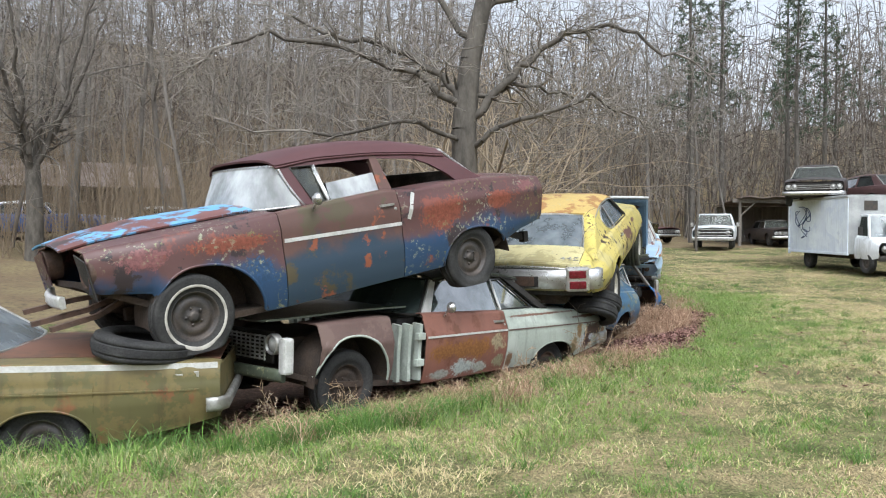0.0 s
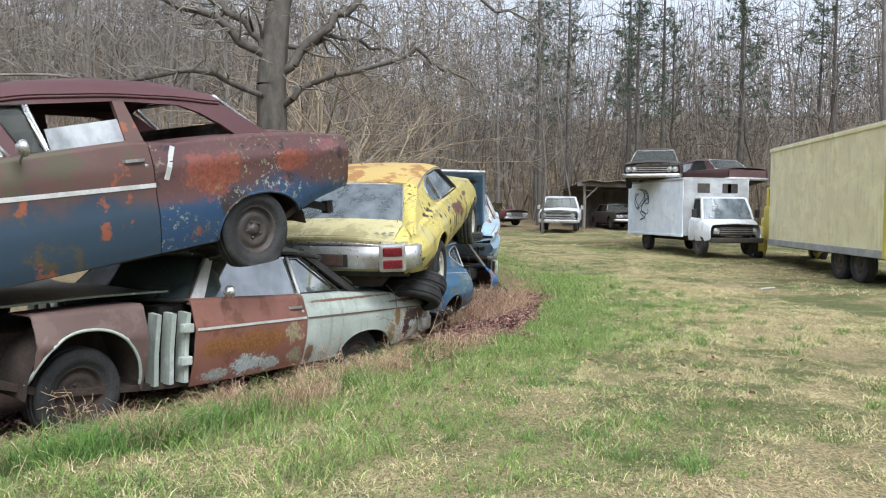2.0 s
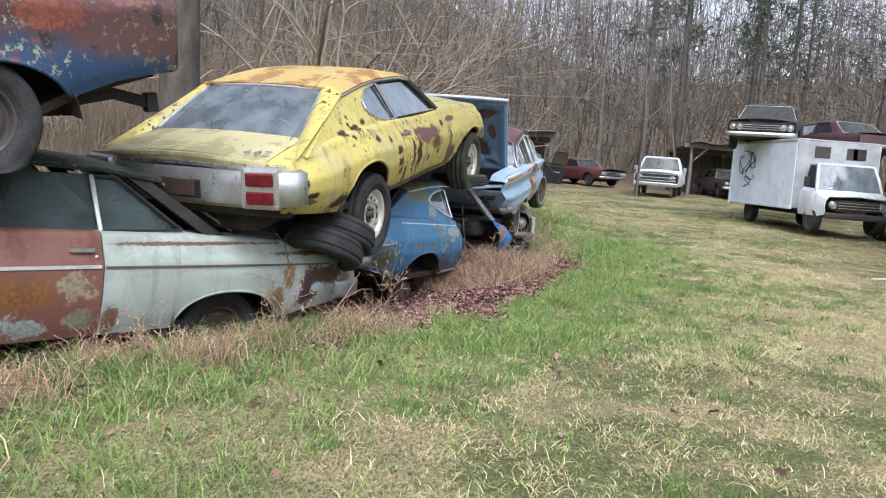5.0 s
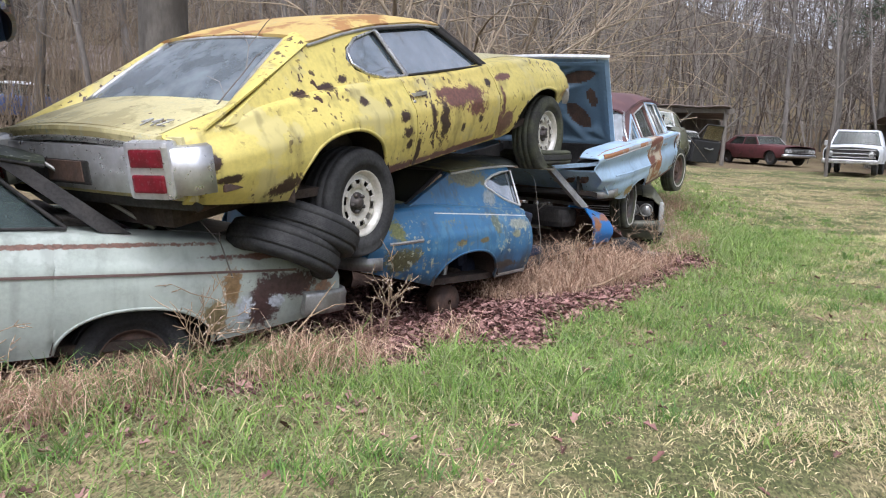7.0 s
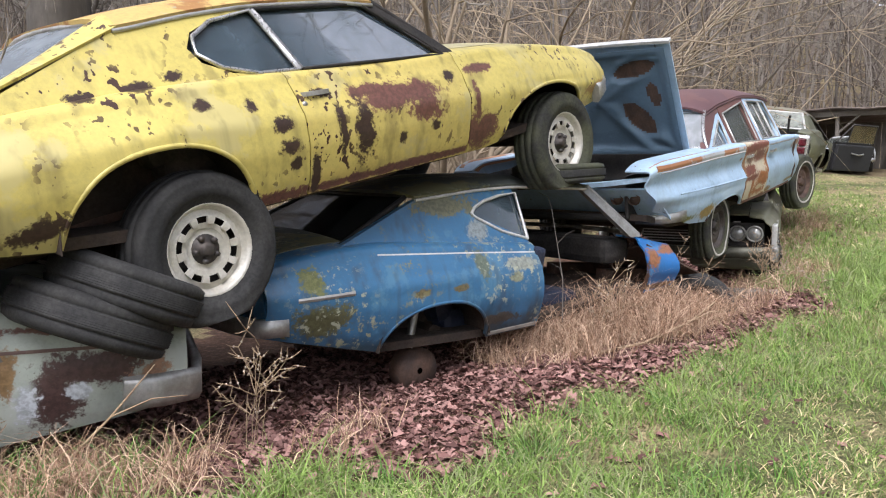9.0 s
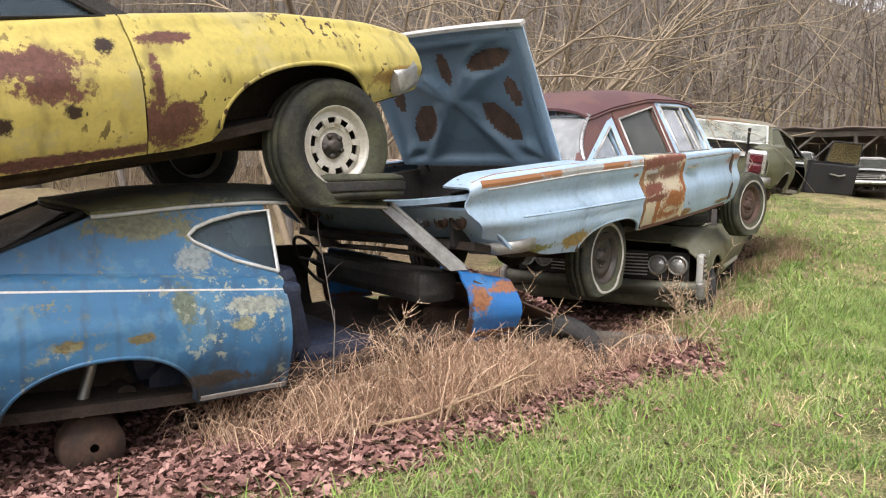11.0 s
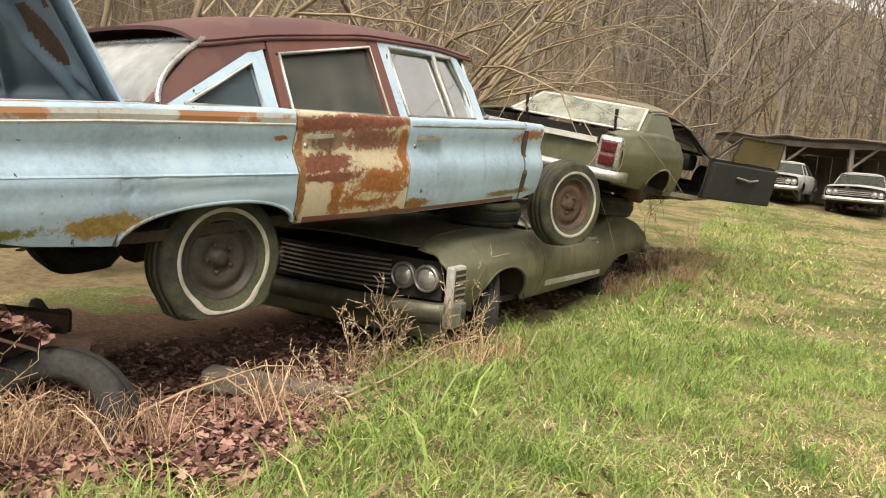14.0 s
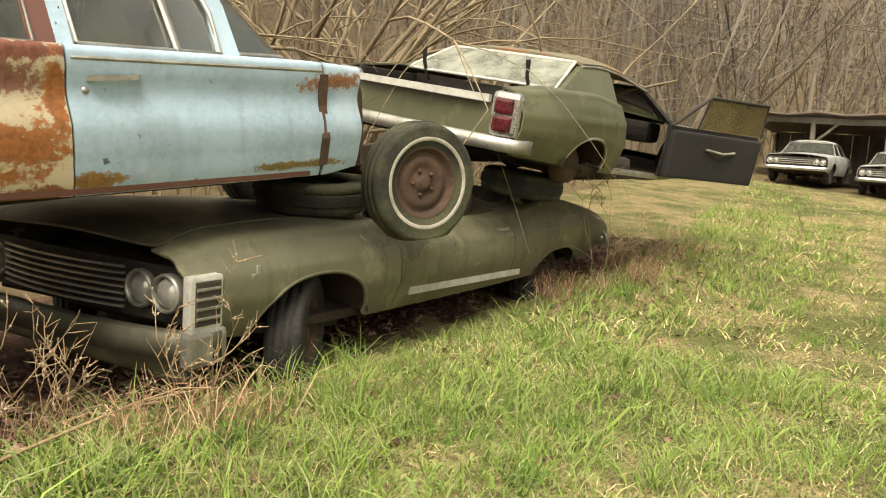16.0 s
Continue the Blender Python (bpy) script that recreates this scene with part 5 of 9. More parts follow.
    part("hinge_pillar", b, STEEL_RUSTY, c.root)


RUST_BROWN = paint("brown_oxide_frame", (0.13, 0.052, 0.042), (0.17, 0.075, 0.055), 0.4, 0.2, shift=6.4, gloss=0.55)
paint_fin = paint("rust_bloom_fin", (0.42, 0.44, 0.44), (0.36, 0.17, 0.08), 0.75, 0.3, (0.3, 0.13, 0.06), shift=2.6, gloss=0.6)


def blue_coupe():
    s = dict(wb=2.84, nose=2.3, tail=-1.24, shown=-1,
             belt=[(-1.28, 0.82), (-0.9, 0.885), (-0.55, 0.905), (0.2, 0.86), (0.75, 0.825), (1.73, 0.82), (2.3, 0.70)],
             rock=[(-1.28, 0.52), (-0.55, 0.34), (0.26, 0.31), (0.73, 0.32), (1.8, 0.40), (2.3, 0.44)],
             plan=[(-1.3, 0.84), (-1.1, 0.905), (-0.5, 0.95), (0.2, 0.945), (1, 0.93), (2.3, 0.92)],
             sec=[(0, 0.91), (0.15, 0.95), (0.45, 1.0), (0.65, 0.995), (0.85, 0.955), (1.0, 0.90)],
             arches=[(-0.12, 0.585, 0.38, 0.44), (3.3, 0.5, 0.1, 0.1)], inner=[(-2, 0.66), (4, 0.66)], round=0.05, crown=[(-2, 0.04), (4, 0.04)], crease=lambda x, z: 0.01 * math.exp(-((z - 0.72) / 0.03) ** 2))
    c = Car("coupe_car", pose(1.985, 12.245, -0.2, 0, 0, 61.5), "doorless blue fastback coupe crushed under a yellow coupe", s)
    # Black far-side door is added to make the open doorway look shaded.
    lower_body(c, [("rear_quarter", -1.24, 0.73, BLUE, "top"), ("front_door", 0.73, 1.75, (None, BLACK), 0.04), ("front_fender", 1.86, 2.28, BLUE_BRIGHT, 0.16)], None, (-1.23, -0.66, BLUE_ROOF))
    g = dict(w0=0.80, w1=0.645, z0=0.88, z1=1.24,
             roof=[(-0.14, 1.215), (0.2, 1.285), (0.6, 1.31), (1.0, 1.31), (1.45, 1.25)], edge=[(-0.14, 1.185), (0.3, 1.23), (0.7, 1.25), (1.45, 1.215)], roof_mat=BLUE_ROOF, roof_bow=0.05, rail_mat=WHITE_TRIM,
             posts=[("rear_pillar", [(-0.78, 0.93), (0.72, 0.875), (0.70, 0.91), (0.27, 1.085), (0.40, 1.165), (0.70, 1.21), (0.70, 1.25), (0.3, 1.23), (-0.14, 1.185)], BLUE),
                    ("windshield_post", [(1.80, 0.84), (1.93, 0.84), (1.49, 1.21), (1.38, 1.235)], DULL_CHROME)],
             windows=[([(0.72, 0.90), (0.50, 0.965), (0.31, 1.06), (0.29, 1.09), (0.33, 1.125), (0.42, 1.16), (0.56, 1.19), (0.72, 1.205)], GLASS_BLUE, WHITE_TRIM)],
             front=dict(low=arc_line(1.93, 0.85, 0.78, 0.2), high=arc_line(1.50, 1.225, 0.63, 0.06), glass=None, trim=DULL_CHROME, trim_r=0.02),
             rear=dict(low=arc_line(-0.70, 0.945, 0.70, -0.06), high=arc_line(-0.14, 1.205, 0.58, -0.05), glass=GLASS_DARK, trim=BLACK))
    greenhouse(c, g)
    cabin(c, ((0.35, -0.12), (1.15, -0.12)), NAVY, 0.38, (1.5, 0.38))
    for side in (1, -1):
        arch_lips(c, BLUE, side)
        strip(c, [(-0.55, 0.893), (0.2, 0.848), (0.72, 0.813)], side, 0.016, WHITE_TRIM, "belt_trim", 0.006)
        strip(c, [(0.28, 0.335), (0.72, 0.345)], side, 0.04, DULL_CHROME, "sill_trim")
        strip(c, [(-1.08, 0.70), (-0.75, 0.71)], side, 0.025, DULL_CHROME, "script_badge")
        b = Build().lathe([(0.02, -0.1), (0.14, -0.09), (0.15, 0.02), (0.13, 0.04), (0.04, 0.045), (0.03, 0.09), (0.001, 0.09)], (-0.16, side * 0.64, 0.13), n=22)
        part("brake_drum", b, STEEL_RUSTY, c.root)
        part("shock_absorber", Build().tube([(-0.22, side * 0.70, 0.28), (-0.12, side * 0.68, 0.62)], [0.028, 0.022], 8), DULL_CHROME, c.root)
    end_panel(c, -1.23, 0.53, 0.86, 0.84, 0.80, BLUE, "tail_panel", 0.04)
    end_bumper(c, -1.26, 0.56, 0.87, 0.14, DULL_CHROME, h=0.1, depth=0.06)
    b = Build()
    b.box((0.76, -0.80, 0.62), (0.1, 0.09, 0.46), 0.03, pose(0, 0, 0, 12, 0, 0))
    part("seat_side", b, NAVY, c.root, "navy vinyl seat side hanging from the doorway")
    b = Build().box((1.3, 0, 0.33), (1.15, 1.5, 0.05), 0.01)
    part("cabin_floor", b, UNDER, c.root)
    b = Build()
    for y0 in (-0.45, 0.1):
        b.sweep([(1.9, y0, 0.5), (2.4, y0, 0.46), (2.9, y0 - 0.1, 0.4)], [(-0.05, -0.05), (0.05, -0.05), (0.05, 0.05), (-0.05, 0.05)])
    b.sheet(np.array([[(1.95 + 0.7 * k, -0.86 + 0.5 * j, 0.78 - 0.28 * k - 0.1 * j) for j in np.linspace(0, 1, 5)] for k in np.linspace(0, 1, 6)]), 0.012)
    part("inner_fender", b, STEEL_RUSTY, c.root, "rusty inner wing and frame rail")


def sage_sedan():
    s = dict(wb=3.07, nose=3.9, tail=-1.22, shown=1,
             belt=[(-1.25, 0.61), (-0.9, 0.70), (-0.4, 0.765), (0.3, 0.80), (0.94, 0.815), (2.2, 0.85), (3.0, 0.84), (3.85, 0.80)],
             rock=[(-1.25, 0.36), (-0.9, 0.30), (-0.4, 0.22), (0.5, 0.22), (2.2, 0.20), (3.3, 0.30), (3.5, 0.42), (3.9, 0.46)],
             plan=[(-1.28, 0.88), (-1.0, 0.955), (-0.3, 0.985), (1, 0.99), (2.5, 0.975), (3.4, 0.95), (3.9, 0.90)],
             sec=[(0, 0.92), (0.15, 0.955), (0.4, 0.99), (0.62, 1.0), (0.8, 0.985), (1.0, 0.94)],
             arches=[(0.0, 0.455, 0.42, 0.42), (3.07, 0.74, 0.42, 0.42)], inner=[(-2, 0.66), (4, 0.62)], round=0.045, crown=[(-2, 0.03), (4, 0.05)], crease=lambda x, z: 0.014 * math.exp(-((z - 0.66) / 0.025) ** 2))
    c = Car("sedan_car", pose(0.628, 9.902, -0.159, 0, -1.486, -133.673), "sage green sedan with rusted door, half sunk under two cars", s)
    lower_body(c, [("front_fender", 2.62, 3.46, SAGE_RUST, 0.25), ("front_door", 0.93, 2.2, SAGE_DOOR, 0.05), ("rear_quarter", -1.22, 0.93, SAGE, "top")], None, (-1.2, -0.25, SAGE))
    c.top("hood", 2.35, 3.95, SAGE_ROOF, "sprung dark hood pressed down by the car above", 0.05, 1.35, 0.06)
    for side in (1, -1):
        b = Build()
        for k, x in enumerate((2.24, 2.36, 2.48)):
            p0, p1 = c.at_z(x, 0.24, side, -0.03 - 0.02 * k), c.at_z(x, 0.80, side, -0.03 - 0.02 * k)
            b.sweep([p0, ((p0[0] + p1[0]) / 2, p0[1], 0.5), p1], [(-0.055, -0.02), (0.055, -0.02), (0.055, 0.02), (-0.055, 0.02)], up=(1, 0, 0))
        for z in (0.42, 0.68):
            b.box(c.at_z(2.27, z, side, 0.0), (0.1, 0.06, 0.07), 0.01)
        part("hinge_pillar", b, SAGE, c.root, "bare sage-green door hinge pillar")
        strip(c, [(0.95, 0.655), (2.18, 0.66)], side, 0.02, WHITE_TRIM)
        strip(c, [(-0.9, 0.63), (0.92, 0.65)], side, 0.014, SAGE_RUST)
        handle(c, 1.06, 0.755, side, DULL_CHROME)
        arch_lips(c, SAGE, side)
        part("wing_lamp_bezel", Build().box((3.80, side * 0.91, 0.62), (0.10, 0.10, 0.31), 0.025), WHITE_TRIM, c.root, "tall bright bezel at the wing's end")
        for y in (0.70,):
            lamp_round(c.root, (3.80, side * y, 0.70), 0.075)
    g = dict(w0=0.86, w1=0.665, z0=0.85, z1=1.24,
             roof=[(0.42, 1.21), (0.8, 1.30), (1.3, 1.33), (1.82, 1.255)], edge=[(0.42, 1.18), (0.8, 1.235), (1.4, 1.255), (1.82, 1.20)], roof_mat=SAGE_ROOF, roof_bow=0.05, rail_mat=BLACK,
             posts=[("windshield_post", [(2.02, 0.85), (2.16, 0.85), (1.86, 1.20), (1.76, 1.23)], WHITE_TRIM), ("rear_pillar", [(0.02, 0.84), (0.18, 0.85), (0.66, 1.20), (0.50, 1.18)], BLACK)],
             windows=[([(0.34, 0.87), (0.89, 0.865), (0.89, 1.20), (0.74, 1.195)], GLASS_GREEN, BLACK), ([(0.91, 0.865), (2.03, 0.86), (1.78, 1.195), (0.91, 1.205)], GLASS_GREEN, None), ([(0.895, 0.865), (0.905, 0.865), (0.905, 1.2), (0.895, 1.2)], None, WHITE_TRIM)],
             front=dict(low=arc_line(2.15, 0.87, 0.82, 0.22), high=arc_line(1.86, 1.22, 0.65, 0.06), glass=GLASS_GREEN, trim=BLACK),
             rear=dict(low=arc_line(-0.12, 0.86, 0.74, -0.16), high=arc_line(0.42, 1.2, 0.6, -0.05), glass=None, trim=DULL_CHROME, trim_r=0.012))
    greenhouse(c, g)
    part("parcel_shelf", Build().box((0.22, 0, 0.78), (0.7, 1.4, 0.04), 0.01), UNDER, c.root)
    cabin(c, ((0.6, -0.12), (1.45, -0.12)), floor_z=0.38, wheel_at=(1.85, 0.4))
    mirror(c, 1.9, 0.86, 1)
    wheel(c.root, 3.07, 0.75, 0.27, 0.335, 0.19, "steel", 0.04, rim_mat=UNDER)
    wheel(c.root, 3.07, -0.78, 0.33, 0.335, 0.19, "steel", 0.04)
    wheel(c.root, 0, 0.78, 0.12, 0.33, 0.19, "steel", 0.03, rim_mat=STEEL_RUSTY)
    wheel(c.root, 0, -0.78, 0.12, 0.33, 0.19, "steel", 0.03)
    shadow_core(c, 2.4, 3.5, 0.3, 0.72, 0.5)
    end_panel(c, 3.74, 0.52, 0.80, 0.62, 0.62, BLACK, "grille_back", 0.03, 1)
    b = Build()
    for z in np.linspace(0.56, 0.76, 7):
        b.sweep([(3.80 + 0.03 * (1 - (y / 0.6) ** 2), y, z) for y in np.linspace(-0.6, 0.6, 9)], [(-0.006, -0.006), (0.01, -0.006), (0.01, 0.006), (-0.006, 0.006)])
    for y in np.linspace(-0.6, 0.6, 17):
        b.box((3.81, y, 0.66), (0.012, 0.012, 0.22), 0)
    part("grille", b, DULL_CHROME, c.root, "dull egg-crate grille")
    b = Build().sweep([(3.82 + 0.06 * (1 - (y / 0.9) ** 2), y, 0.45) for y in np.linspace(-0.9, 0.9, 15)], bar_section(0.05, 0.11))
    part("front_valance", b, SAGE_ROOF, c.root)
    end_panel(c, -1.21, 0.36, 0.62, 0.86, 0.84, SAGE_RUST, "tail_panel", 0.03)
    b = Build().sweep([(-0.95, 0.965, 0.42), (-1.12, 0.94, 0.42), (-1.26, 0.88, 0.42), (-1.29, 0.6, 0.42), (-1.3, 0, 0.42), (-1.29, -0.6, 0.42)], bar_section(0.05, 0.15))
    part("bumper", b, DULL_CHROME, c.root)


def olive_sedan():
    s = dict(wb=3.02, nose=3.92, tail=-1.85, shown=1,
             belt=[(3.98, 0.80), (3.7, 0.90), (3.2, 0.925), (2.4, 0.91), (1.0, 0.885), (0.5, 0.93), (0, 1.02), (-0.6, 0.97), (-1.3, 0.87), (-1.9, 0.78)],
             rock=[(-1.9, 0.58), (-0.9, 0.46), (-0.5, 0.43), (1, 0.42), (2.5, 0.44), (3.4, 0.46), (3.7, 0.50), (4, 0.52)],
             plan=[(-1.9, 0.86), (-1.4, 0.96), (-0.2, 1.015), (1, 0.995), (2.5, 1.0), (3.4, 0.985), (3.75, 0.96), (3.98, 0.93)],
             sec=[(0, 0.92), (0.15, 0.955), (0.45, 1.0), (0.65, 0.995), (0.85, 0.96), (1.0, 0.90)],
             arches=[(3.08, 0.75, 0.47, 0.44), (-0.24, 0.63, 0.46, 0.52)], inner=[(-2, 0.68), (4, 0.68)], round=0.06, crown=[(-2, 0.04), (4, 0.05)], crease=lambda x, z: 0.012 * math.exp(-((z - 0.80) / 0.03) ** 2))
    c = Car("hardtop_car", pose(3.699, 20.607, -0.272, 0, 0.364, -90.696), "mossy olive hardtop crushed flat beneath two other cars", s)
    lower_body(c, [("front_fender", 2.36, 3.93, OLIVE, "top"), ("front_door", 0.74, 2.36, OLIVE, 0.06), ("rear_quarter", -1.85, 0.74, OLIVE, "top")], (2.3, 3.88, OLIVE, "mossy hood", 0.03), (-1.8, -0.7, OLIVE))
    for side in (1, -1):
        arch_lips(c, OLIVE, side)
        strip(c, [(0.55, 0.49), (2.22, 0.54)], side, 0.05, WHITE_TRIM, "sill_trim", 0.012, "wide bright sill moulding")
        handle(c, 0.88, 0.85, side, DULL_CHROME)
        p = c.at_z(3.55, 0.78, side, 0.004)
        part("fender_badge", Build().box(p, (0.1, 0.012, 0.025), 0.004).box(p, (0.025, 0.014, 0.1), 0.004), DULL_CHROME, c.root)
        part("bumper_end", Build().box((3.86, side * 0.955, 0.49), (0.22, 0.08, 0.17), 0.03), DULL_CHROME, c.root)
        bz = part("corner_lamp", Build().box((3.86, side * 0.945, 0.69), (0.19, 0.06, 0.25), 0.02), WHITE_TRIM, c.root, "ribbed corner lamp in a bright bezel")
        part("lens", Build().box((3.86, side * 0.972, 0.69), (0.145, 0.02, 0.20), 0.008), STEEL_DARK, bz)
        for z in (0.625, 0.668, 0.712, 0.755):
            part("louvre", Build().box((3.86, side * 0.98, z), (0.14, 0.018, 0.014), 0.004), DULL_CHROME, bz)
        for y in (0.74, 0.56):
            lamp_round(c.root, (3.89, side * y, 0.70), 0.075)
    end_panel(c, 3.84, 0.56, 0.82, 0.84, 0.84, BLACK, "grille_back", 0.05, 1)
    b = Build()
    for z in np.linspace(0.60, 0.79, 7):
        b.sweep([(3.90 + 0.05 * (1 - (y / 0.47) ** 2), y, z) for y in np.linspace(-0.47, 0.47, 9)], [(-0.006, -0.005), (0.012, -0.005), (0.012, 0.005), (-0.006, 0.005)])
    part("grille", b, DULL_CHROME, c.root, "thin horizontal bright grille bars")
    end_bumper(c, 3.93, 0.50, 0.97, 0.14, OLIVE_CHROME, h=0.13, depth=0.08, rear=False, bow=0.12)
    b = Build().sweep([(3.88, y, 0.36) for y in np.linspace(-0.9, 0.9, 9)], bar_section(0.05, 0.12))
    part("front_valance", b, OLIVE, c.root)
    wheel(c.root, 3.06, 0.80, 0.38, 0.345, 0.2, "steel", 0.03, turn=28, rim_mat=STEEL_RUSTY)
    wheel(c.root, 3.06, -0.78, 0.38, 0.345, 0.2, "steel", 0.03)
    wheel(c.root, -0.2, 0.78, 0.30, 0.335, 0.2, "steel", 0.03, rim_mat=STEEL_RUSTY)
    wheel(c.root, -0.2, -0.78, 0.30, 0.335, 0.2, "steel", 0.03)
    shadow_core(c, 2.5, 3.6, 0.42, 0.80, 0.45)
    cabin(c, ((0.3, 0.0), (1.2, 0.0)), floor_z=0.48, wheel_at=(1.75, 0.4))
    # flattened roof and bent posts
    P = [[(-0.5 + 1.9 * k, -0.75 + 1.5 * j, 0.98 + 0.05 * math.sin(7 * j + 5 * k) + 0.04 * math.sin(13 * k)) for j in np.linspace(0, 1, 14)] for k in np.linspace(0, 1, 14)]
    part("crushed_roof", Build().sheet(np.array(P), 0.03), OLIVE, c.root, "roof skin crushed down to the belt")
    for side in (1, -1):
        part("bent_post", Build().sweep([(1.95, side * 0.82, 0.92), (1.6, side * 0.78, 1.12), (1.15, side * 0.72, 1.06)], [(-0.03, -0.02), (0.03, -0.02), (0.03, 0.02), (-0.03, 0.02)]), BLACK, c.root)
        part("bent_post", Build().sweep([(0.25, side * 0.8, 0.98), (0.45, side * 0.76, 1.14), (0.3, side * 0.7, 1.24)], [(-0.05, -0.02), (0.05, -0.02), (0.05, 0.02), (-0.05, 0.02)]), OLIVE, c.root)
    end_panel(c, -1.84, 0.56, 0.8, 0.84, 0.82, OLIVE, "tail_panel", 0.04)
    lamp_round(c.root, (-1.5, 0.93, 0.62), 0.06, ring=DULL_CHROME)
    end_bumper(c, -1.88, 0.56, 0.92, 0.2, DULL_CHROME, h=0.12, depth=0.07)


def green_hardtop():
    s = dict(wb=2.6, nose=3.0, tail=-1.38, shown=-1,
             belt=[(-1.42, 0.82), (-0.9, 0.875), (-0.3, 0.89), (0.1, 0.84), (1.1, 0.76), (2.0, 0.72), (3.0, 0.66)],
             rock=[(-1.42, 0.45), (-0.75, 0.39), (0.2, 0.31), (1.0, 0.26), (2.9, 0.30)],
             plan=[(-1.42, 0.88), (-1.1, 0.93), (-0.3, 0.955), (1, 0.94), (2.4, 0.93), (3.0, 0.84)],
             sec=[(0, 0.91), (0.15, 0.95), (0.45, 1.0), (0.65, 0.995), (0.85, 0.965), (1.0, 0.92)],
             arches=[(-0.42, 0.605, 0.31, 0.31), (2.2, 0.58, 0.32, 0.32)], inner=[(-2, 0.70), (4, 0.64)], round=0.04, crown=[(-2, 0.03), (4, 0.04)], crease=lambda x, z: 0.012 * math.exp(-((z - 0.72) / 0.025) ** 2))
    c = Car("hardtop_car", pose(4.251, 20.592, 0.834, 7.099, -1.283, 81.801), "dark green hardtop with gaping boot and one door swung open", s)
    lower_body(c, [("rear_quarter", -1.38, 0.1, FORD_GREEN, "top"), ("front_door", 0.1, 1.1, (None, FORD_GREEN), 0.05), ("front_fender", 1.1, 2.95, FORD_GREEN, "top")], (1.2, 2.95, FORD_GREEN), None)
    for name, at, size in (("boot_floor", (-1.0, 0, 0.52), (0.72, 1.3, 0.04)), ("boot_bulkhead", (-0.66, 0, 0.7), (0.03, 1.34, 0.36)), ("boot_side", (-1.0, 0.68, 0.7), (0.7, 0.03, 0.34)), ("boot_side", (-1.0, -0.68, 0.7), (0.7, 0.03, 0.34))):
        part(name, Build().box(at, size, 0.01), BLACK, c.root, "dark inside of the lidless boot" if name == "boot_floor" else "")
    b = Build().lathe([(0.001, 0.12), (0.16, 0.1), (0.2, 0), (0.16, -0.1), (0.001, -0.12)], (-1.0, 0.3, 0.62), "z", 16)
    part("spare_tyre", b, MOSSY_RUBBER, c.root)
    for y in (0.5, -0.5):
        part("lid_hinge", Build().tube([(-0.72, y, 0.84), (-0.80, y, 0.98), (-0.82, y, 1.10)], [0.016, 0.016, 0.02], 6), BLACK, c.root)
    end_panel(c, -1.36, 0.46, 0.76, 0.86, 0.86, FORD_GREEN, "tail_panel", 0.03)
    part("tail_moulding", Build().sweep([(-1.40 - 0.03 * (1 - (y / 0.6) ** 2), y, 0.79) for y in np.linspace(0.62, -0.62, 13)], [(-0.02, -0.025), (0.02, -0.025), (0.02, 0.025), (-0.02, 0.025)]), WHITE_TRIM, c.root, "bright moulding along the tail's top edge")
    for y in (0.76, -0.76):
        fr = part("tail_lamp", Build().box((-1.37, y, 0.70), (0.10, 0.23, 0.31), 0.05), CHROME, c.root)
        part("lens", Build().box((-1.415, y, 0.635), (0.05, 0.15, 0.11), 0.02), DARK_LENS, fr)
        part("lens", Build().box((-1.415, y, 0.755), (0.05, 0.15, 0.11), 0.045), DARK_LENS, fr)
    end_bumper(c, -1.40, 0.50, 0.9, 0.15, DULL_CHROME, h=0.1, depth=0.06, bow=0.04)
    g = dict(w0=0.82, w1=0.64, z0=0.88, z1=1.14,
             roof=[(-0.28, 1.16), (0.05, 1.21), (0.4, 1.19), (0.85, 1.09)], edge=[(-0.28, 1.125), (0.05, 1.15), (0.4, 1.125), (0.85, 1.03)], roof_mat=FORD_ROOF, roof_bow=0.05, rail_mat=DULL_CHROME,
             posts=[("rear_pillar", [(-0.80, 0.90), (0.12, 0.865), (0.2, 1.09), (0.2, 1.14), (-0.28, 1.125)], FORD_GREEN), ("windshield_post", [(1.12, 0.78), (1.24, 0.78), (0.86, 1.03), (0.76, 1.05)], BLACK)],
             windows=[], front=dict(low=arc_line(1.22, 0.78, 0.78, 0.2), high=arc_line(0.86, 1.05, 0.64, 0.06), glass=GLASS_DARK, trim=BLACK),
             rear=dict(low=arc_line(-0.74, 0.92, 0.72, -0.04), high=arc_line(-0.30, 1.15, 0.60, -0.05), glass=GLASS_CLOUDED, trim=WHITE_TRIM, trim_r=0.014))
    greenhouse(c, g)
    cabin(c, ((0.1, -0.15), (0.75, -0.15)), floor_z=0.36, wheel_at=(1.0, 0.38))
    for side in (1, -1):
        arch_lips(c, DULL_CHROME, side)
        strip(c, [(0.1, 0.35), (1.1, 0.29)], side, 0.05, DULL_CHROME, "sill_trim")
    # the door stands wide open on its front hinges
    d = Build()
    d.sheet(np.array([[(-1.1 * k, 0.02 * math.sin(3.1 * u), 0.30 + 0.46 * u) for u in np.linspace(0, 1, 7)] for k in np.linspace(0, 1, 10)]), 0.02)
    d.box((-0.55, 0.05, 0.52), (1.06, 0.07, 0.42), 0.02)
    door = part("front_door", d, BLACK_DOOR, c.root, "open black-lined door with a bare window frame")
    door.matrix_local = pose(0.86, -0.95, 0.02, -4, 0, 154)
    fr = Build().tube([(-0.02, 0.03, 0.76), (-0.36, 0.05, 1.05), (-1.06, 0.05, 1.06), (-1.09, 0.04, 0.76)], 0.013, 6)
    fr.tube([(-0.3, 0.04, 0.76), (-0.36, 0.05, 1.05)], 0.01, 6)
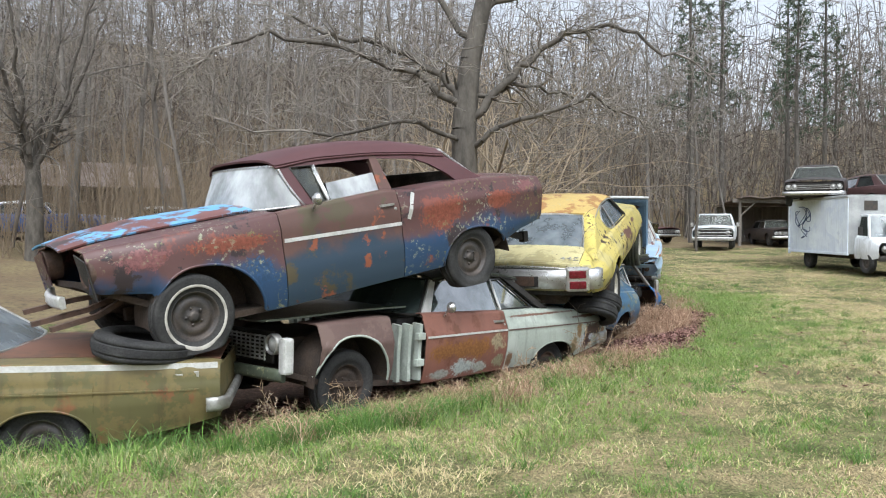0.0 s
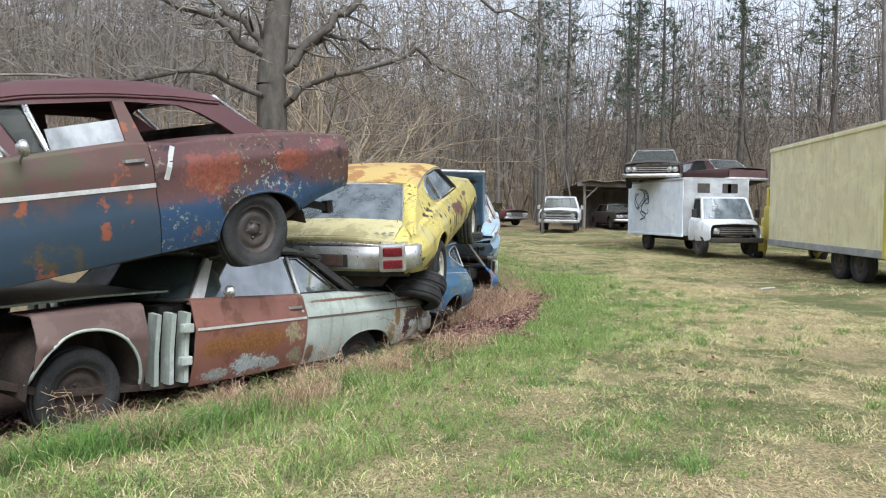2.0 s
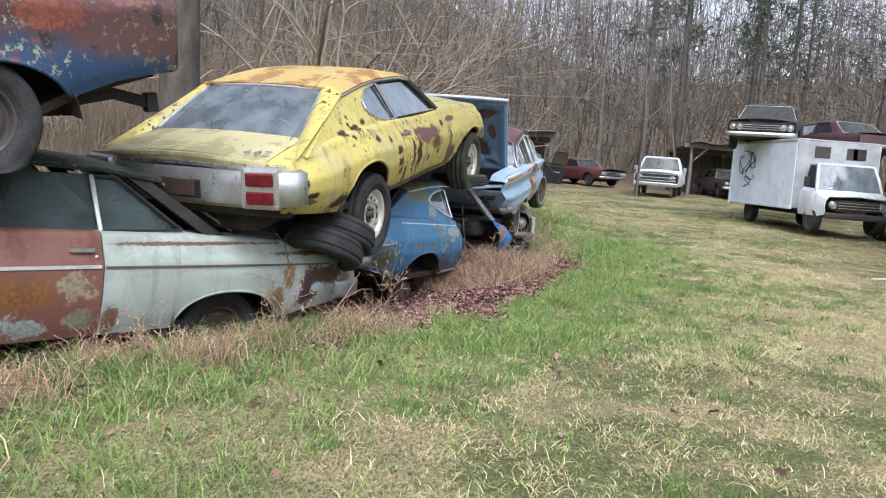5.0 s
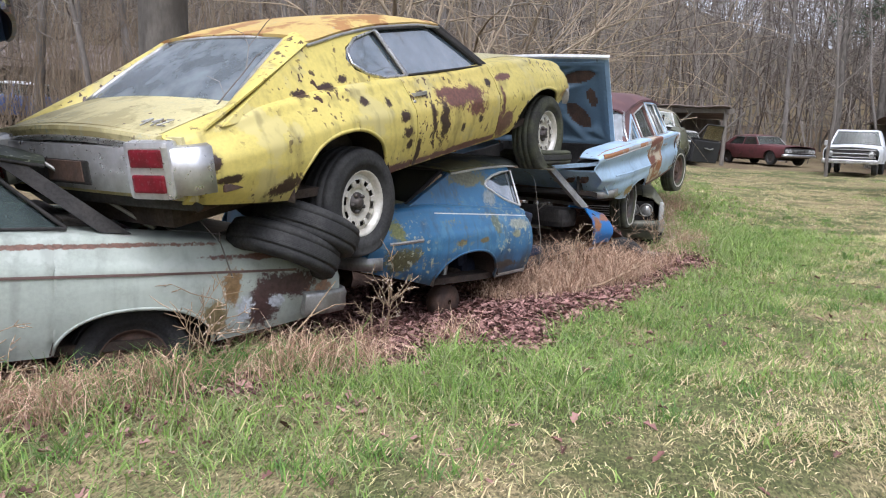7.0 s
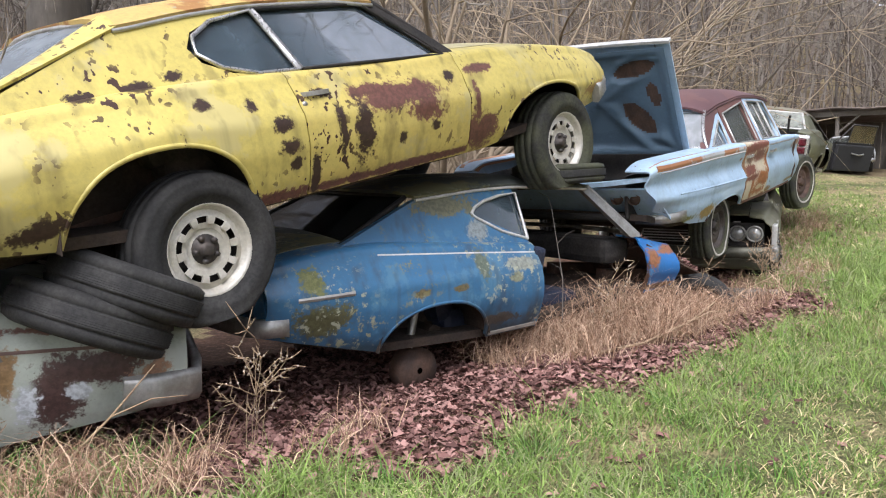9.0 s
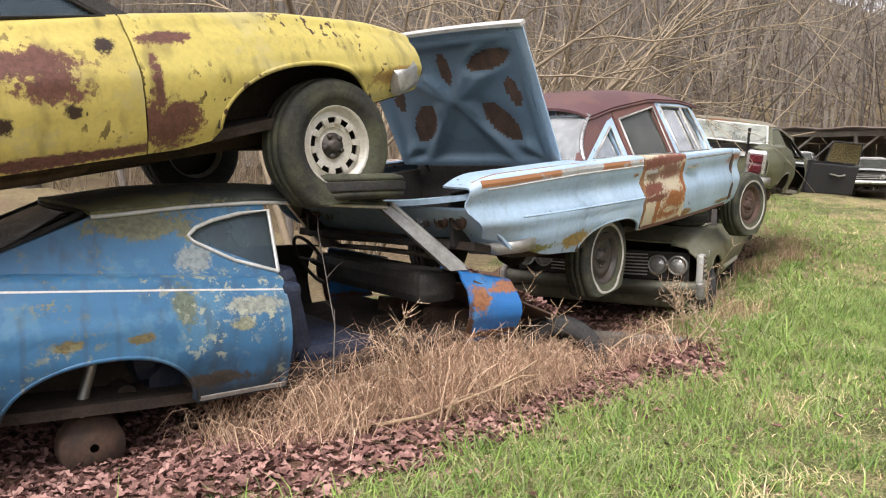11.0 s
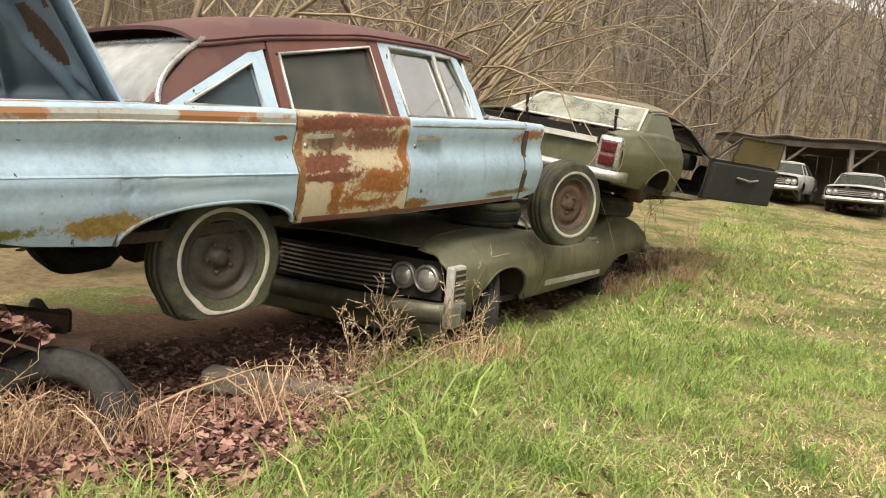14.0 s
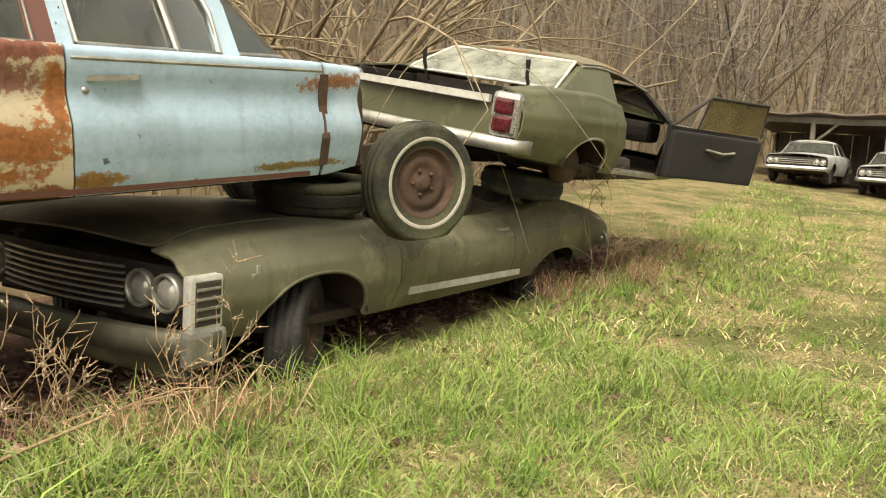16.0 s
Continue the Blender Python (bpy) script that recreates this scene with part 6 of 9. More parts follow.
    part("window_frame", fr, BLACK, door).matrix_local = Matrix()
    gl = Build().slab([(-0.32, 0.045, 0.77), (-1.07, 0.045, 0.77), (-1.05, 0.05, 1.05), (-0.37, 0.05, 1.05)], (0, 0.004, 0))
    o = part("side_window", gl, glazing("amber_grimy_glass", (0.62, 0.55, 0.36), 0.2, (0.3, 0.26, 0.16)), door)
    o.matrix_local, o.visible_shadow = Matrix(), False
    part("door_pull", Build().tube([(-0.4, 0.1, 0.6), (-0.6, 0.12, 0.58), (-0.75, 0.1, 0.6)], 0.012, 6), DULL_CHROME, door).matrix_local = Matrix()
    for x, y in ((2.2, 0.76), (-0.42, 0.74)):
        wheel(c.root, x, y, 0.28, 0.32, 0.19, "steel", 0.03)
    b = Build().lathe([(0.02, -0.1), (0.13, -0.09), (0.14, 0.02), (0.04, 0.045), (0.001, 0.05)], (-0.42, -0.7, 0.36), n=18)
    part("brake_drum", b, STEEL_RUSTY, c.root)


def tan_sedan():
    s = dict(wb=2.95, nose=3.5, tail=-1.36, shown=1,
             belt=[(-1.4, 0.60), (-1.2, 0.64), (0.2, 0.66), (2.0, 0.68), (3.5, 0.66)], rock=[(-1.4, 0.24), (-1.0, 0.15), (-0.5, 0.06), (3.5, 0.06)],
             plan=[(-1.4, 0.88), (-1.1, 0.945), (0, 0.965), (3.0, 0.95), (3.5, 0.85)], sec=[(0, 0.92), (0.2, 0.96), (0.5, 1.0), (0.85, 1.0), (1.0, 0.985)],
             arches=[(-0.09, 0.34, 0.38, 0.36), (2.95, 0.34, 0.38, 0.38)], inner=[(-2, 0.72), (4, 0.7)], round=0.02, crown=[(-2, 0.03), (4, 0.04)], crease=lambda x, z: 0.01 * math.exp(-((z - 0.47) / 0.02) ** 2))
    c = Car("sedan_car", pose(-3.222, 6.64, -0.05, 0, 0, -170), "olive-tan sedan sunk to its sills with a rusted boot lid", s)
    lower_body(c, [("rear_quarter", -1.36, 0.85, TAN, "top"), ("front_door", 0.85, 2.0, TAN, 0.05), ("front_fender", 2.0, 3.45, TAN, "top")], (2.1, 3.45, TAN_DECK), (-1.34, 0.36, TAN_DECK, "rust-brown flat boot lid"))
    for side in (1, -1):
        strip(c, [(-1.34, 0.635), (0.8, 0.665), (2.0, 0.68)], side, 0.045, WHITE_TRIM, label="broad chalky-white belt moulding")
        strip(c, [(-1.2, 0.46), (1.9, 0.47)], side, 0.012, TAN, "side_crease")
        part("script_badge", Build().box(c.at_z(-1.02, 0.575, side, 0.006), (0.14, 0.01, 0.012), 0.003).box(c.at_z(-1.18, 0.575, side, 0.006), (0.05, 0.01, 0.045), 0.01), DULL_CHROME, c.root)
        arch_lips(c, TAN, side)
        wheel(c.root, -0.05, side * 0.80, 0.06, 0.33, 0.19)
        wheel(c.root, 2.95, side * 0.80, 0.06, 0.33, 0.19)
    end_panel(c, -1.35, 0.24, 0.62, 0.87, 0.86, TAN, "tail_panel", 0.03)
    b = Build().sweep([(-1.26, 0.955, 0.34), (-1.36, 0.93, 0.34), (-1.41, 0.84, 0.34), (-1.42, 0, 0.34), (-1.41, -0.84, 0.34)], bar_section(0.045, 0.11))
    part("bumper", b, DULL_CHROME, c.root)
    q = 0.42
    g = dict(w0=0.80, w1=0.65, z0=0.68, z1=1.02, roof=[(0.45 + q, 1.05), (0.9 + q, 1.12), (1.4 + q, 1.12), (1.75 + q, 1.05)], edge=[(0.45 + q, 1.0), (0.9 + q, 1.05), (1.75 + q, 0.99)], roof_mat=TAN,
             posts=[("rear_pillar", [(0.3 + q, 0.68), (0.55 + q, 0.68), (0.8 + q, 1.03), (0.45 + q, 1.0)], TAN), ("windshield_post", [(2.0 + q, 0.68), (2.12 + q, 0.68), (1.77 + q, 1.0), (1.67 + q, 1.0)], TAN)],
             windows=[([(0.6 + q, 0.69), (2.0 + q, 0.69), (1.68 + q, 0.99), (0.85 + q, 1.02)], GLASS_GREEN, DULL_CHROME)], front=dict(low=arc_line(2.1 + q, 0.7, 0.78, 0.2), high=arc_line(1.77 + q, 1.02, 0.64, 0.06), glass=GLASS_GREEN, trim=DULL_CHROME),
             rear=dict(low=arc_line(-0.02 + q, 0.72, 0.74, -0.12), high=arc_line(0.45 + q, 1.03, 0.62, -0.06), glass=GLASS_HAZY, trim=DULL_CHROME))
    greenhouse(c, g)


def loose_tyre(m, label, r=0.34, w=0.19, squash=0.0, mat=None):
    """A tyre off its rim; its axis is z."""
    h = w / 2
    b = Build().lathe([(r * 0.6, -h * 0.72), (r * 0.68, -h * 0.98), (r * 0.86, -h), (r * 0.96, -h * 0.82), (r * 0.985, -h * 0.5), (r * 0.965, -h * 0.45), (r * 0.965, -h * 0.38), (r, -h * 0.35), (r, h * 0.35), (r * 0.965, h * 0.38), (r * 0.965, h * 0.45), (r * 0.985, h * 0.5),
                       (r * 0.96, h * 0.82), (r * 0.86, h), (r * 0.68, h * 0.98), (r * 0.6, h * 0.72), (r * 0.63, h * 0.5), (r * 0.9, h * 0.6), (r * 0.92, 0), (r * 0.9, -h * 0.6), (r * 0.63, -h * 0.5), (r * 0.6, -h * 0.72)], axis="z", n=40)
    if squash:
        b.warp(lambda x, y, z: (x, y, z * (1 - squash * (0.6 + 0.4 * math.sin(x * 6)))))
    ob = new("loose_tyre", mesh_of("loose_tyre", b, mat or RUBBER))
    ob.matrix_world = m
    t = Build().lathe([(r * 0.99, -h * 0.36)] + [(r * (1.012 if k % 2 else 0.996), -h * 0.34 + h * 0.68 * (k // 2 + 0.85 * (k % 2)) / 7) for k in range(14)] + [(r * 0.99, h * 0.36)], axis="z", n=40)
    if squash:
        t.warp(lambda x, y, z: (x, y, z * (1 - squash * (0.6 + 0.4 * math.sin(x * 6)))))
    part("tread", t, RUBBER, ob)
    return tagged(ob, label, "tyre", "loose tyres")


red_sedan()
yellow_coupe()
pale_blue_sedan()
blue_coupe()
sage_sedan()
olive_sedan()
green_hardtop()
tan_sedan()
loose_tyre(pose(-2.35, 6.12, 0.72, 3, 7, 20), "flattened black tyre on a rusty boot lid under a wheel", 0.40, 0.2, squash=0.2)
loose_tyre(pose(1.88, 9.88, 0.57, -20, 14, 10), "worn black tyre wedged beneath a yellow coupe's wheel")
loose_tyre(pose(1.97, 10.0, 0.69, -16, 18, 20), "worn black tyre stacked on another below a wheel", 0.33)
loose_tyre(pose(3.1, 13.0, 1.12, 0, -4, 0), "mossy flattened tyre on the roof of a blue coupe", squash=0.3, mat=MOSSY_RUBBER)
loose_tyre(pose(4.15, 18.0, 0.83, 5, 4, 0), "mossy tyre lying on an olive hood", mat=MOSSY_RUBBER)
loose_tyre(pose(3.85, 18.3, 0.80, -3, 6, 30), "mossy tyre under a pale blue car's nose", mat=MOSSY_RUBBER)
loose_tyre(pose(4.55, 20.2, 0.92, 4, 6, 30), "mossy tyre between two stacked cars", mat=MOSSY_RUBBER)
loose_tyre(pose(4.0, 14.25, -0.06, 72, 10, 30), "half-buried tyre leaning in dead grass", mat=RUBBER)


# ---- ground ----
def ground_material():
    n = Nodes("meadow_ground")
    big, mid, fine = n.noise(0.35, 4, 0.6), n.noise(1.7, 5, 0.65, shift=4), n.noise(30, 4, 0.7, shift=8)
    blade = n.noise(95, 2, 0.5, (1, 0.35, 1), shift=2)
    straw = n.mix(n.ramp(fine, 0.3, 0.7), (0.42, 0.34, 0.19), (0.22, 0.17, 0.09))
    green = n.mix(n.ramp(fine, 0.3, 0.7), (0.15, 0.165, 0.06), (0.08, 0.09, 0.035))
    col = n.mix(n.ramp(n.calc("ADD", n.calc("MULTIPLY", big, 0.5), n.calc("MULTIPLY", mid, 0.5)), 0.42, 0.58), straw, green)
    col = n.mix(n.ramp(blade, 0.42, 0.68, 0, 0.75), col, (0.045, 0.045, 0.02))
    n.bump(n.calc("ADD", fine, blade), 0.6, 0.03)
    return n.done(col, 0.95, 0, 0.2)


def litter_ground():
    n = Nodes("leaf_mould")
    k, f = n.noise(3, 5, 0.65), n.noise(28, 5, 0.75, shift=4)
    col = n.mix(n.ramp(k, 0.35, 0.65), (0.13, 0.075, 0.05), (0.08, 0.05, 0.035))
    col = n.mix(n.ramp(f, 0.45, 0.7), col, (0.21, 0.13, 0.09))
    n.bump(f, 0.8, 0.03)
    return n.done(col, 0.95, 0, 0.2)


def woods_floor():
    n = Nodes("woodland_floor")
    k, f = n.noise(0.4, 5, 0.65), n.noise(9, 5, 0.75, shift=4)
    col = n.mix(n.ramp(k, 0.35, 0.65), (0.16, 0.115, 0.07), (0.21, 0.17, 0.09))
    col = n.mix(n.ramp(f, 0.4, 0.7), col, (0.10, 0.075, 0.05))
    n.bump(f, 0.8, 0.05)
    return n.done(col, 0.95, 0, 0.2)


MEADOW, LITTER, WOODFLOOR = ground_material(), litter_ground(), woods_floor()


def graded(a, b, c, d, fine_n, coarse_n):
    """Coordinates, close together between b and c and spreading towards a and d."""
    mid = np.linspace(b, c, fine_n)
    k = np.linspace(0, 1, coarse_n) ** 2.5
    return np.concatenate(((b + (a - b) * k[1:])[::-1], mid, c + (d - c) * k[1:]))


def litter_zone(x, y):
    """Places where leaves and dead grass lie rather than turf."""
    d = off_row(x, y)
    edge = 0.50 + 0.35 * smooth(7.5, 10, y) + 0.24 * np.exp(-((y - 12.0) / 1.5) ** 2) - 0.02 * smooth(11.6, 13.0, y) - 0.55 * smooth(14.2, 15.6, y) - 0.55 * smooth(15.6, 16.8, y) + 0.28 * waves(x, y, 9, 0.9) + 0.14 * waves(x, y, 10, 3.5)
    return d < edge


def build_ground():
    xs, ys = graded(-900, -12, 20, 900, 215, 26), graded(-900, -2, 42, 1200, 290, 26)
    X, Y = np.meshgrid(xs, ys, indexing="ij")
    V = np.stack((X, Y, height(X, Y)), -1)
    n, m = X.shape
    me = bpy.data.meshes.new("ground")
    idx = np.arange(n * m).reshape(n, m)
    F = np.stack((idx[:-1, :-1], idx[1:, :-1], idx[1:, 1:], idx[:-1, 1:]), -1).reshape(-1, 4)
    me.vertices.add(n * m)
    me.vertices.foreach_set("co", V.astype(np.float32).ravel())
    me.loops.add(F.size)
    me.loops.foreach_set("vertex_index", F.astype(np.int32).ravel())
    me.polygons.add(len(F))
    me.polygons.foreach_set("loop_start", np.arange(len(F), dtype=np.int32) * 4)
    cx, cy = V.reshape(-1, 3)[F].mean(1)[:, 0], V.reshape(-1, 3)[F].mean(1)[:, 1]
    wob = 0.7 * waves(cx, cy, 15, 0.8) + 0.3 * waves(cx, cy, 16, 3.0)
    slot = np.where(litter_zone(cx, cy) & (cy + wob < 23.5) & (cy + wob > 7.2) & (off_row(cx, cy) > -3.4 + wob), 1, 0)
    slot = np.where((np.hypot(cx - 4, cy - 8) > 37) | ((off_row(cx, cy) + 0.6 * waves(cx, cy, 12, 0.7) < -3.2) & (cy + 1.5 * waves(cx, cy, 13, 0.5) > 11)) | (cy > 41), 2, slot)
    me.polygons.foreach_set("material_index", slot.astype(np.int32))
    me.polygons.foreach_set("use_smooth", np.full(len(F), True))
    me.update(calc_edges=True)
    for mt in (MEADOW, LITTER, WOODFLOOR):
        me.materials.append(mt)
    tagged(new("ground", me), "rough meadow of green and straw-coloured grass", "ground", kind="structure")


build_ground()


# ---- grass, leaves ----
def leaf_mat(name, a, b, c=None, rough=0.85):
    n = Nodes(name)
    r = n.island()
    col = n.mix(r, a, b)
    if c:
        col = n.mix(n.ramp(n.calc("FRACT", n.calc("MULTIPLY", r, 7.31)), 0.55, 0.75), col, c)
    return n.done(col, rough, 0, 0.25)


GREEN_BLADE = leaf_mat("green_grass_blade", (0.135, 0.225, 0.045), (0.27, 0.375, 0.10), (0.23, 0.265, 0.12))
STRAW_BLADE = leaf_mat("straw_grass_blade", (0.72, 0.60, 0.38), (0.40, 0.31, 0.17), (0.54, 0.49, 0.24))
DEAD_GRASS = leaf_mat("dead_tan_grass", (0.42, 0.265, 0.17), (0.19, 0.115, 0.075), (0.60, 0.43, 0.30))
LEAF = leaf_mat("fallen_leaf", (0.17, 0.08, 0.068), (0.42, 0.25, 0.215), (0.10, 0.05, 0.042), 0.7)


def blades(px, py, tall, lean, width, rng, bend=0.5):
    """Tapered, bent blades as three-cornered strips of two segments."""
    n = len(px)
    a, az = rng.rand(n) * 6.283, rng.rand(n) * 6.283
    z = height(px, py) - 0.01
    dx, dy = np.cos(az) * lean * tall, np.sin(az) * lean * tall
    wx, wy = np.cos(a) * width, np.sin(a) * width
    base = np.stack((px, py, z), 1)
    mid = base + np.stack((dx * 0.35, dy * 0.35, tall * 0.62), 1)
    tip = base + np.stack((dx, dy, tall * (1 - 0.35 * np.clip(lean, 0, 1) * bend)), 1)
    w = np.stack((wx, wy, np.zeros(n)), 1)
    V = np.stack((base - w, base + w, mid + w * 0.7, mid - w * 0.7, tip), 1).reshape(-1, 3)
    i = np.arange(n)[:, None] * 5
    F = np.concatenate((i + (0, 1, 2), i + (0, 2, 3), i + (3, 2, 4)))
    return V, F


def scatter_turf():
    """Tufts of blades that spread from one foot, and single blades between them."""
    rng = np.random.RandomState(5)
    greens, straws = [], []
    for x0, x1, y0, y1, count, scale, per in ((-4, 6.0, 3.2, 10.5, 15500, 1.0, 13), (1.5, 9, 9, 19, 21000, 1.0, 13), (2, 14, 18, 30, 6500, 1.7, 11), (4, 22, 14, 40, 4200, 2.6, 10), (-12, -2, 3.5, 16, 2200, 2.0, 10)):
        tx, ty = x0 + (x1 - x0) * rng.rand(count), y0 + (y1 - y0) * rng.rand(count)
        d = off_row(tx, ty)
        ok = (d > 0.0) & ~litter_zone(tx, ty) | ((ty < 8) & (d > -0.1)) | ((ty > 15.5) & (d > -0.15) & ~litter_zone(tx, ty))
        tx, ty, d = tx[ok], ty[ok], d[ok]
        n = len(tx)
        lush = greenness(tx, ty, d) + 0.22 * rng.randn(n)
        clump = np.clip(0.5 + 0.75 * waves(tx, ty, 23, 3.0) + 0.45 * waves(tx, ty, 24, 8.0), 0.12, 1.9)
        tall = (0.022 + 0.056 * rng.rand(n) ** 1.6) * (0.4 + 0.8 * clump) * (0.8 + 0.75 * smooth(2.6, 0.5, d)) * (0.85 + 0.15 * scale)
        idx = np.repeat(np.arange(n), per)
        k = len(idx)
        spread = (0.012 + 0.35 * tall[idx] + 0.06 * (rng.rand(k) < 0.3)) * scale
        px, py = tx[idx] + rng.randn(k) * spread, ty[idx] + rng.randn(k) * spread
        g = rng.rand(k) < np.clip(0.5 + 1.9 * (lush[idx] - 0.545), 0.05, 0.91)
        t = tall[idx] * (0.45 + 0.95 * rng.rand(k)) * np.where(g, 1.0 + 0.35 * smooth(0.45, 0.9, lush[idx]), 1.0)
        for sel, store, q, flat in ((g, greens, 1.15, 0.35), (~g, straws, 0.8, 0.8)):
            m = int(sel.sum())
            store.append(blades(px[sel], py[sel], t[sel] * q, flat + 1.4 * rng.rand(m), 0.0028 * scale * (0.7 + 0.8 * rng.rand(m)), rng))
    for name, store, mt, label in (("green_grass", greens, GREEN_BLADE, "short bright green spring grass over the meadow"), ("straw_grass", straws, STRAW_BLADE, "short straw-coloured winter grass over the meadow")):
        V, F, off = [], [], 0
        for v, f in store:
            V.append(v)
            F.append(f + off)
            off += len(v)
        bulk(name, np.vstack(V), np.vstack(F), mt, label, "grass")


def greenness(px, py, d):
    return smooth(3.4, 0.8, d) * 0.55 + 0.26 + 0.30 * waves(px, py, 21, 0.5) + 0.30 * waves(px, py, 22, 1.6) + 0.16 * waves(px, py, 25, 5.0) - 0.45 * np.exp(-((d - 4.4) / 0.8) ** 2) - 0.12 * smooth(5, 8, d)


def strands(x, y, z, reach, rise, width, rng):
    """Long dry blades that arch over and lie across one another, as ribbons of four segments."""
    n = len(x)
    az = rng.rand(n) * 6.283
    L, up = reach * (0.5 + rng.rand(n)), rise * (0.4 + 0.9 * rng.rand(n))
    top = 0.35 + 0.3 * rng.rand(n)
    turn = rng.randn(n) * 0.8
    a = rng.rand(n) * 6.283
    w = np.stack((np.cos(a), np.sin(a), rng.randn(n) * 0.3), 1) * (width * (0.6 + 0.8 * rng.rand(n)))[:, None]
    rows = []
    for k in np.linspace(0, 1, 5):
        h = up * np.clip(1 - ((k - top) / np.where(k < top, top, 1.15 - top)) ** 2, 0.02, 1)
        c = np.stack((x + L * k * np.cos(az + turn * k), y + L * k * np.sin(az + turn * k), z + h), 1)
        rows += [c - w * (1 - 0.8 * k), c + w * (1 - 0.8 * k)]
    V = np.stack(rows, 1).reshape(-1, 3)
    i = np.arange(n)[:, None] * 10
    F = np.concatenate([np.concatenate((i + (2 * k, 2 * k + 1, 2 * k + 3), i + (2 * k, 2 * k + 3, 2 * k + 2))) for k in range(4)])
    return V, F


def scatter_dead_grass():
    rng = np.random.RandomState(8)
    V, F, off = [], [], 0
    spots = []
    for k in range(2300):
        s = rng.rand()
        seg = rng.randint(1, len(ROW) - 2)
        x, y = ROW[seg] * (1 - s) + ROW[seg + 1] * s
        hump = math.exp(-((y - 13.2) / 0.75) ** 2)
        o = rng.rand() * (0.95 + 0.25 * hump) - 0.35 - 0.35 * hump
        ux, uy = ROW[seg + 1] - ROW[seg]
        L = math.hypot(ux, uy)
        x, y = x + uy / L * o, y - ux / L * o
        dens = 0.012 + 0.75 * math.exp(-((y - 9.4) / 0.6) ** 2) + 0.85 * hump + 0.12 * math.exp(-((y - 22) / 1.5) ** 2) + 0.5 * math.exp(-((y - 7.6) / 1.1) ** 2) + 0.10 * math.exp(-((y - 16) / 0.8) ** 2)
        dens *= 0.15 + 0.45 * hump + 1.6 * max(0.0, float(waves(np.array(x), np.array(y), 33, 2.2)))
        if rng.rand() < dens:
            spots.append((x, y, 0.6 + 0.5 * rng.rand() + 1.0 * hump * math.exp(-((o + 0.1) / 0.4) ** 2)))
    for x, y, t in spots:
        n = 46
        px, py = x + rng.randn(n) * 0.08, y + rng.randn(n) * 0.08
        v, f = strands(px, py, height(px, py), 0.26 * t, 0.19 * t, 0.0022, rng)
        V.append(v)
        F.append(f + off)
        off += len(v)
        if rng.rand() < 0.5:
            v, f = blades(x + rng.randn(14) * 0.06, y + rng.randn(14) * 0.06, 0.30 * t * (0.4 + rng.rand(14)), 0.3 + 0.8 * rng.rand(14), 0.0018 + 0.001 * rng.rand(14), rng, 1.3)
            V.append(v)
            F.append(f + off)
            off += len(v)
    bulk("dead_grass", np.vstack(V), np.vstack(F), DEAD_GRASS, "tangled dead tan grass along the wrecks", "dead grass")


def leaf_sheet(c, size, rng):
    """Curled, lobed leaves lying at the places c."""
    n = len(c)
    a = rng.rand(n) * 6.283
    u = np.stack((np.cos(a), np.sin(a), rng.randn(n) * 0.30), 1) * size[:, None]
    w = np.stack((-np.sin(a), np.cos(a), rng.randn(n) * 0.35), 1) * (size * (0.38 + 0.3 * rng.rand(n)))[:, None]
    fold = np.array((0, 0, 1.0)) * (size * (0.1 + 0.5 * rng.rand(n)))[:, None]
    V = np.stack((c - u, c - u * 0.45 + w + fold, c - u * 0.1 + w * 0.55 + fold * 0.6, c + u * 0.45 + w * 0.95 + fold, c + u, c + u * 0.4 - w + fold * 0.8, c + u * 0.05 - w * 0.5 + fold * 0.4, c - u * 0.45 - w * 0.9 + fold, c), 1)
    i = np.arange(n)[:, None] * 9
    return V.reshape(-1, 3), np.concatenate([i + (k, (k + 1) % 8, 8) for k in range(8)])


def scatter_leaves():
    rng = np.random.RandomState(11)
    px, py = -2 + 8.5 * rng.rand(330000), 6.5 + 18 * rng.rand(330000)
    d = off_row(px, py)
    p = np.where(litter_zone(px, py) & (d > -1.6), 0.9, 0.006 * (d > 0) * (d < 4) + 0.16 * (d > 0) * np.exp(-np.clip(d - 0.7, 0, 9) / 0.3)) * (0.18 + 0.82 * smooth(6.8, 9.0, py)) * (1 - 0.75 * smooth(14.6, 16.4, py))
    sel = rng.rand(len(px)) < p
    px, py = px[sel][:42000], py[sel][:42000]
    n = len(px)
    c = np.stack((px, py, height(px, py) + 0.002 + 0.028 * rng.rand(n) ** 2), 1)
    V, F = leaf_sheet(c, 0.012 + 0.024 * rng.rand(n), rng)
    bulk("fallen_leaves", V, F, LEAF, "brown curled fallen leaves around the wrecks", "leaves")
    # a drift of leaves on the crushed front of the blue coupe
    n = 2600
    k, j = rng.rand(n), rng.rand(n)
    m = np.array(pose(1.985, 12.245, -0.2, 0, 0, 61.5))
    lx, ly = 1.95 + 0.75 * k, -0.80 + 0.75 * j
    local = np.stack((lx, ly, 0.80 - 0.30 * k - 0.1 * j + 0.015 + 0.03 * rng.rand(n)), 1)
    V, F = leaf_sheet(local @ m[:3, :3].T + m[:3, 3], 0.014 + 0.024 * rng.rand(n), rng)
    bulk("leaf_drift", V, F, LEAF, "drift of brown leaves on a crushed blue car", "leaves")


scatter_turf()
scatter_dead_grass()
scatter_leaves()


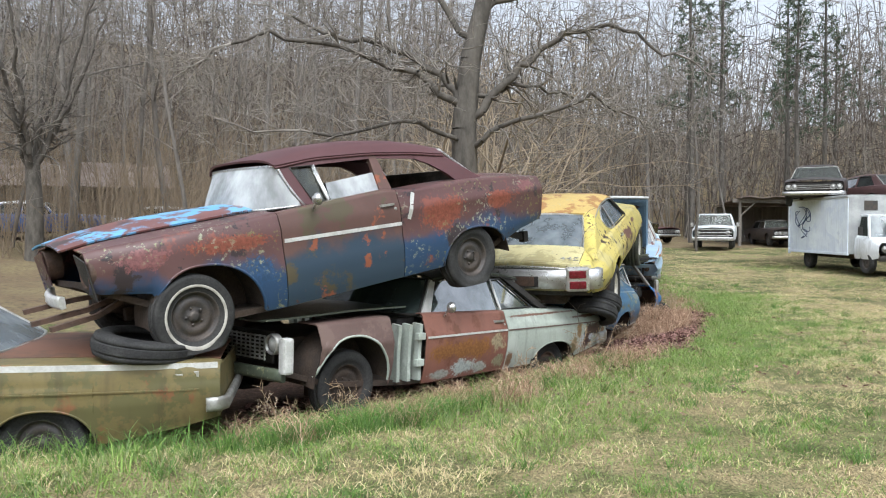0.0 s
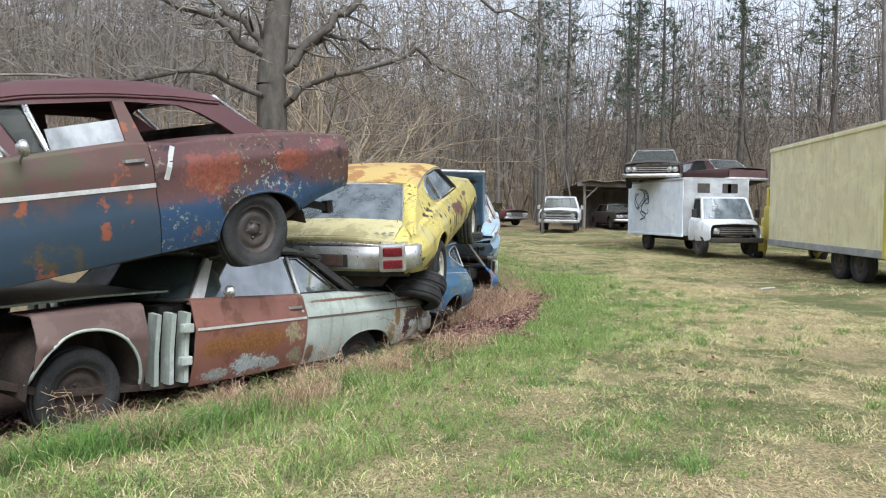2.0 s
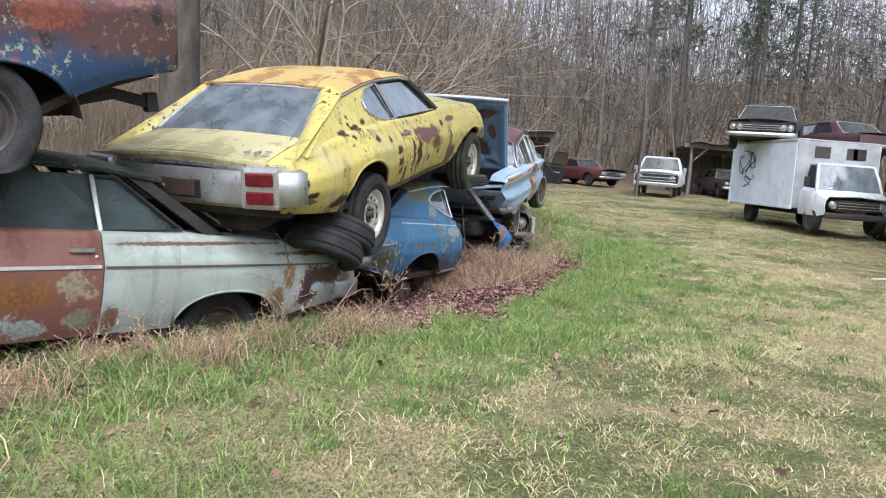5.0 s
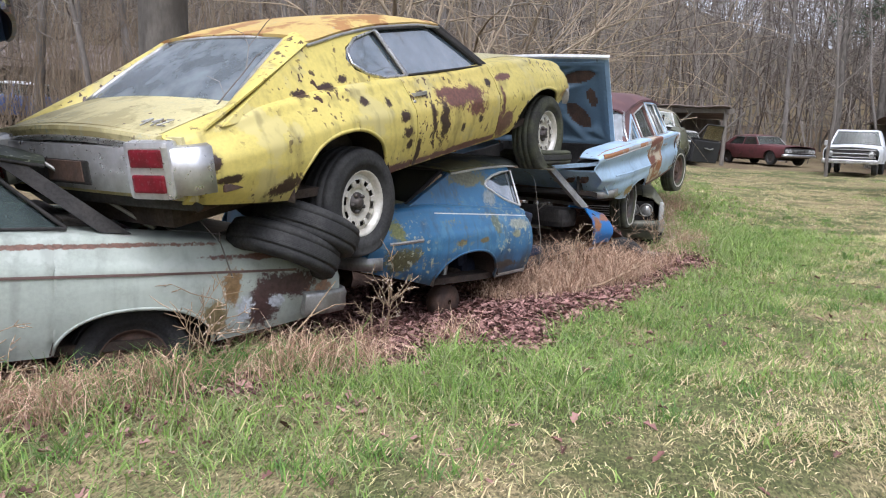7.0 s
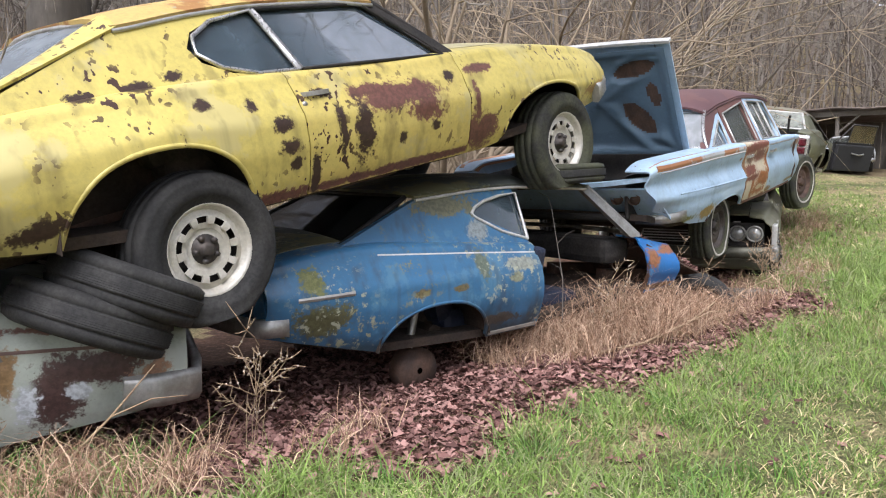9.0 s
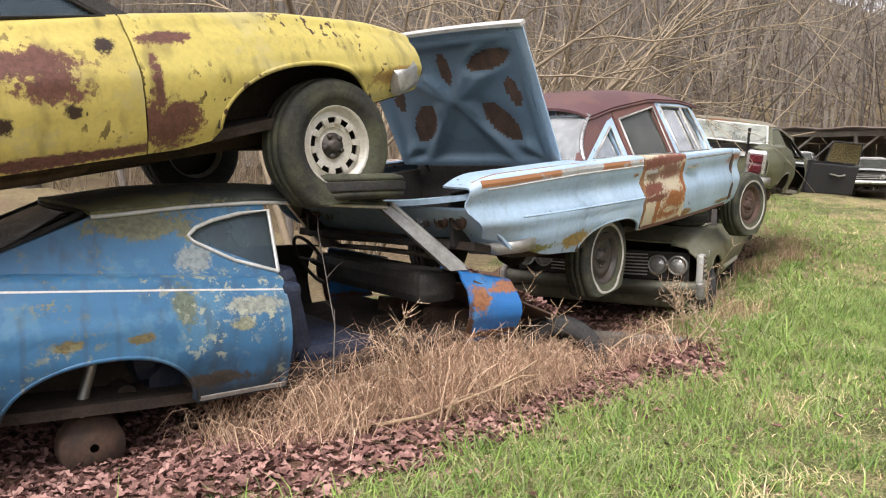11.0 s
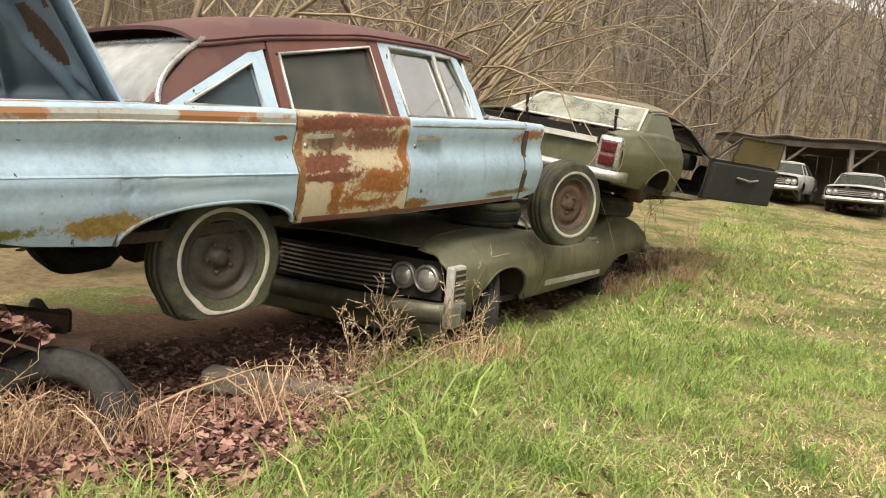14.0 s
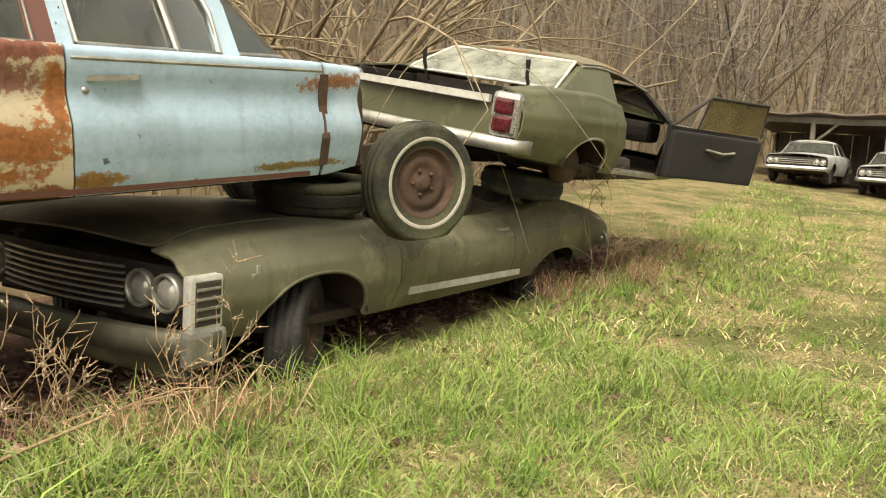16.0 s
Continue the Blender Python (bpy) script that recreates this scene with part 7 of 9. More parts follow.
# ---- trees ----
BARK = plain("grey_lichen_bark", (0.12, 0.107, 0.09), (0.055, 0.048, 0.04), 7, 0.95, 0, 0.8, 45, (1, 1, 0.35))
TWIG = plain("pale_grey_twig", (0.27, 0.245, 0.21), (0.15, 0.13, 0.11), 3, 0.95, 0, 0.4, 40)
BRUSH = leaf_mat("brown_brush", (0.13, 0.10, 0.073), (0.22, 0.175, 0.125), (0.17, 0.13, 0.085), 0.95)
FAR_BARK = leaf_mat("far_grey_wood", (0.13, 0.108, 0.088), (0.24, 0.215, 0.185), (0.085, 0.07, 0.058), 0.95)
NEEDLE = leaf_mat("pine_needles", (0.06, 0.085, 0.05), (0.10, 0.13, 0.08), (0.075, 0.095, 0.065), 0.8)


def cones(A, B, ra, rb, n=3):
    """Tapered sticks from A to B, as arrays."""
    A, B = np.asarray(A, float), np.asarray(B, float)
    ra, rb = np.asarray(ra, float), np.asarray(rb, float)
    t = B - A
    t /= np.linalg.norm(t, axis=1, keepdims=True) + 1e-9
    ref = np.where(np.abs(t[:, 2:3]) < 0.8, np.array([[0, 0, 1.0]]), np.array([[1.0, 0, 0]]))
    u = np.cross(t, ref)
    u /= np.linalg.norm(u, axis=1, keepdims=True) + 1e-9
    w = np.cross(t, u)
    V = []
    for P, r in ((A, ra), (B, rb)):
        for k in range(n):
            a = 2 * math.pi * k / n
            V.append(P + r[:, None] * (math.cos(a) * u + math.sin(a) * w))
    V = np.stack(V, 1).reshape(-1, 3)
    i = np.arange(len(A))[:, None] * 2 * n
    F = np.concatenate([i + (k, (k + 1) % n, n + (k + 1) % n, n + k) for k in range(n)])
    return V, F


def grow(rng, start, way, length, radius, depth, out, droop=0.0, kids=(3, 5), wander=0.22, steps=5, ratio=0.62, up=0.05):
    """Collects sticks of one limb and its branches in out[depth]."""
    p, d = np.array(start, float), np.array(way, float)
    d /= np.linalg.norm(d)
    seg = length / steps
    r = radius
    spots = []
    for k in range(steps):
        d = d + rng.randn(3) * wander * 0.5
        d[2] += up - droop * k / steps
        d /= np.linalg.norm(d)
        q = p + d * seg
        r2 = max(radius * (1 - 0.8 * (k + 1) / steps), radius * 0.18)
        out.append((p, q, r, r2, depth))
        spots.append((q, d, r2))
        p, r = q, r2
    if depth > 0:
        for j in range(rng.randint(*kids)):
            k = rng.randint(1, steps) if steps > 1 else 0
            q, dd, rr = spots[k]
            side = rng.randn(3)
            side -= dd * side.dot(dd)
            side /= np.linalg.norm(side) + 1e-9
            nd = dd * (0.55 + 0.4 * rng.rand()) + side * (0.75 + 0.3 * rng.rand())
            grow(rng, q, nd, length * ratio * (0.7 + 0.5 * rng.rand()), max(rr * 0.75, 0.0055), depth - 1, out, droop, kids, wander, max(3, steps - 1), ratio, up)


def sticks_to_build(sticks, thick_n=8):
    big = [s for s in sticks if s[2] > 0.02]
    small = [s for s in sticks if s[2] <= 0.02]
    res = []
    for group, n in ((big, thick_n), (small, 3)):
        if group:
            res.append(cones([s[0] for s in group], [s[1] for s in group], [s[2] for s in group], [s[3] for s in group], n))
        else:
            res.append(None)
    return res


def arrays_mesh(name, V, F, mt, soft=True):
    me = bpy.data.meshes.new(name)
    k, c = F.shape
    me.vertices.add(len(V))
    me.vertices.foreach_set("co", V.astype(np.float32).ravel())
    me.loops.add(k * c)
    me.loops.foreach_set("vertex_index", F.astype(np.int32).ravel())
    me.polygons.add(k)
    me.polygons.foreach_set("loop_start", np.arange(k, dtype=np.int32) * c)
    me.polygons.foreach_set("use_smooth", np.full(k, soft))
    me.update(calc_edges=True)
    me.materials.append(mt)
    return me


def tree(m, label, sticks, bark=None, twig=None, group=""):
    """A bare tree: trunk with limbs, and a crown of branches and twigs."""
    root = thing("bare_tree", m, label, "tree", group)
    big, small = sticks_to_build(sticks)
    new("trunk", arrays_mesh("trunk", *big, bark or BARK)).parent = root
    if small is not None:
        new("crown", arrays_mesh("crown", *small, twig or TWIG)).parent = root
    return root


def limb(rng, pts, r0, r1, out, twigs=4, reach=1.0):
    """A crooked limb through given (x, y, z) places, with side branches at every bend."""
    P = np.array(pts, float)
    t, tt = np.linspace(0, 1, len(P)), np.linspace(0, 1, len(P) * 4 - 3)
    Q = np.stack([np.interp(tt, t, P[:, k]) for k in range(3)], 1)
    Q[1:-1] = (Q[:-2] + 2 * Q[1:-1] + Q[2:]) / 4 + rng.randn(len(Q) - 2, 3) * 0.035
    rad = r0 + (r1 - r0) * tt ** 0.8
    for k in range(len(Q) - 1):
        out.append((Q[k], Q[k + 1], rad[k], rad[k + 1], 3))
        if k < 2:
            continue
        d = Q[k + 1] - Q[k]
        d /= np.linalg.norm(d)
        for j in range(rng.randint(1, twigs)):
            side = rng.randn(3) * (1, 0.8, 1)
            side -= d * side.dot(d)
            side /= np.linalg.norm(side) + 1e-9
            grow(rng, Q[k], d * 0.7 + side * 0.8, reach * (0.45 + 0.9 * rng.rand()), max(0.008, rad[k] * 0.38), 2, out, droop=0.10, kids=(2, 5), wander=0.6, steps=5, ratio=0.55, up=0.02)


def yard_tree():
    """The broad, low-limbed tree behind the stacked cars."""
    rng = np.random.RandomState(3)
    out = []
    for k, (a, b2) in enumerate((((0, 0, -0.2), (-0.03, 0, 1.6)), ((-0.03, 0, 1.6), (-0.07, 0, 3.2)), ((-0.07, 0, 3.2), (0.02, 0.05, 4.2)), ((0.02, 0.05, 4.2), (0.25, 0.1, 5.2)), ((0.25, 0.1, 5.2), (0.5, 0.2, 6.8)), ((0.5, 0.2, 6.8), (0.6, 0.2, 9.0)))):
        r = (0.215, 0.195, 0.18, 0.15, 0.115, 0.08, 0.03)
        out.append((np.array(a, float), np.array(b2, float), r[k], r[k + 1], 3))
    for pts, r0 in (([(-0.05, 0, 3.45), (-0.7, -0.2, 3.95), (-1.5, -0.4, 4.2), (-2.5, -0.6, 4.45), (-3.2, -0.6, 4.3), (-4.0, -0.7, 3.8)], 0.075),
                    ([(-0.05, 0, 3.5), (-0.45, 0.2, 4.0), (-1.1, 0.4, 4.5), (-1.9, 0.5, 4.6), (-2.4, 0.6, 4.9), (-3.3, 0.7, 5.2)], 0.085),
                    ([(0.0, 0, 3.35), (0.6, 0.1, 4.05), (1.1, 0.2, 4.4), (1.75, 0.3, 4.75), (2.3, 0.2, 4.7), (3.0, 0.2, 4.3), (3.6, 0.1, 3.9)], 0.085),
                    ([(-0.02, 0, 2.85), (0.4, -0.2, 3.2), (1.05, -0.4, 3.35), (1.75, -0.3, 3.65), (2.1, -0.2, 3.4), (2.6, -0.1, 3.2)], 0.06),
                    ([(0.1, 0.05, 4.5), (-0.6, 0.3, 5.3), (-1.4, 0.4, 5.8), (-2.4, 0.5, 6.2)], 0.07),
                    ([(0.05, 0, 3.7), (0.85, 0.3, 3.9), (1.6, 0.6, 3.8), (2.2, 0.8, 3.6)], 0.045),
                    ([(-0.05, 0, 3.0), (-0.7, -0.5, 3.3), (-1.5, -0.9, 3.1), (-2.2, -1.1, 3.0), (-3.3, -1.2, 3.2)], 0.05),
                    ([(0.2, 0.1, 4.9), (1.1, 0.4, 5.5), (2.0, 0.6, 5.7), (3.0, 0.7, 5.4)], 0.07)):
        limb(rng, pts, r0 * 0.78, 0.012, out, 5, 0.95)
    return tree(pose(0.37, 11.2, -0.15), "old bare grey tree with long crooked drooping limbs behind the cars", out)


def vase_tree(x, y, seed):
    """A tree that parts low down into many steep limbs."""
    rng = np.random.RandomState(seed)
    out = [(np.array((0, 0, -0.2)), np.array((0.05, 0, 1.5)), 0.27, 0.23, 3), (np.array((0.05, 0, 1.5)), np.array((0.0, 0, 2.7)), 0.23, 0.2, 3)]
    for k in range(8):
        a = k * 0.785 + rng.rand()
        c2, s2, f = math.cos(a), math.sin(a), 0.7 + 0.6 * rng.rand()
        limb(rng, [(0, 0, 2.3 + 0.5 * rng.rand()), (0.5 * c2 * f, 0.5 * s2 * f, 3.6), (1.1 * c2 * f, 1.1 * s2 * f, 5.2), (1.6 * c2 * f, 1.6 * s2 * f, 7.0), (2.2 * c2 * f, 2.2 * s2 * f, 9.0)], 0.10, 0.015, out, 3, 1.6)
    return tree(pose(x, y, float(height(x, y))), "bare grey tree forking low into steep limbs", out)


def thicket(m, seed, stems, reach, label, bias=(0, 0)):
    """Many arching stems from one foot."""
    rng = np.random.RandomState(seed)
    out = []
    for k in range(stems):
        a = rng.rand() * 6.283
        w = (math.cos(a) * 0.45 + bias[0], math.sin(a) * 0.45 + bias[1], 0.75 + 0.4 * rng.rand())
        grow(rng, (rng.randn() * 0.25, rng.randn() * 0.25, -0.1), w, reach * (0.7 + 0.5 * rng.rand()), 0.035 + 0.025 * rng.rand(), 2, out, droop=0.34, kids=(4, 7), wander=0.25, steps=7, ratio=0.5, up=0.06)
    return tree(m, label, out, plain("tan_stem_bark", (0.26, 0.205, 0.14), (0.19, 0.15, 0.10), 5, 0.95, 0, 0.5), plain("tan_twig", (0.36, 0.29, 0.20), (0.27, 0.21, 0.14), 5, 0.95, 0, 0.3))


yard_tree()
vase_tree(-11.7, 22.2, 14)
thicket(pose(1.2, 21.0, 0.1), 4, 16, 6.0, "sprawling bare shrub with arching tan stems behind the wrecks", (0.22, 0.1))
thicket(pose(0.3, 17.2, 0.1), 7, 12, 5.0, "bare multi-stemmed shrub behind a pale blue sedan", (0.1, 0.1))


def bare_variant(seed, tall):
    rng = np.random.RandomState(seed)
    out = []
    grow(rng, (0, 0, -0.3), (rng.randn() * 0.08, rng.randn() * 0.08, 1), tall, 0.05 + 0.006 * tall * rng.rand(), 0, out, wander=0.13, steps=9, up=0.15)
    n = len(out)
    for k in range(17):
        j = rng.randint(2, n)
        p, q, r, r2, _ = out[j]
        a = rng.rand() * 6.283
        grow(rng, q, (math.cos(a), math.sin(a), 0.5 + 0.6 * rng.rand()), tall * (0.12 + 0.12 * rng.rand()), max(r2 * 0.35, 0.014), 2, out, kids=(3, 6), wander=0.25, steps=4, ratio=0.55, up=0.05)
    return out


def pine_variant(seed, tall):
    rng = np.random.RandomState(seed)
    root = thing("pine_tree", Matrix(), "tall thin pine with a ragged dark green crown", "tree", "pines at the wood's edge")
    out = []
    grow(rng, (0, 0, -0.3), (rng.randn() * 0.02, rng.randn() * 0.02, 1), tall, 0.19, 0, out, wander=0.03, steps=9, up=0.2)
    V, F, off = [], [], 0
    for k in range(30):
        z = tall * (0.42 + 0.58 * (k / 30) ** 0.9)
        a, L = rng.rand() * 6.283, (0.9 + 1.5 * rng.rand()) * (1.25 - 0.8 * (z / tall - 0.42) / 0.58)
        d = np.array((math.cos(a), math.sin(a), 0.15 + 0.3 * rng.rand()))
        p = np.array((0, 0, z))
        out.append((p, p + d * L, 0.03, 0.012, 0))
        for j in range(7):
            c = p + d * L * (0.35 + 0.7 * rng.rand()) + rng.randn(3) * 0.16
            n = 11
            e = rng.randn(n, 3) + (0, 0, 0.35)
            e /= np.linalg.norm(e, axis=1, keepdims=True)
            s = np.cross(e, rng.randn(n, 3))
            s /= np.linalg.norm(s, axis=1, keepdims=True) + 1e-9
            Lq = (0.20 + 0.2 * rng.rand(n))[:, None]
            tri = np.stack((c - s * 0.025, c + s * 0.025, c + e * Lq), 1)
            V.append(tri.reshape(-1, 3))
            F.append(np.arange(n * 3).reshape(n, 3) + off)
            off += n * 3
    big, small = sticks_to_build(out, 6)
    new("trunk", arrays_mesh("trunk", *big, BARK)).parent = root
    if small is not None:
        new("branches", arrays_mesh("branches", *small, TWIG)).parent = root
    new("crown", arrays_mesh("crown", np.vstack(V), np.vstack(F), NEEDLE, False)).parent = root
    return root


def plant_woods():
    rng = np.random.RandomState(17)
    kinds = [tree(Matrix(), "slender bare woodland tree with grey bark", bare_variant(s, h), FARTRUNK, FARTWIG, "bare trees of the wood") for s, h in ((1, 13), (2, 16), (3, 11), (4, 18), (5, 14))]
    first = set()
    count = 0
    while count < 85:
        az, d = radians(-62 + 140 * rng.rand()), 20 + 34 * rng.rand() ** 0.8
        x, y = 3 + d * math.sin(az), 8 + d * math.cos(az)
        if (x > 0.5 and y < 51 and x < 24) or y < 15 or (x > 0 and off_row(x, y) > -3 and y < 50) or (-22 < x < -8 and y < 24) or (x < 3 and y < 22):
            continue
        k = rng.randint(len(kinds))
        m = pose(x, y, float(height(x, y)), 0, 0, rng.rand() * 360)
        if k in first:
            copy_thing(kinds[k], m)
        else:
            kinds[k].matrix_world = m
            first.add(k)
        count += 1
    for x, y, k in ((-14.2, 25.5, 2), (-9.0, 26, 1), (-6.5, 20.5, 2), (-4.5, 24, 0), (12.4, 38.0, 2), (27, 24, 1), (25, 30, 3), (24, 20, 4), (26.5, 16, 0), (-2, 19.5, 4), (16, 43, 2)):
        copy_thing(kinds[k], pose(x, y, float(height(x, y)), 0, 0, x * 77))
    pines = [pine_variant(s, h) for s, h in ((1, 17), (2, 20), (3, 15))]
    spots = [(15, 47), (18, 50), (21, 46), (17, 54), (24, 49), (27, 45), (20, 56), (30, 50), (25, 56), (23, 52), (33, 44), (29, 58), (36, 50), (38, 40)]
    for k, (x, y) in enumerate(spots):
        m = pose(x, y, float(height(x, y)), 0, 0, k * 67)
        if k < 3:
            pines[k].matrix_world = m
        else:
            copy_thing(pines[k % 3], m)


def wood_belt(rng, x, y, tall, lean, thin, thick, boughs, reach):
    """Crooked bare stems with forked boughs, as arrays of sticks."""
    n = len(x)
    A, B, ra, rb = [], [], [], []
    base = np.stack((x, y, height(x, y) - 0.2), 1)
    way = np.stack((rng.randn(n) * lean, rng.randn(n) * lean, tall), 1)
    foot = thin + (thick - thin) * rng.rand(n) ** 2.5
    p, joints = base, [base]
    for k in range(4):
        q = p + way * 0.25 + rng.randn(n, 3) * (0.28, 0.28, 0)
        A.append(p), B.append(q), ra.append(foot * (1 - 0.22 * k)), rb.append(foot * (0.78 - 0.22 * k) + 0.008)
        joints.append(q)
        p = q
    J = np.stack(joints, 1)
    for k in range(boughs):
        s2 = 0.12 + 0.86 * rng.rand(n)
        i, f = np.minimum((s2 * 4).astype(int), 3), (s2 * 4) % 1
        p = J[np.arange(n), i] * (1 - f)[:, None] + J[np.arange(n), i + 1] * f[:, None]
        a = rng.rand(n) * 6.283
        L = reach * (0.3 + rng.rand(n)) * (1.15 - s2 * 0.7)
        q = p + np.stack((np.cos(a) * L, np.sin(a) * L, L * (rng.rand(n) * 0.9 - 0.05)), 1)
        A.append(p), B.append(q), ra.append(np.full(n, thin * 0.8)), rb.append(np.full(n, thin * 0.45))
        for fork in range(2):
            g = p + (q - p) * (0.35 + 0.6 * rng.rand(n))[:, None]
            e = g + np.stack((rng.randn(n), rng.randn(n), 0.5 + 0.7 * rng.randn(n)), 1) * (L * 0.38)[:, None]
            A.append(g), B.append(e), ra.append(np.full(n, thin * 0.5)), rb.append(np.full(n, thin * 0.25))
    return cones(np.vstack(A), np.vstack(B), np.concatenate(ra), np.concatenate(rb), 3)


def far_woods():
    rng = np.random.RandomState(23)
    n = 3900
    az, d = np.radians(-75 + 165 * rng.rand(n)), 33 + 50 * rng.rand(n) ** 0.9
    x, y = 3 + d * np.sin(az), 8 + d * np.cos(az)
    ok = ~((x > 2) & (y < 50) & (x < 25)) & (y > 14)
    x, y = x[ok], y[ok]
    V, F = wood_belt(rng, x, y, 6 + 12 * rng.rand(len(x)), 2.4, 0.026, 0.085, 7, 2.8)
    bulk("far_woods", V, F, FAR_BARK, "dense grey-brown leafless woods in the distance", "woods")


def undergrowth():
    rng = np.random.RandomState(29)
    n = 6000
    az, d = np.radians(-75 + 165 * rng.rand(n)), 15 + 32 * rng.rand(n)
    x, y = 3 + d * np.sin(az), 8 + d * np.cos(az)
    ok = ~((x > 3.2) & (y < np.where((x > 10.2) & (x < 15.2), 44.5, 49)) & (x < 23)) & (y > 12.5) & ~((x > -20) & (x < -6) & (y < 22)) & (off_row(x, y) < -3.2) | ((x > 23) & (y > 10))
    x, y = x[ok], y[ok]
    n = len(x)
    z = height(x, y)
    A, B, ra, rb = [], [], [], []
    tall = 1.2 + 4.6 * rng.rand(n) ** 1.6
    base = np.stack((x, y, z - 0.1), 1)
    for stem in range(3):
        mid = base + np.stack((rng.randn(n) * 0.3, rng.randn(n) * 0.3, tall * 0.55), 1)
        tip = mid + np.stack((rng.randn(n) * 0.55, rng.randn(n) * 0.55, tall * (0.25 + 0.3 * rng.rand(n))), 1)
        A += [base, mid]
        B += [mid, tip]
        ra += [np.full(n, 0.014), np.full(n, 0.009)]
        rb += [np.full(n, 0.009), np.full(n, 0.003)]
        for k in range(5):
            s = rng.rand(n)[:, None]
            p = mid + (tip - mid) * s if k % 2 else base + (mid - base) * (0.35 + 0.65 * s)
            q = p + rng.randn(n, 3) * (0.34, 0.34, 0.12) + np.stack((np.zeros(n), np.zeros(n), 0.2 + 0.45 * rng.rand(n)), 1)
            A.append(p), B.append(q), ra.append(np.full(n, 0.006)), rb.append(np.full(n, 0.002))
    V, F = cones(np.vstack(A), np.vstack(B), np.concatenate(ra), np.concatenate(rb), 3)
    bulk("undergrowth", V, F, BRUSH, "tangled brown brush at the edge of the wood", "undergrowth")


FARTRUNK = plain("woodland_bark", (0.13, 0.115, 0.10), (0.20, 0.18, 0.16), 4, 0.95, 0, 0.6, 30, (1, 1, 0.3))
FARTWIG = plain("woodland_twig", (0.19, 0.165, 0.145), (0.26, 0.23, 0.20), 2, 0.95, 0, 0.2)
plant_woods()
far_woods()
undergrowth()


def more_woods():
    """A second, higher belt of bare trees up the slope."""
    rng = np.random.RandomState(41)
    n = 1100
    az, d = np.radians(-75 + 165 * rng.rand(n)), 62 + 60 * rng.rand(n)
    V, F = wood_belt(rng, 3 + d * np.sin(az), 8 + d * np.cos(az), 12 + 9 * rng.rand(n), 2.8, 0.06, 0.16, 9, 3.8)
    bulk("hillside_woods", V, F, FAR_BARK, "grey leafless woods climbing the slope behind", "woods")


more_woods()


# ---- far vehicles and sheds ----
WHITE_PAINT = paint("grubby_white_paint", (0.66, 0.68, 0.70), (0.56, 0.58, 0.58), 0.4, 0.10, shift=3.7, gloss=0.5, streaks=0.3)
VAN_WHITE = paint("blue_white_box_panel", (0.74, 0.80, 0.90), (0.66, 0.72, 0.82), 0.4, 0.08, shift=1.7, gloss=0.55, streaks=0.15)
CREAM_BOX = paint("cream_yellow_box_panel", (0.84, 0.77, 0.50), (0.77, 0.69, 0.42), 0.45, 0.04, shift=4.7, gloss=0.55, streaks=0.12)
TRUCK_YELLOW = paint("truck_yellow_paint", (0.62, 0.50, 0.09), (0.5, 0.42, 0.1), 0.4, 0.15, shift=6.1, gloss=0.5)
FAR_BLUE = paint("deep_blue_paint", (0.025, 0.055, 0.16), (0.04, 0.08, 0.19), 0.4, 0.1, shift=2.0, gloss=0.35)
FAR_RED = paint("dull_red_paint", (0.10, 0.028, 0.03), (0.075, 0.03, 0.028), 0.4, 0.25, shift=8.1, gloss=0.5)
FAR_BROWN = paint("dull_brown_red_paint", (0.075, 0.036, 0.034), (0.10, 0.06, 0.05), 0.4, 0.3, shift=4.9, gloss=0.6)
FAR_DARK = paint("black_brown_paint", (0.035, 0.028, 0.026), (0.06, 0.035, 0.03), 0.4, 0.2, shift=7.3, gloss=0.45)
ROOF_TIN = plain("rusted_tin_roof", (0.14, 0.105, 0.085), (0.24, 0.20, 0.175), 1.2, 0.8, 0.0, 0.3, 20)
OLD_TIMBER = plain("weathered_timber", (0.13, 0.115, 0.095), (0.20, 0.18, 0.155), 3, 0.95, 0, 0.6, 40, (1, 1, 0.2))
GREY_METAL = plain("grey_grimy_panel", (0.30, 0.31, 0.31), (0.44, 0.45, 0.45), 2.5, 0.7, 0, 0.2)


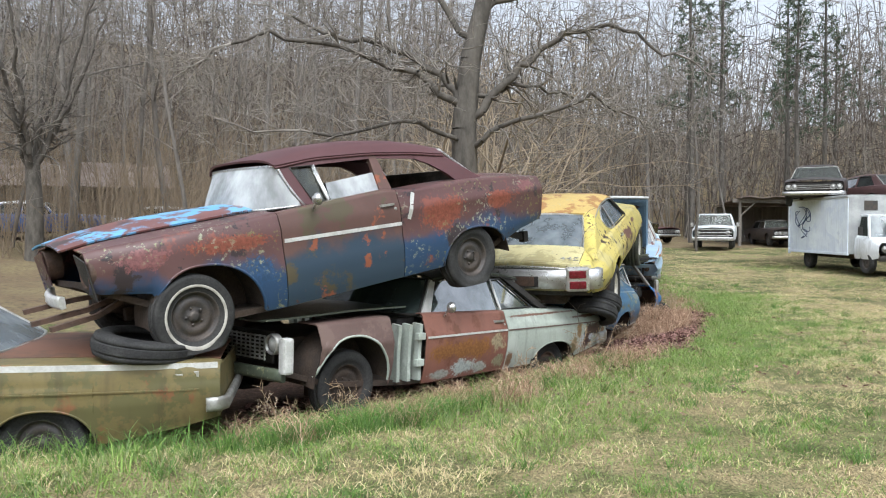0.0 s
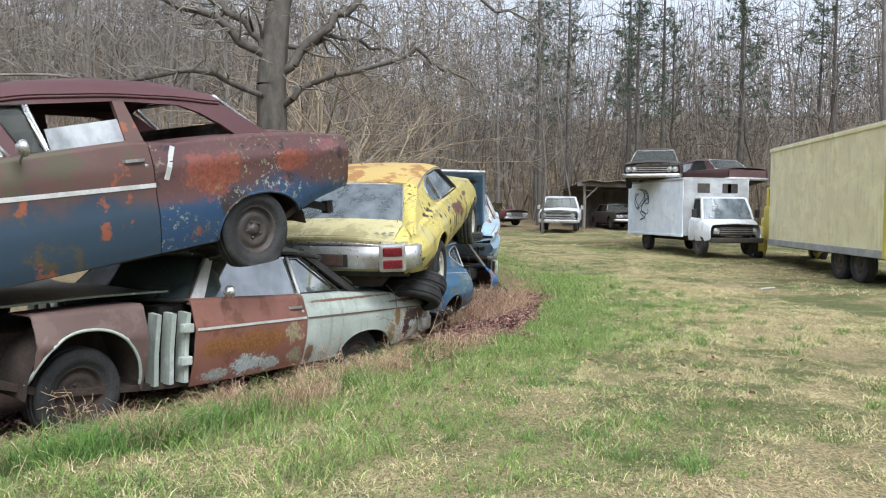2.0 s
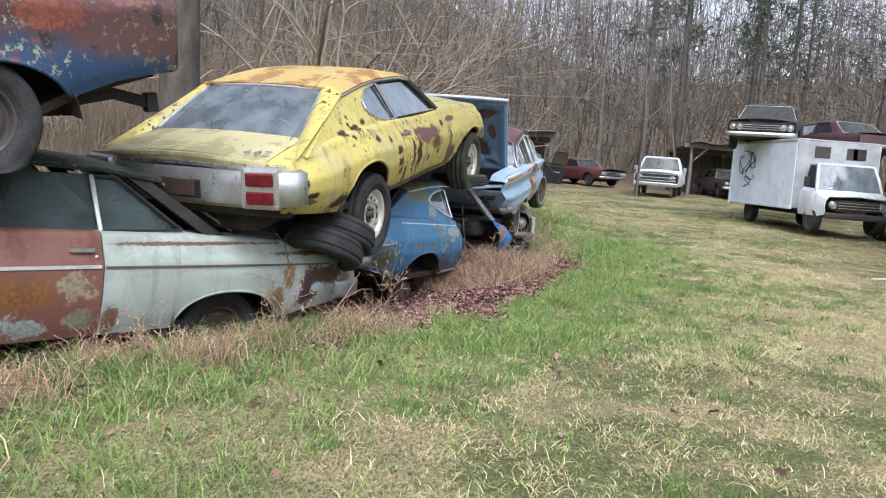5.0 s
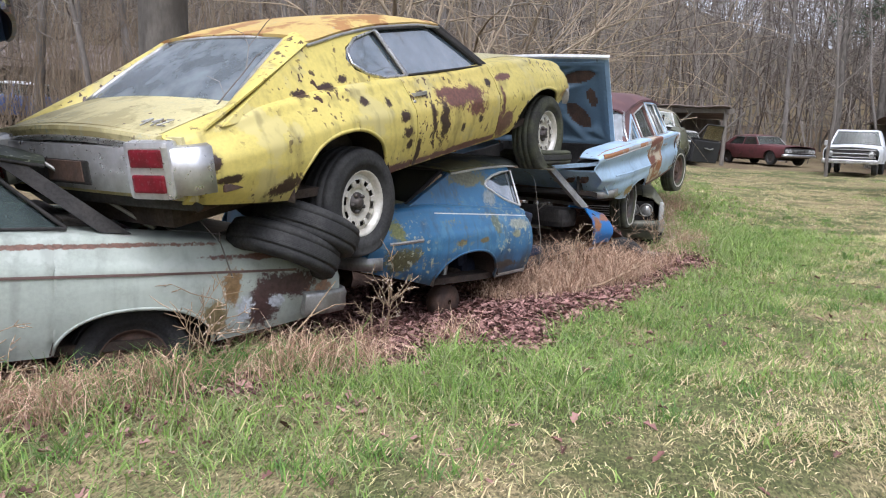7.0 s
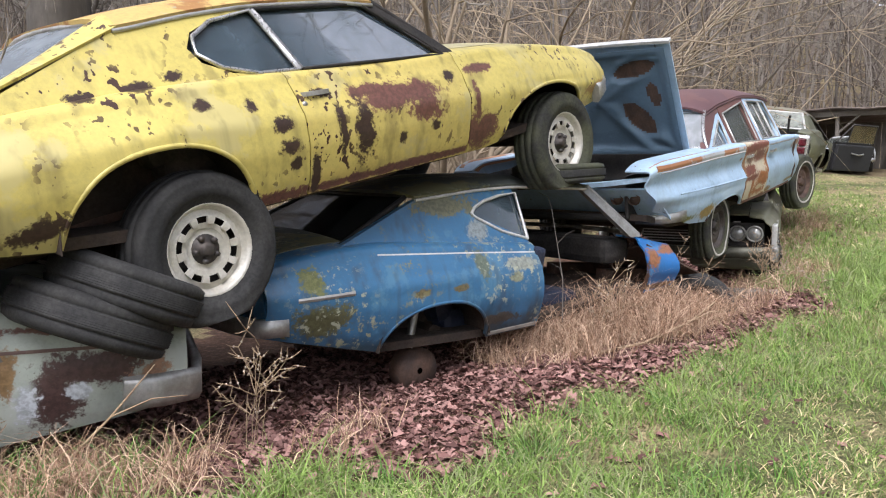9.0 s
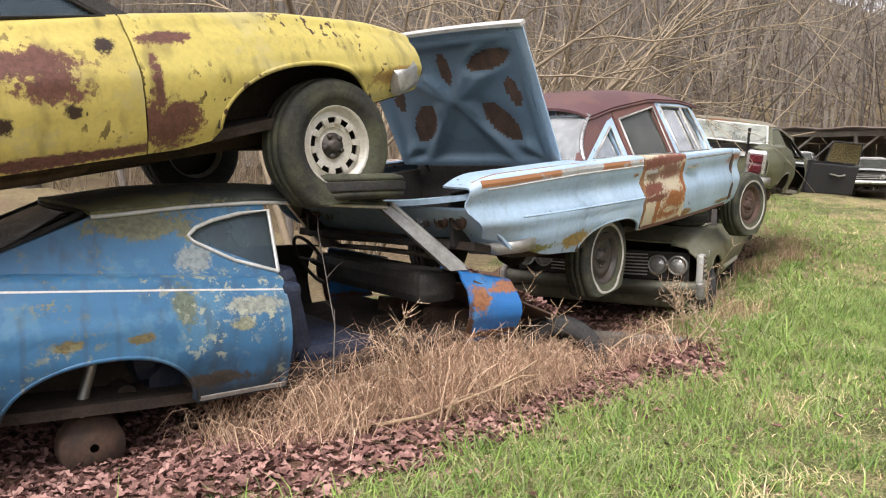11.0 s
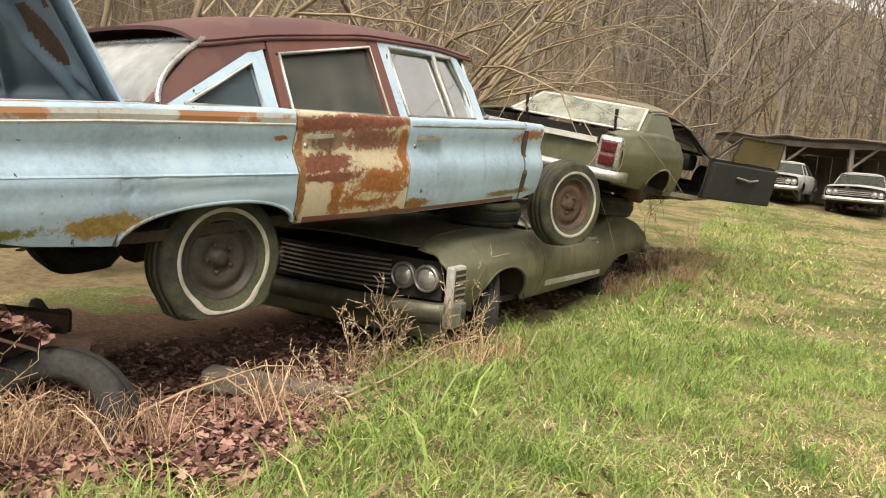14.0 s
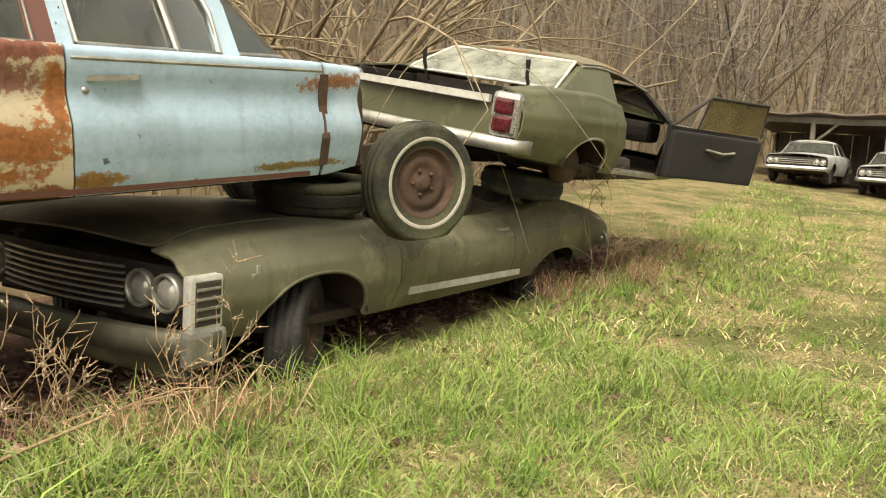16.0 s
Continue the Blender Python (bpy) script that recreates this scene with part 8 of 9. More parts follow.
def far_sedan(m, mat, label, roof=None, lamp=LENS, name="parked_car"):
    """A sedan of the period, plain in its parts, seen from far off."""
    s = dict(wb=3.0, nose=3.95, tail=-1.3, shown=1, belt=[(-1.3, 0.84), (0, 0.9), (2, 0.9), (3.95, 0.80)], rock=[(-1.3, 0.45), (0, 0.3), (3, 0.3), (3.95, 0.42)], plan=[(-1.3, 0.9), (0, 0.97), (3, 0.97), (3.95, 0.9)],
             arches=[(3.0, 0.68, 0.4, 0.4), (0, 0.66, 0.4, 0.4)], inner=[(-2, 0.68), (4, 0.68)], round=0.04)
    c = Car(name, m, label, s)
    lower_body(c, [("front_fender", 2.1, 3.9, mat, "top"), ("front_door", 1.0, 2.1, mat, 0.05), ("rear_quarter", -1.28, 1.0, mat, "top")], (2.15, 3.9, mat), (-1.27, -0.5, mat))
    greenhouse(c, dict(w0=0.84, w1=0.66, z0=0.92, z1=1.34, roof=[(0.1, 1.36), (0.7, 1.42), (1.3, 1.42), (1.7, 1.36)], edge=[(0.1, 1.30), (0.7, 1.35), (1.7, 1.30)], roof_mat=roof or mat, rail_mat=DULL_CHROME,
                       posts=[("rear_pillar", [(-0.4, 0.92), (-0.05, 0.92), (0.35, 1.31), (0.1, 1.30)], mat), ("windshield_post", [(2.05, 0.92), (2.15, 0.92), (1.72, 1.30), (1.64, 1.31)], mat), ("centre_post", [(0.95, 0.92), (1.02, 0.92), (1.02, 1.33), (0.96, 1.33)], mat)],
                       windows=[([(0.0, 0.93), (0.95, 0.93), (0.95, 1.31), (0.38, 1.30)], GLASS_DARK, None), ([(1.02, 0.93), (2.05, 0.93), (1.64, 1.30), (1.02, 1.32)], GLASS_DARK, None)],
                       front=dict(low=arc_line(2.15, 0.93, 0.82, 0.2), high=arc_line(1.72, 1.34, 0.65, 0.06), glass=GLASS, trim=DULL_CHROME), rear=dict(low=arc_line(-0.45, 0.93, 0.78, -0.1), high=arc_line(0.1, 1.33, 0.64, -0.05), glass=GLASS, trim=DULL_CHROME)))
    end_panel(c, 3.86, 0.5, 0.80, 0.88, 0.88, BLACK, "grille_back", 0.05, 1)
    end_panel(c, -1.27, 0.46, 0.84, 0.86, 0.84, mat, "tail_panel", 0.04)
    for z in (0.60, 0.66, 0.72):
        part("grille_bar", Build().sweep([(3.94, y, z) for y in (-0.5, 0, 0.5)], [(-0.006, -0.01), (0.01, -0.01), (0.01, 0.01), (-0.006, 0.01)]), DULL_CHROME, c.root)
    for y in (0.58, 0.76, -0.58, -0.76):
        lamp_round(c.root, (3.93, y, 0.66), 0.075, lamp)
    end_bumper(c, 3.95, 0.46, 0.93, 0.15, CHROME, h=0.13, rear=False)
    end_bumper(c, -1.32, 0.50, 0.92, 0.15, DULL_CHROME, h=0.12)
    for x in (0, 3.0):
        for y in (0.8, -0.8):
            wheel(c.root, x, y, 0.33, 0.33, 0.19)
    return c


def pickup(m):
    root = thing("pickup_truck", m, "white pickup truck with a wide chrome grille parked by the trees", "pickup truck")
    b = Build()
    P = []
    for x, w, z0, z1 in ((2.0, 0.98, 0.45, 1.12), (2.6, 0.99, 0.45, 1.10), (3.2, 0.98, 0.45, 1.06), (3.55, 0.95, 0.5, 1.0)):
        P.append([(x, w * 0.96, z0), (x, w, z0 + 0.25), (x, w * 0.99, z1 - 0.12), (x, w * 0.9, z1), (x, 0, z1 + 0.05), (x, -w * 0.9, z1), (x, -w * 0.99, z1 - 0.12), (x, -w, z0 + 0.25), (x, -w * 0.96, z0)])
    part("hood", Build().sheet(np.array(P), 0.02), WHITE_PAINT, root)
    P = []
    for z, x0, x1, w in ((0.45, 0.7, 2.0, 0.97), (0.8, 0.7, 2.0, 0.99), (1.12, 0.7, 2.0, 0.96)):
        P.append([(x1, w, z), (x0, w, z), (x0, -w, z), (x1, -w, z)])
    part("cab", Build().sheet(np.array(P), 0.02, False, True), WHITE_PAINT, root)
    part("cab_roof", Build().box((1.2, 0, 1.72), (1.15, 1.5, 0.07), 0.03), WHITE_PAINT, root)
    for sg in (1, -1):
        for x0, x1 in ((1.95, 1.72), (1.2, 1.2), (0.72, 0.72)):
            part("cab_post", Build().sweep([(x0, sg * 0.92, 1.1), ((x0 + x1) / 2, sg * 0.84, 1.42), (x1, sg * 0.73, 1.72)], [(-0.03, -0.03), (0.03, -0.03), (0.03, 0.03), (-0.03, 0.03)], up=(1, 0, 0)), WHITE_PAINT, root)
        part("bed_side", Build().box((-0.4, sg * 0.93, 0.85), (2.1, 0.1, 0.6), 0.03), WHITE_PAINT, root)
        lamp_round(root, (3.62, sg * 0.70, 0.80), 0.085)
        part("door_mirror", Build().box((1.9, sg * 1.1, 1.2), (0.05, 0.14, 0.2), 0.02), CHROME, root)
    ob = part("windshield", Build().sheet(curve_sheet(arc_line(1.97, 1.13, 0.9, 0.1), arc_line(1.72, 1.69, 0.72, 0.05)), 0.005), GLASS, root)
    ob.visible_shadow = False
    part("grille", Build().box((3.58, 0, 0.80), (0.06, 1.7, 0.3), 0.02), BLACK, root)
    for z in (0.66, 0.80, 0.95):
        part("grille_bar", Build().box((3.62, 0, z), (0.03, 1.72, 0.035), 0.008), CHROME, root)
    part("bumper", Build().box((3.68, 0, 0.50), (0.12, 1.95, 0.17), 0.04), CHROME, root)
    for x in (0, 3.0):
        for y in (0.82, -0.82):
            wheel(root, x, y, 0.37, 0.37, 0.2)
    part("chassis", Build().box((1.4, 0, 0.5), (4.2, 1.2, 0.12), 0.02), UNDER, root)
    return root


def box_van(m):
    """A box van; x forward, its box from 0 to 3.9 behind the cab."""
    root = thing("box_van", m, "white box van with scrawled graffiti and a grimy cab", "van")
    L, W, z0, z1 = 4.0, 1.12, 0.58, 2.38
    for sg in (1, -1):
        side = part("box_side", Build().box((L / 2, sg * W, (z0 + z1) / 2), (L, 0.05, z1 - z0), 0.015), VAN_WHITE, root)
        part("box_rail", Build().box((L / 2, sg * (W + 0.02), z1), (L + 0.04, 0.06, 0.07), 0.015), GREY_METAL, root)
        part("box_rail", Build().box((L / 2, sg * (W + 0.02), z0), (L + 0.04, 0.06, 0.08), 0.015), VAN_WHITE, root)
    part("box_front", Build().box((L, 0, (z0 + z1) / 2), (0.05, 2 * W, z1 - z0), 0.015), GREY_METAL, root, "grey streaked panel above the cab")
    part("box_rear", Build().box((0, 0, (z0 + z1) / 2), (0.05, 2 * W, z1 - z0), 0.015), VAN_WHITE, root)
    part("box_roof", Build().box((L / 2, 0, z1 + 0.03), (L, 2 * W, 0.05), 0.02), GREY_METAL, root)
    part("box_corner", Build().box((-0.02, -W - 0.03, (z0 + z1) / 2 - 0.1), (0.09, 0.09, z1 - z0), 0.02), VAN_WHITE, root)
    for x, y, w in ((0.1, 0.35, 0.3), (L + 0.03, -0.45, 0.42), (L + 0.03, 0.55, 0.36)):
        part("front_patch", Build().box((L + 0.035, y, 2.1), (0.02, w, 0.3), 0.01), BLACK if y > 0.5 else STEEL_DARK, root)
    # scrawl in loose dark strokes on the panel
    rng = np.random.RandomState(2)
    for k, (cx, cz, rx, rz) in enumerate(((0.95, 1.80, 0.30, 0.33), (1.25, 1.55, 0.28, 0.28), (1.1, 1.2, 0.22, 0.16), (0.6, 1.7, 0.18, 0.28), (1.4, 1.85, 0.16, 0.24))):
        pts = [(cx + rx * math.sin(2.1 * t + k), -W - 0.03, cz + rz * math.cos(1.3 * t + 2 * k)) for t in np.linspace(0, 5, 26)]
        part("graffiti_stroke", Build().tube(pts, 0.016, 4), FAR_BLUE, root)
    # cab: short sloping hood, upright windshield under the overhanging box
    P = []
    for x, w, zl, zh in ((4.0, 0.93, 0.45, 1.16), (4.55, 0.93, 0.45, 1.14), (4.95, 0.90, 0.45, 1.04), (5.2, 0.84, 0.5, 0.94)):
        P.append([(x, w * 0.96, zl), (x, w, zl + 0.2), (x, w * 0.98, zh - 0.1), (x, w * 0.9, zh), (x, 0, zh + 0.04), (x, -w * 0.9, zh), (x, -w * 0.98, zh - 0.1), (x, -w, zl + 0.2), (x, -w * 0.96, zl)])
    part("cab_body", Build().sheet(np.array(P), 0.02), WHITE_PAINT, root)
    part("cab_roof", Build().box((4.2, 0, 1.78), (0.5, 1.5, 0.06), 0.03), WHITE_PAINT, root)
    for sg in (1, -1):
        part("cab_post", Build().sweep([(4.72, sg * 0.86, 1.1), (4.60, sg * 0.81, 1.45), (4.45, sg * 0.74, 1.78)], [(-0.03, -0.03), (0.03, -0.03), (0.03, 0.03), (-0.03, 0.03)], up=(1, 0, 0)), WHITE_PAINT, root)
        ob = part("side_window", Build().slab([(4.08, sg * 0.86, 1.17), (4.68, sg * 0.86, 1.14), (4.45, sg * 0.76, 1.74), (4.08, sg * 0.76, 1.74)], (0, 0.004, 0)), GLASS_DARK, root)
        ob.visible_shadow = False
        part("door_mirror", Build().box((4.6, sg * 1.07, 1.3), (0.06, 0.14, 0.26), 0.02), BLACK, root)
        lamp_round(root, (5.21, sg * 0.64, 0.76), 0.08)
        for x in (0.9, 4.6):
            wheel(root, x, sg * 0.82, 0.35, 0.35, 0.2)
    ob = part("windshield", Build().sheet(curve_sheet(arc_line(4.74, 1.12, 0.84, 0.08), arc_line(4.46, 1.76, 0.72, 0.04)), 0.005), GLASS_HAZY, root)
    ob.visible_shadow = False
    grille = part("grille", Build().box((5.22, 0, 0.75), (0.05, 1.1, 0.26), 0.02), BLACK, root)
    for z in (0.68, 0.75, 0.82):
        part("grille_bar", Build().box((5.25, 0, z), (0.015, 1.06, 0.018), 0.004), DULL_CHROME, grille)
    part("bumper", Build().box((5.28, 0, 0.48), (0.10, 1.75, 0.16), 0.04), STEEL_DARK, root)
    part("chassis", Build().box((2.5, 0, 0.48), (5.0, 1.1, 0.16), 0.02), UNDER, root)
    return root


def box_truck(m):
    """A long box truck; x forward, box from 0 to 7.4, its left side towards the meadow."""
    root = thing("box_truck", m, "cream-yellow box truck with a yellow frame and open rear", "truck")
    L, W, z0, z1 = 7.4, 1.2, 0.74, 3.38
    panels = 12
    for sg in (1, -1):
        for k in range(panels):
            x0 = L * k / panels
            part("side_panel", Build().box((x0 + L / panels / 2, sg * W, (z0 + z1) / 2), (L / panels - 0.004, 0.04, z1 - z0), 0.006), CREAM_BOX, root)
        part("top_rail", Build().box((L / 2, sg * (W + 0.015), z1 + 0.02), (L + 0.06, 0.07, 0.1), 0.015), CREAM_BOX, root)
        part("bottom_rail", Build().box((L / 2, sg * (W + 0.015), z0 - 0.02), (L + 0.06, 0.07, 0.17), 0.015), GREY_METAL, root, "scuffed grey lower rail")
        part("rear_post", Build().box((-0.04, sg * (W - 0.02), (z0 + z1) / 2), (0.16, 0.16, z1 - z0 + 0.2), 0.02), TRUCK_YELLOW, root)
    part("rear_header", Build().box((-0.04, 0, z1 + 0.02), (0.16, 2 * W, 0.18), 0.02), TRUCK_YELLOW, root)
    part("rear_sill", Build().box((-0.04, 0, z0 - 0.05), (0.2, 2 * W, 0.14), 0.02), TRUCK_YELLOW, root)
    for k in range(3):
        part("roller_slat", Build().box((0.05, 0, z1 - 0.2 - 0.22 * k), (0.03, 2 * W - 0.2, 0.2), 0.01), CREAM_BOX, root)
    part("box_roof", Build().box((L / 2, 0, z1 + 0.08), (L, 2 * W, 0.04), 0.01), GREY_METAL, root)
    part("box_floor", Build().box((L / 2, 0, z0), (L, 2 * W - 0.1, 0.06), 0.01), UNDER, root)
    part("box_front", Build().box((L, 0, (z0 + z1) / 2), (0.05, 2 * W, z1 - z0), 0.01), CREAM_BOX, root)
    b = Build()
    b.box((8.25, 0, 1.25), (1.3, 1.9, 1.1), 0.12)
    part("cab_body", b, TRUCK_YELLOW, root)
    b = Build().box((9.35, 0, 1.05), (1.1, 1.5, 0.75), 0.15)
    part("hood", b, TRUCK_YELLOW, root)
    part("cab_roof", Build().box((8.2, 0, 2.35), (1.1, 1.7, 0.1), 0.05), TRUCK_YELLOW, root)
    for sg in (1, -1):
        for x in (7.75, 8.75):
            part("cab_post", Build().box((x, sg * 0.85, 2.05), (0.08, 0.08, 0.6), 0.02), TRUCK_YELLOW, root)
        part("fender", Build().lathe([(0.5, -0.14), (0.53, -0.1), (0.53, 0.12), (0.5, 0.14)], (9.4, sg * 0.92, 0.62), n=24), TRUCK_YELLOW, root)
        wheel(root, 9.4, sg * 0.98, 0.48, 0.48, 0.26, rim_mat=WHITEWALL)
        for x in (1.5, 2.6):
            wheel(root, x, sg * 0.98, 0.46, 0.46, 0.26)
    part("chassis", Build().box((4.6, 0, 0.62), (9.2, 0.9, 0.2), 0.03), UNDER, root)
    return root


def long_shed(a, b2, bays, label):
    """An open pole shed with a low tin roof."""
    root = thing("pole_shed", pose(0, 0, 0), label, "shed")
    a, b2 = np.array(a), np.array(b2)
    n = np.array((0.10, 0.995))
    for k in range(bays + 1):
        p = a + (b2 - a) * k / bays
        for dep, hh in ((0, 2.35), (5.0, 2.0)):
            q = p + n * dep
            z = float(height(*q))
            part("post", Build().tube([(q[0], q[1], z - 0.2), (q[0] + 0.03, q[1], z + 1.2), (q[0], q[1], 3.1 - (dep > 0) * 0.3)], [0.10, 0.09, 0.08], 7), OLD_TIMBER, root)
        q = p
        part("knee_brace", Build().tube([(q[0], q[1] - 0.02, 2.25), (q[0] + 0.85, q[1] - 0.09, 3.05)], 0.05, 6), OLD_TIMBER, root)
    part("front_beam", Build().sweep([(*(a - (0.4, 0)), 3.12), (*((a + b2) / 2), 3.05), (*(b2 + (0.4, 0)), 3.12)], [(-0.06, -0.1), (0.06, -0.1), (0.06, 0.1), (-0.06, 0.1)]), OLD_TIMBER, root)
    P = []
    for k in np.linspace(-0.03, 1.03, 90):
        p = a + (b2 - a) * k
        P.append([(*(p + n * d), 3.27 - 0.06 * d + 0.02 * (int(k * 1000) % 2) + 0.04 * math.sin(k * 21)) for d in (-0.5, 1.5, 3.5, 5.6)])
    part("roof", Build().sheet(np.array(P), 0.04), ROOF_TIN, root)
    for k in range(12):
        p, q = a + (b2 - a) * k / 12 + n * 5.05, a + (b2 - a) * (k + 0.97) / 12 + n * 5.05
        z = float(height(*p))
        part("wall_board", Build().slab([(*p, z), (*q, z), (*q, 2.9), (*p, 2.9)], (0.004, 0.03, 0)), OLD_TIMBER, root)


def left_shed():
    root = thing("barn_shed", pose(-21.0, 37.0, float(height(-17.3, 36.5)) - 0.6, 0, 0, 25), "low brown shed with a long faded tin roof", "shed")
    z = -0.5
    P = [[(x, y, 3.9 - 0.38 * abs(y) + 0.025 * (k % 2)) for y in np.linspace(-3.6, 3.6, 9)] for k, x in enumerate(np.linspace(-7.5, 7.5, 100))]
    part("roof", Build().sheet(np.array(P), 0.04), ROOF_TIN, root)
    for k in range(30):
        x = -7.2 + 14.4 * k / 29
        part("wall_board", Build().box((x, 3.0, 1.2), (0.46, 0.03, 3.0), 0.006), OLD_TIMBER, root)
    for x in np.linspace(-7.2, 7.2, 7):
        part("post", Build().tube([(x, -3.2, z), (x, -3.2, 2.7)], 0.09, 7), OLD_TIMBER, root)
    part("eave_beam", Build().box((0, -3.2, 2.62), (14.6, 0.12, 0.16), 0.01), OLD_TIMBER, root)


def on_ground(x, y, heading, dz=0.0):
    return pose(x, y, float(height(x, y)) + dz, 0, 0, heading)


pickup(on_ground(14.5, 41.2, -112))
box_van(on_ground(13.75, 28.2, -90))
far_sedan(pose(14.1, 29.2, 2.40 + float(height(13.35, 28.2)) - 0.12, 0, 3, -118), FAR_DARK, "dark finned sedan perched on the roof of a white box van")
far_sedan(pose(16.6, 28.6, 2.2 + float(height(13.35, 28.2)) - 0.2, 0, 2, 100), FAR_BROWN, "dull red car propped high beside a box van")
box_truck(on_ground(13.5, 14.8, 74))
long_shed((2.5, 44.0), (9.3, 43.4), 3, "open pole shed with a low rusty tin roof")
long_shed((16.3, 42.7), (21.5, 42.2), 2, "dark open pole shed beside a pickup truck")
left_shed()
# White cars in grey material: the shed's shade is put into their colour.
far_sedan(on_ground(5.0, 44.6, -95), GREY_METAL, "white sedan greyed as if shaded, nose-out beneath a pole shed")
far_sedan(on_ground(7.6, 44.9, -95), GREY_METAL, "white sedan greyed as if shaded, parked under a pole shed roof")
far_sedan(on_ground(10.9, 47.6, -60), FAR_RED, "dull red sedan under a pole shed")
far_sedan(on_ground(18.6, 44.6, -95), FAR_DARK, "dark wreck in the gloom of a pole shed")
far_sedan(on_ground(-16.6, 29.0, 14), FAR_BLUE, "deep blue sedan parked on a bank behind the wrecks", WHITE_PAINT)
far_sedan(on_ground(-17.5, 25.5, 165), FAR_DARK, "dark wreck parked behind an older tree")
far_sedan(on_ground(-10.4, 31.5, 200), GREY_METAL, "pale grey wreck half hidden among bare trees")


# ---- small growth and scraps ----
WEED = plain("dry_weed_stalk", (0.40, 0.29, 0.18), (0.30, 0.21, 0.13), 8, 0.95, 0, 0.2)
SEED = plain("pale_seed_head", (0.55, 0.47, 0.38), (0.36, 0.27, 0.2), 20, 0.95, 0, 0.3)


def dry_weed(x, y, tall, seed, label, lean=0.35, dz=0.0):
    rng = np.random.RandomState(seed)
    root = thing("dry_weed", pose(x, y, float(height(x, y)) + dz), label, "weed", "dry weeds by the wrecks")
    out, heads = [], []
    for k in range(5):
        a = rng.rand() * 6.283
        grow(rng, (rng.randn() * 0.04, rng.randn() * 0.04, -0.03), (math.cos(a) * lean, math.sin(a) * lean, 1), tall * (0.6 + 0.5 * rng.rand()), 0.005, 2, out, kids=(3, 6), wander=0.2, steps=5, ratio=0.4, up=0.05)
    V, F = cones([s[0] for s in out], [s[1] for s in out], [min(s[2], 0.0028) for s in out], [min(s[3], 0.0018) for s in out], 4)
    new("stem", arrays_mesh("stem", V, F, WEED)).parent = root
    b = Build()
    tips = [s[1] for s in out if s[4] == 0][::3][:60]
    for t in tips:
        b.lathe([(0.001, -0.006), (0.005, -0.002), (0.005, 0.003), (0.001, 0.006)], t, "z", 5)
    tagged(part("seed_fluff", b, SEED, root), kind="stuff")


for k, (x, y, t, lab) in enumerate(((4.55, 16.1, 0.55, "brittle dry weed with round seed heads by a bumper"), (4.75, 16.55, 0.5, "spindly dry weed before an olive car's grille"), (4.6, 15.6, 0.4, "tan dry weed clump in sparse grass"), (3.55, 12.9, 0.5, "pale stalks of dry weed in a doorway"),
                                (3.9, 13.9, 0.5, "leaning dry weed among dead grass"), (2.35, 10.3, 0.55, "thin dry weed beside a rusted tail"), (1.6, 9.3, 0.6, "tall tan weed stalks before a sunken door"), (0.9, 8.5, 0.45, "dry weed stalks against a sage green car"),
                                (-0.9, 7.0, 0.4, "thin white-tipped weed by a rusty wheel"), (-1.4, 6.6, 0.4, "thin white-tipped weed by a grille"), (5.05, 20.9, 0.9, "tall thin weed stalks beside an open door"), (4.9, 14.9, 0.35, "low dry weed at the grass edge"))):
    dry_weed(x, y, t, 50 + k, lab)


def clover_tufts():
    """Rank clumps of taller grass that stand out of the turf."""
    rng = np.random.RandomState(61)
    V, F, off = [], [], 0
    for k in range(620):
        x, y = (-3 + 9 * rng.rand(), 3.6 + 7 * rng.rand()) if k % 2 else (2.5 + 5.5 * rng.rand(), 9 + 12 * rng.rand())
        d = float(off_row(np.array(x), np.array(y)))
        if d < 0.15 or (bool(litter_zone(np.array(x), np.array(y))) and y > 8) or rng.rand() > (0.25 + 0.75 * math.exp(-max(0, d - 0.5) / 1.6)):
            continue
        n = 46
        v, f = blades(x + rng.randn(n) * 0.05, y + rng.randn(n) * 0.05, (0.05 + 0.08 * rng.rand(n)) * (0.7 + 0.6 * rng.rand()), 0.5 + 1.4 * rng.rand(n), 0.0025 + 0.001 * rng.rand(n), rng)
        V.append(v)
        F.append(f + off)
        off += len(v)
    for k in range(260):
        seg, s = rng.randint(1, 3), rng.rand()
        x, y = ROW[seg] * (1 - s) + ROW[seg + 1] * s if seg < 2 or rng.rand() < 0.5 else ROW[0] * 0.6 * s + ROW[1] * (1 - 0.6 * s)
        ux, uy = ROW[2] - ROW[1]
        o = (0.05 + 0.5 * rng.rand()) / math.hypot(ux, uy)
        x, y, n = x + uy * o, y - ux * o, 34
        v, f = blades(x + rng.randn(n) * 0.07, y + rng.randn(n) * 0.07, (0.12 + 0.16 * rng.rand(n)) * (0.6 + 0.6 * rng.rand()), 0.4 + 1.2 * rng.rand(n), 0.0025 + 0.001 * rng.rand(n), rng)
        V.append(v)
        F.append(f + off)
        off += len(v)
    bulk("grass_tufts", np.vstack(V), np.vstack(F), TUFT, "rank dark green grass tufts in the meadow", "grass")


TUFT = leaf_mat("rank_green_blade", (0.075, 0.16, 0.03), (0.17, 0.29, 0.06), (0.11, 0.19, 0.06))
clover_tufts()


def plank(m, label, size, mat):
    ob = new("plank", mesh_of("plank", Build().box((0, 0, 0), size, 0.012), mat))
    ob.matrix_world = m
    tagged(ob, label, "plank")


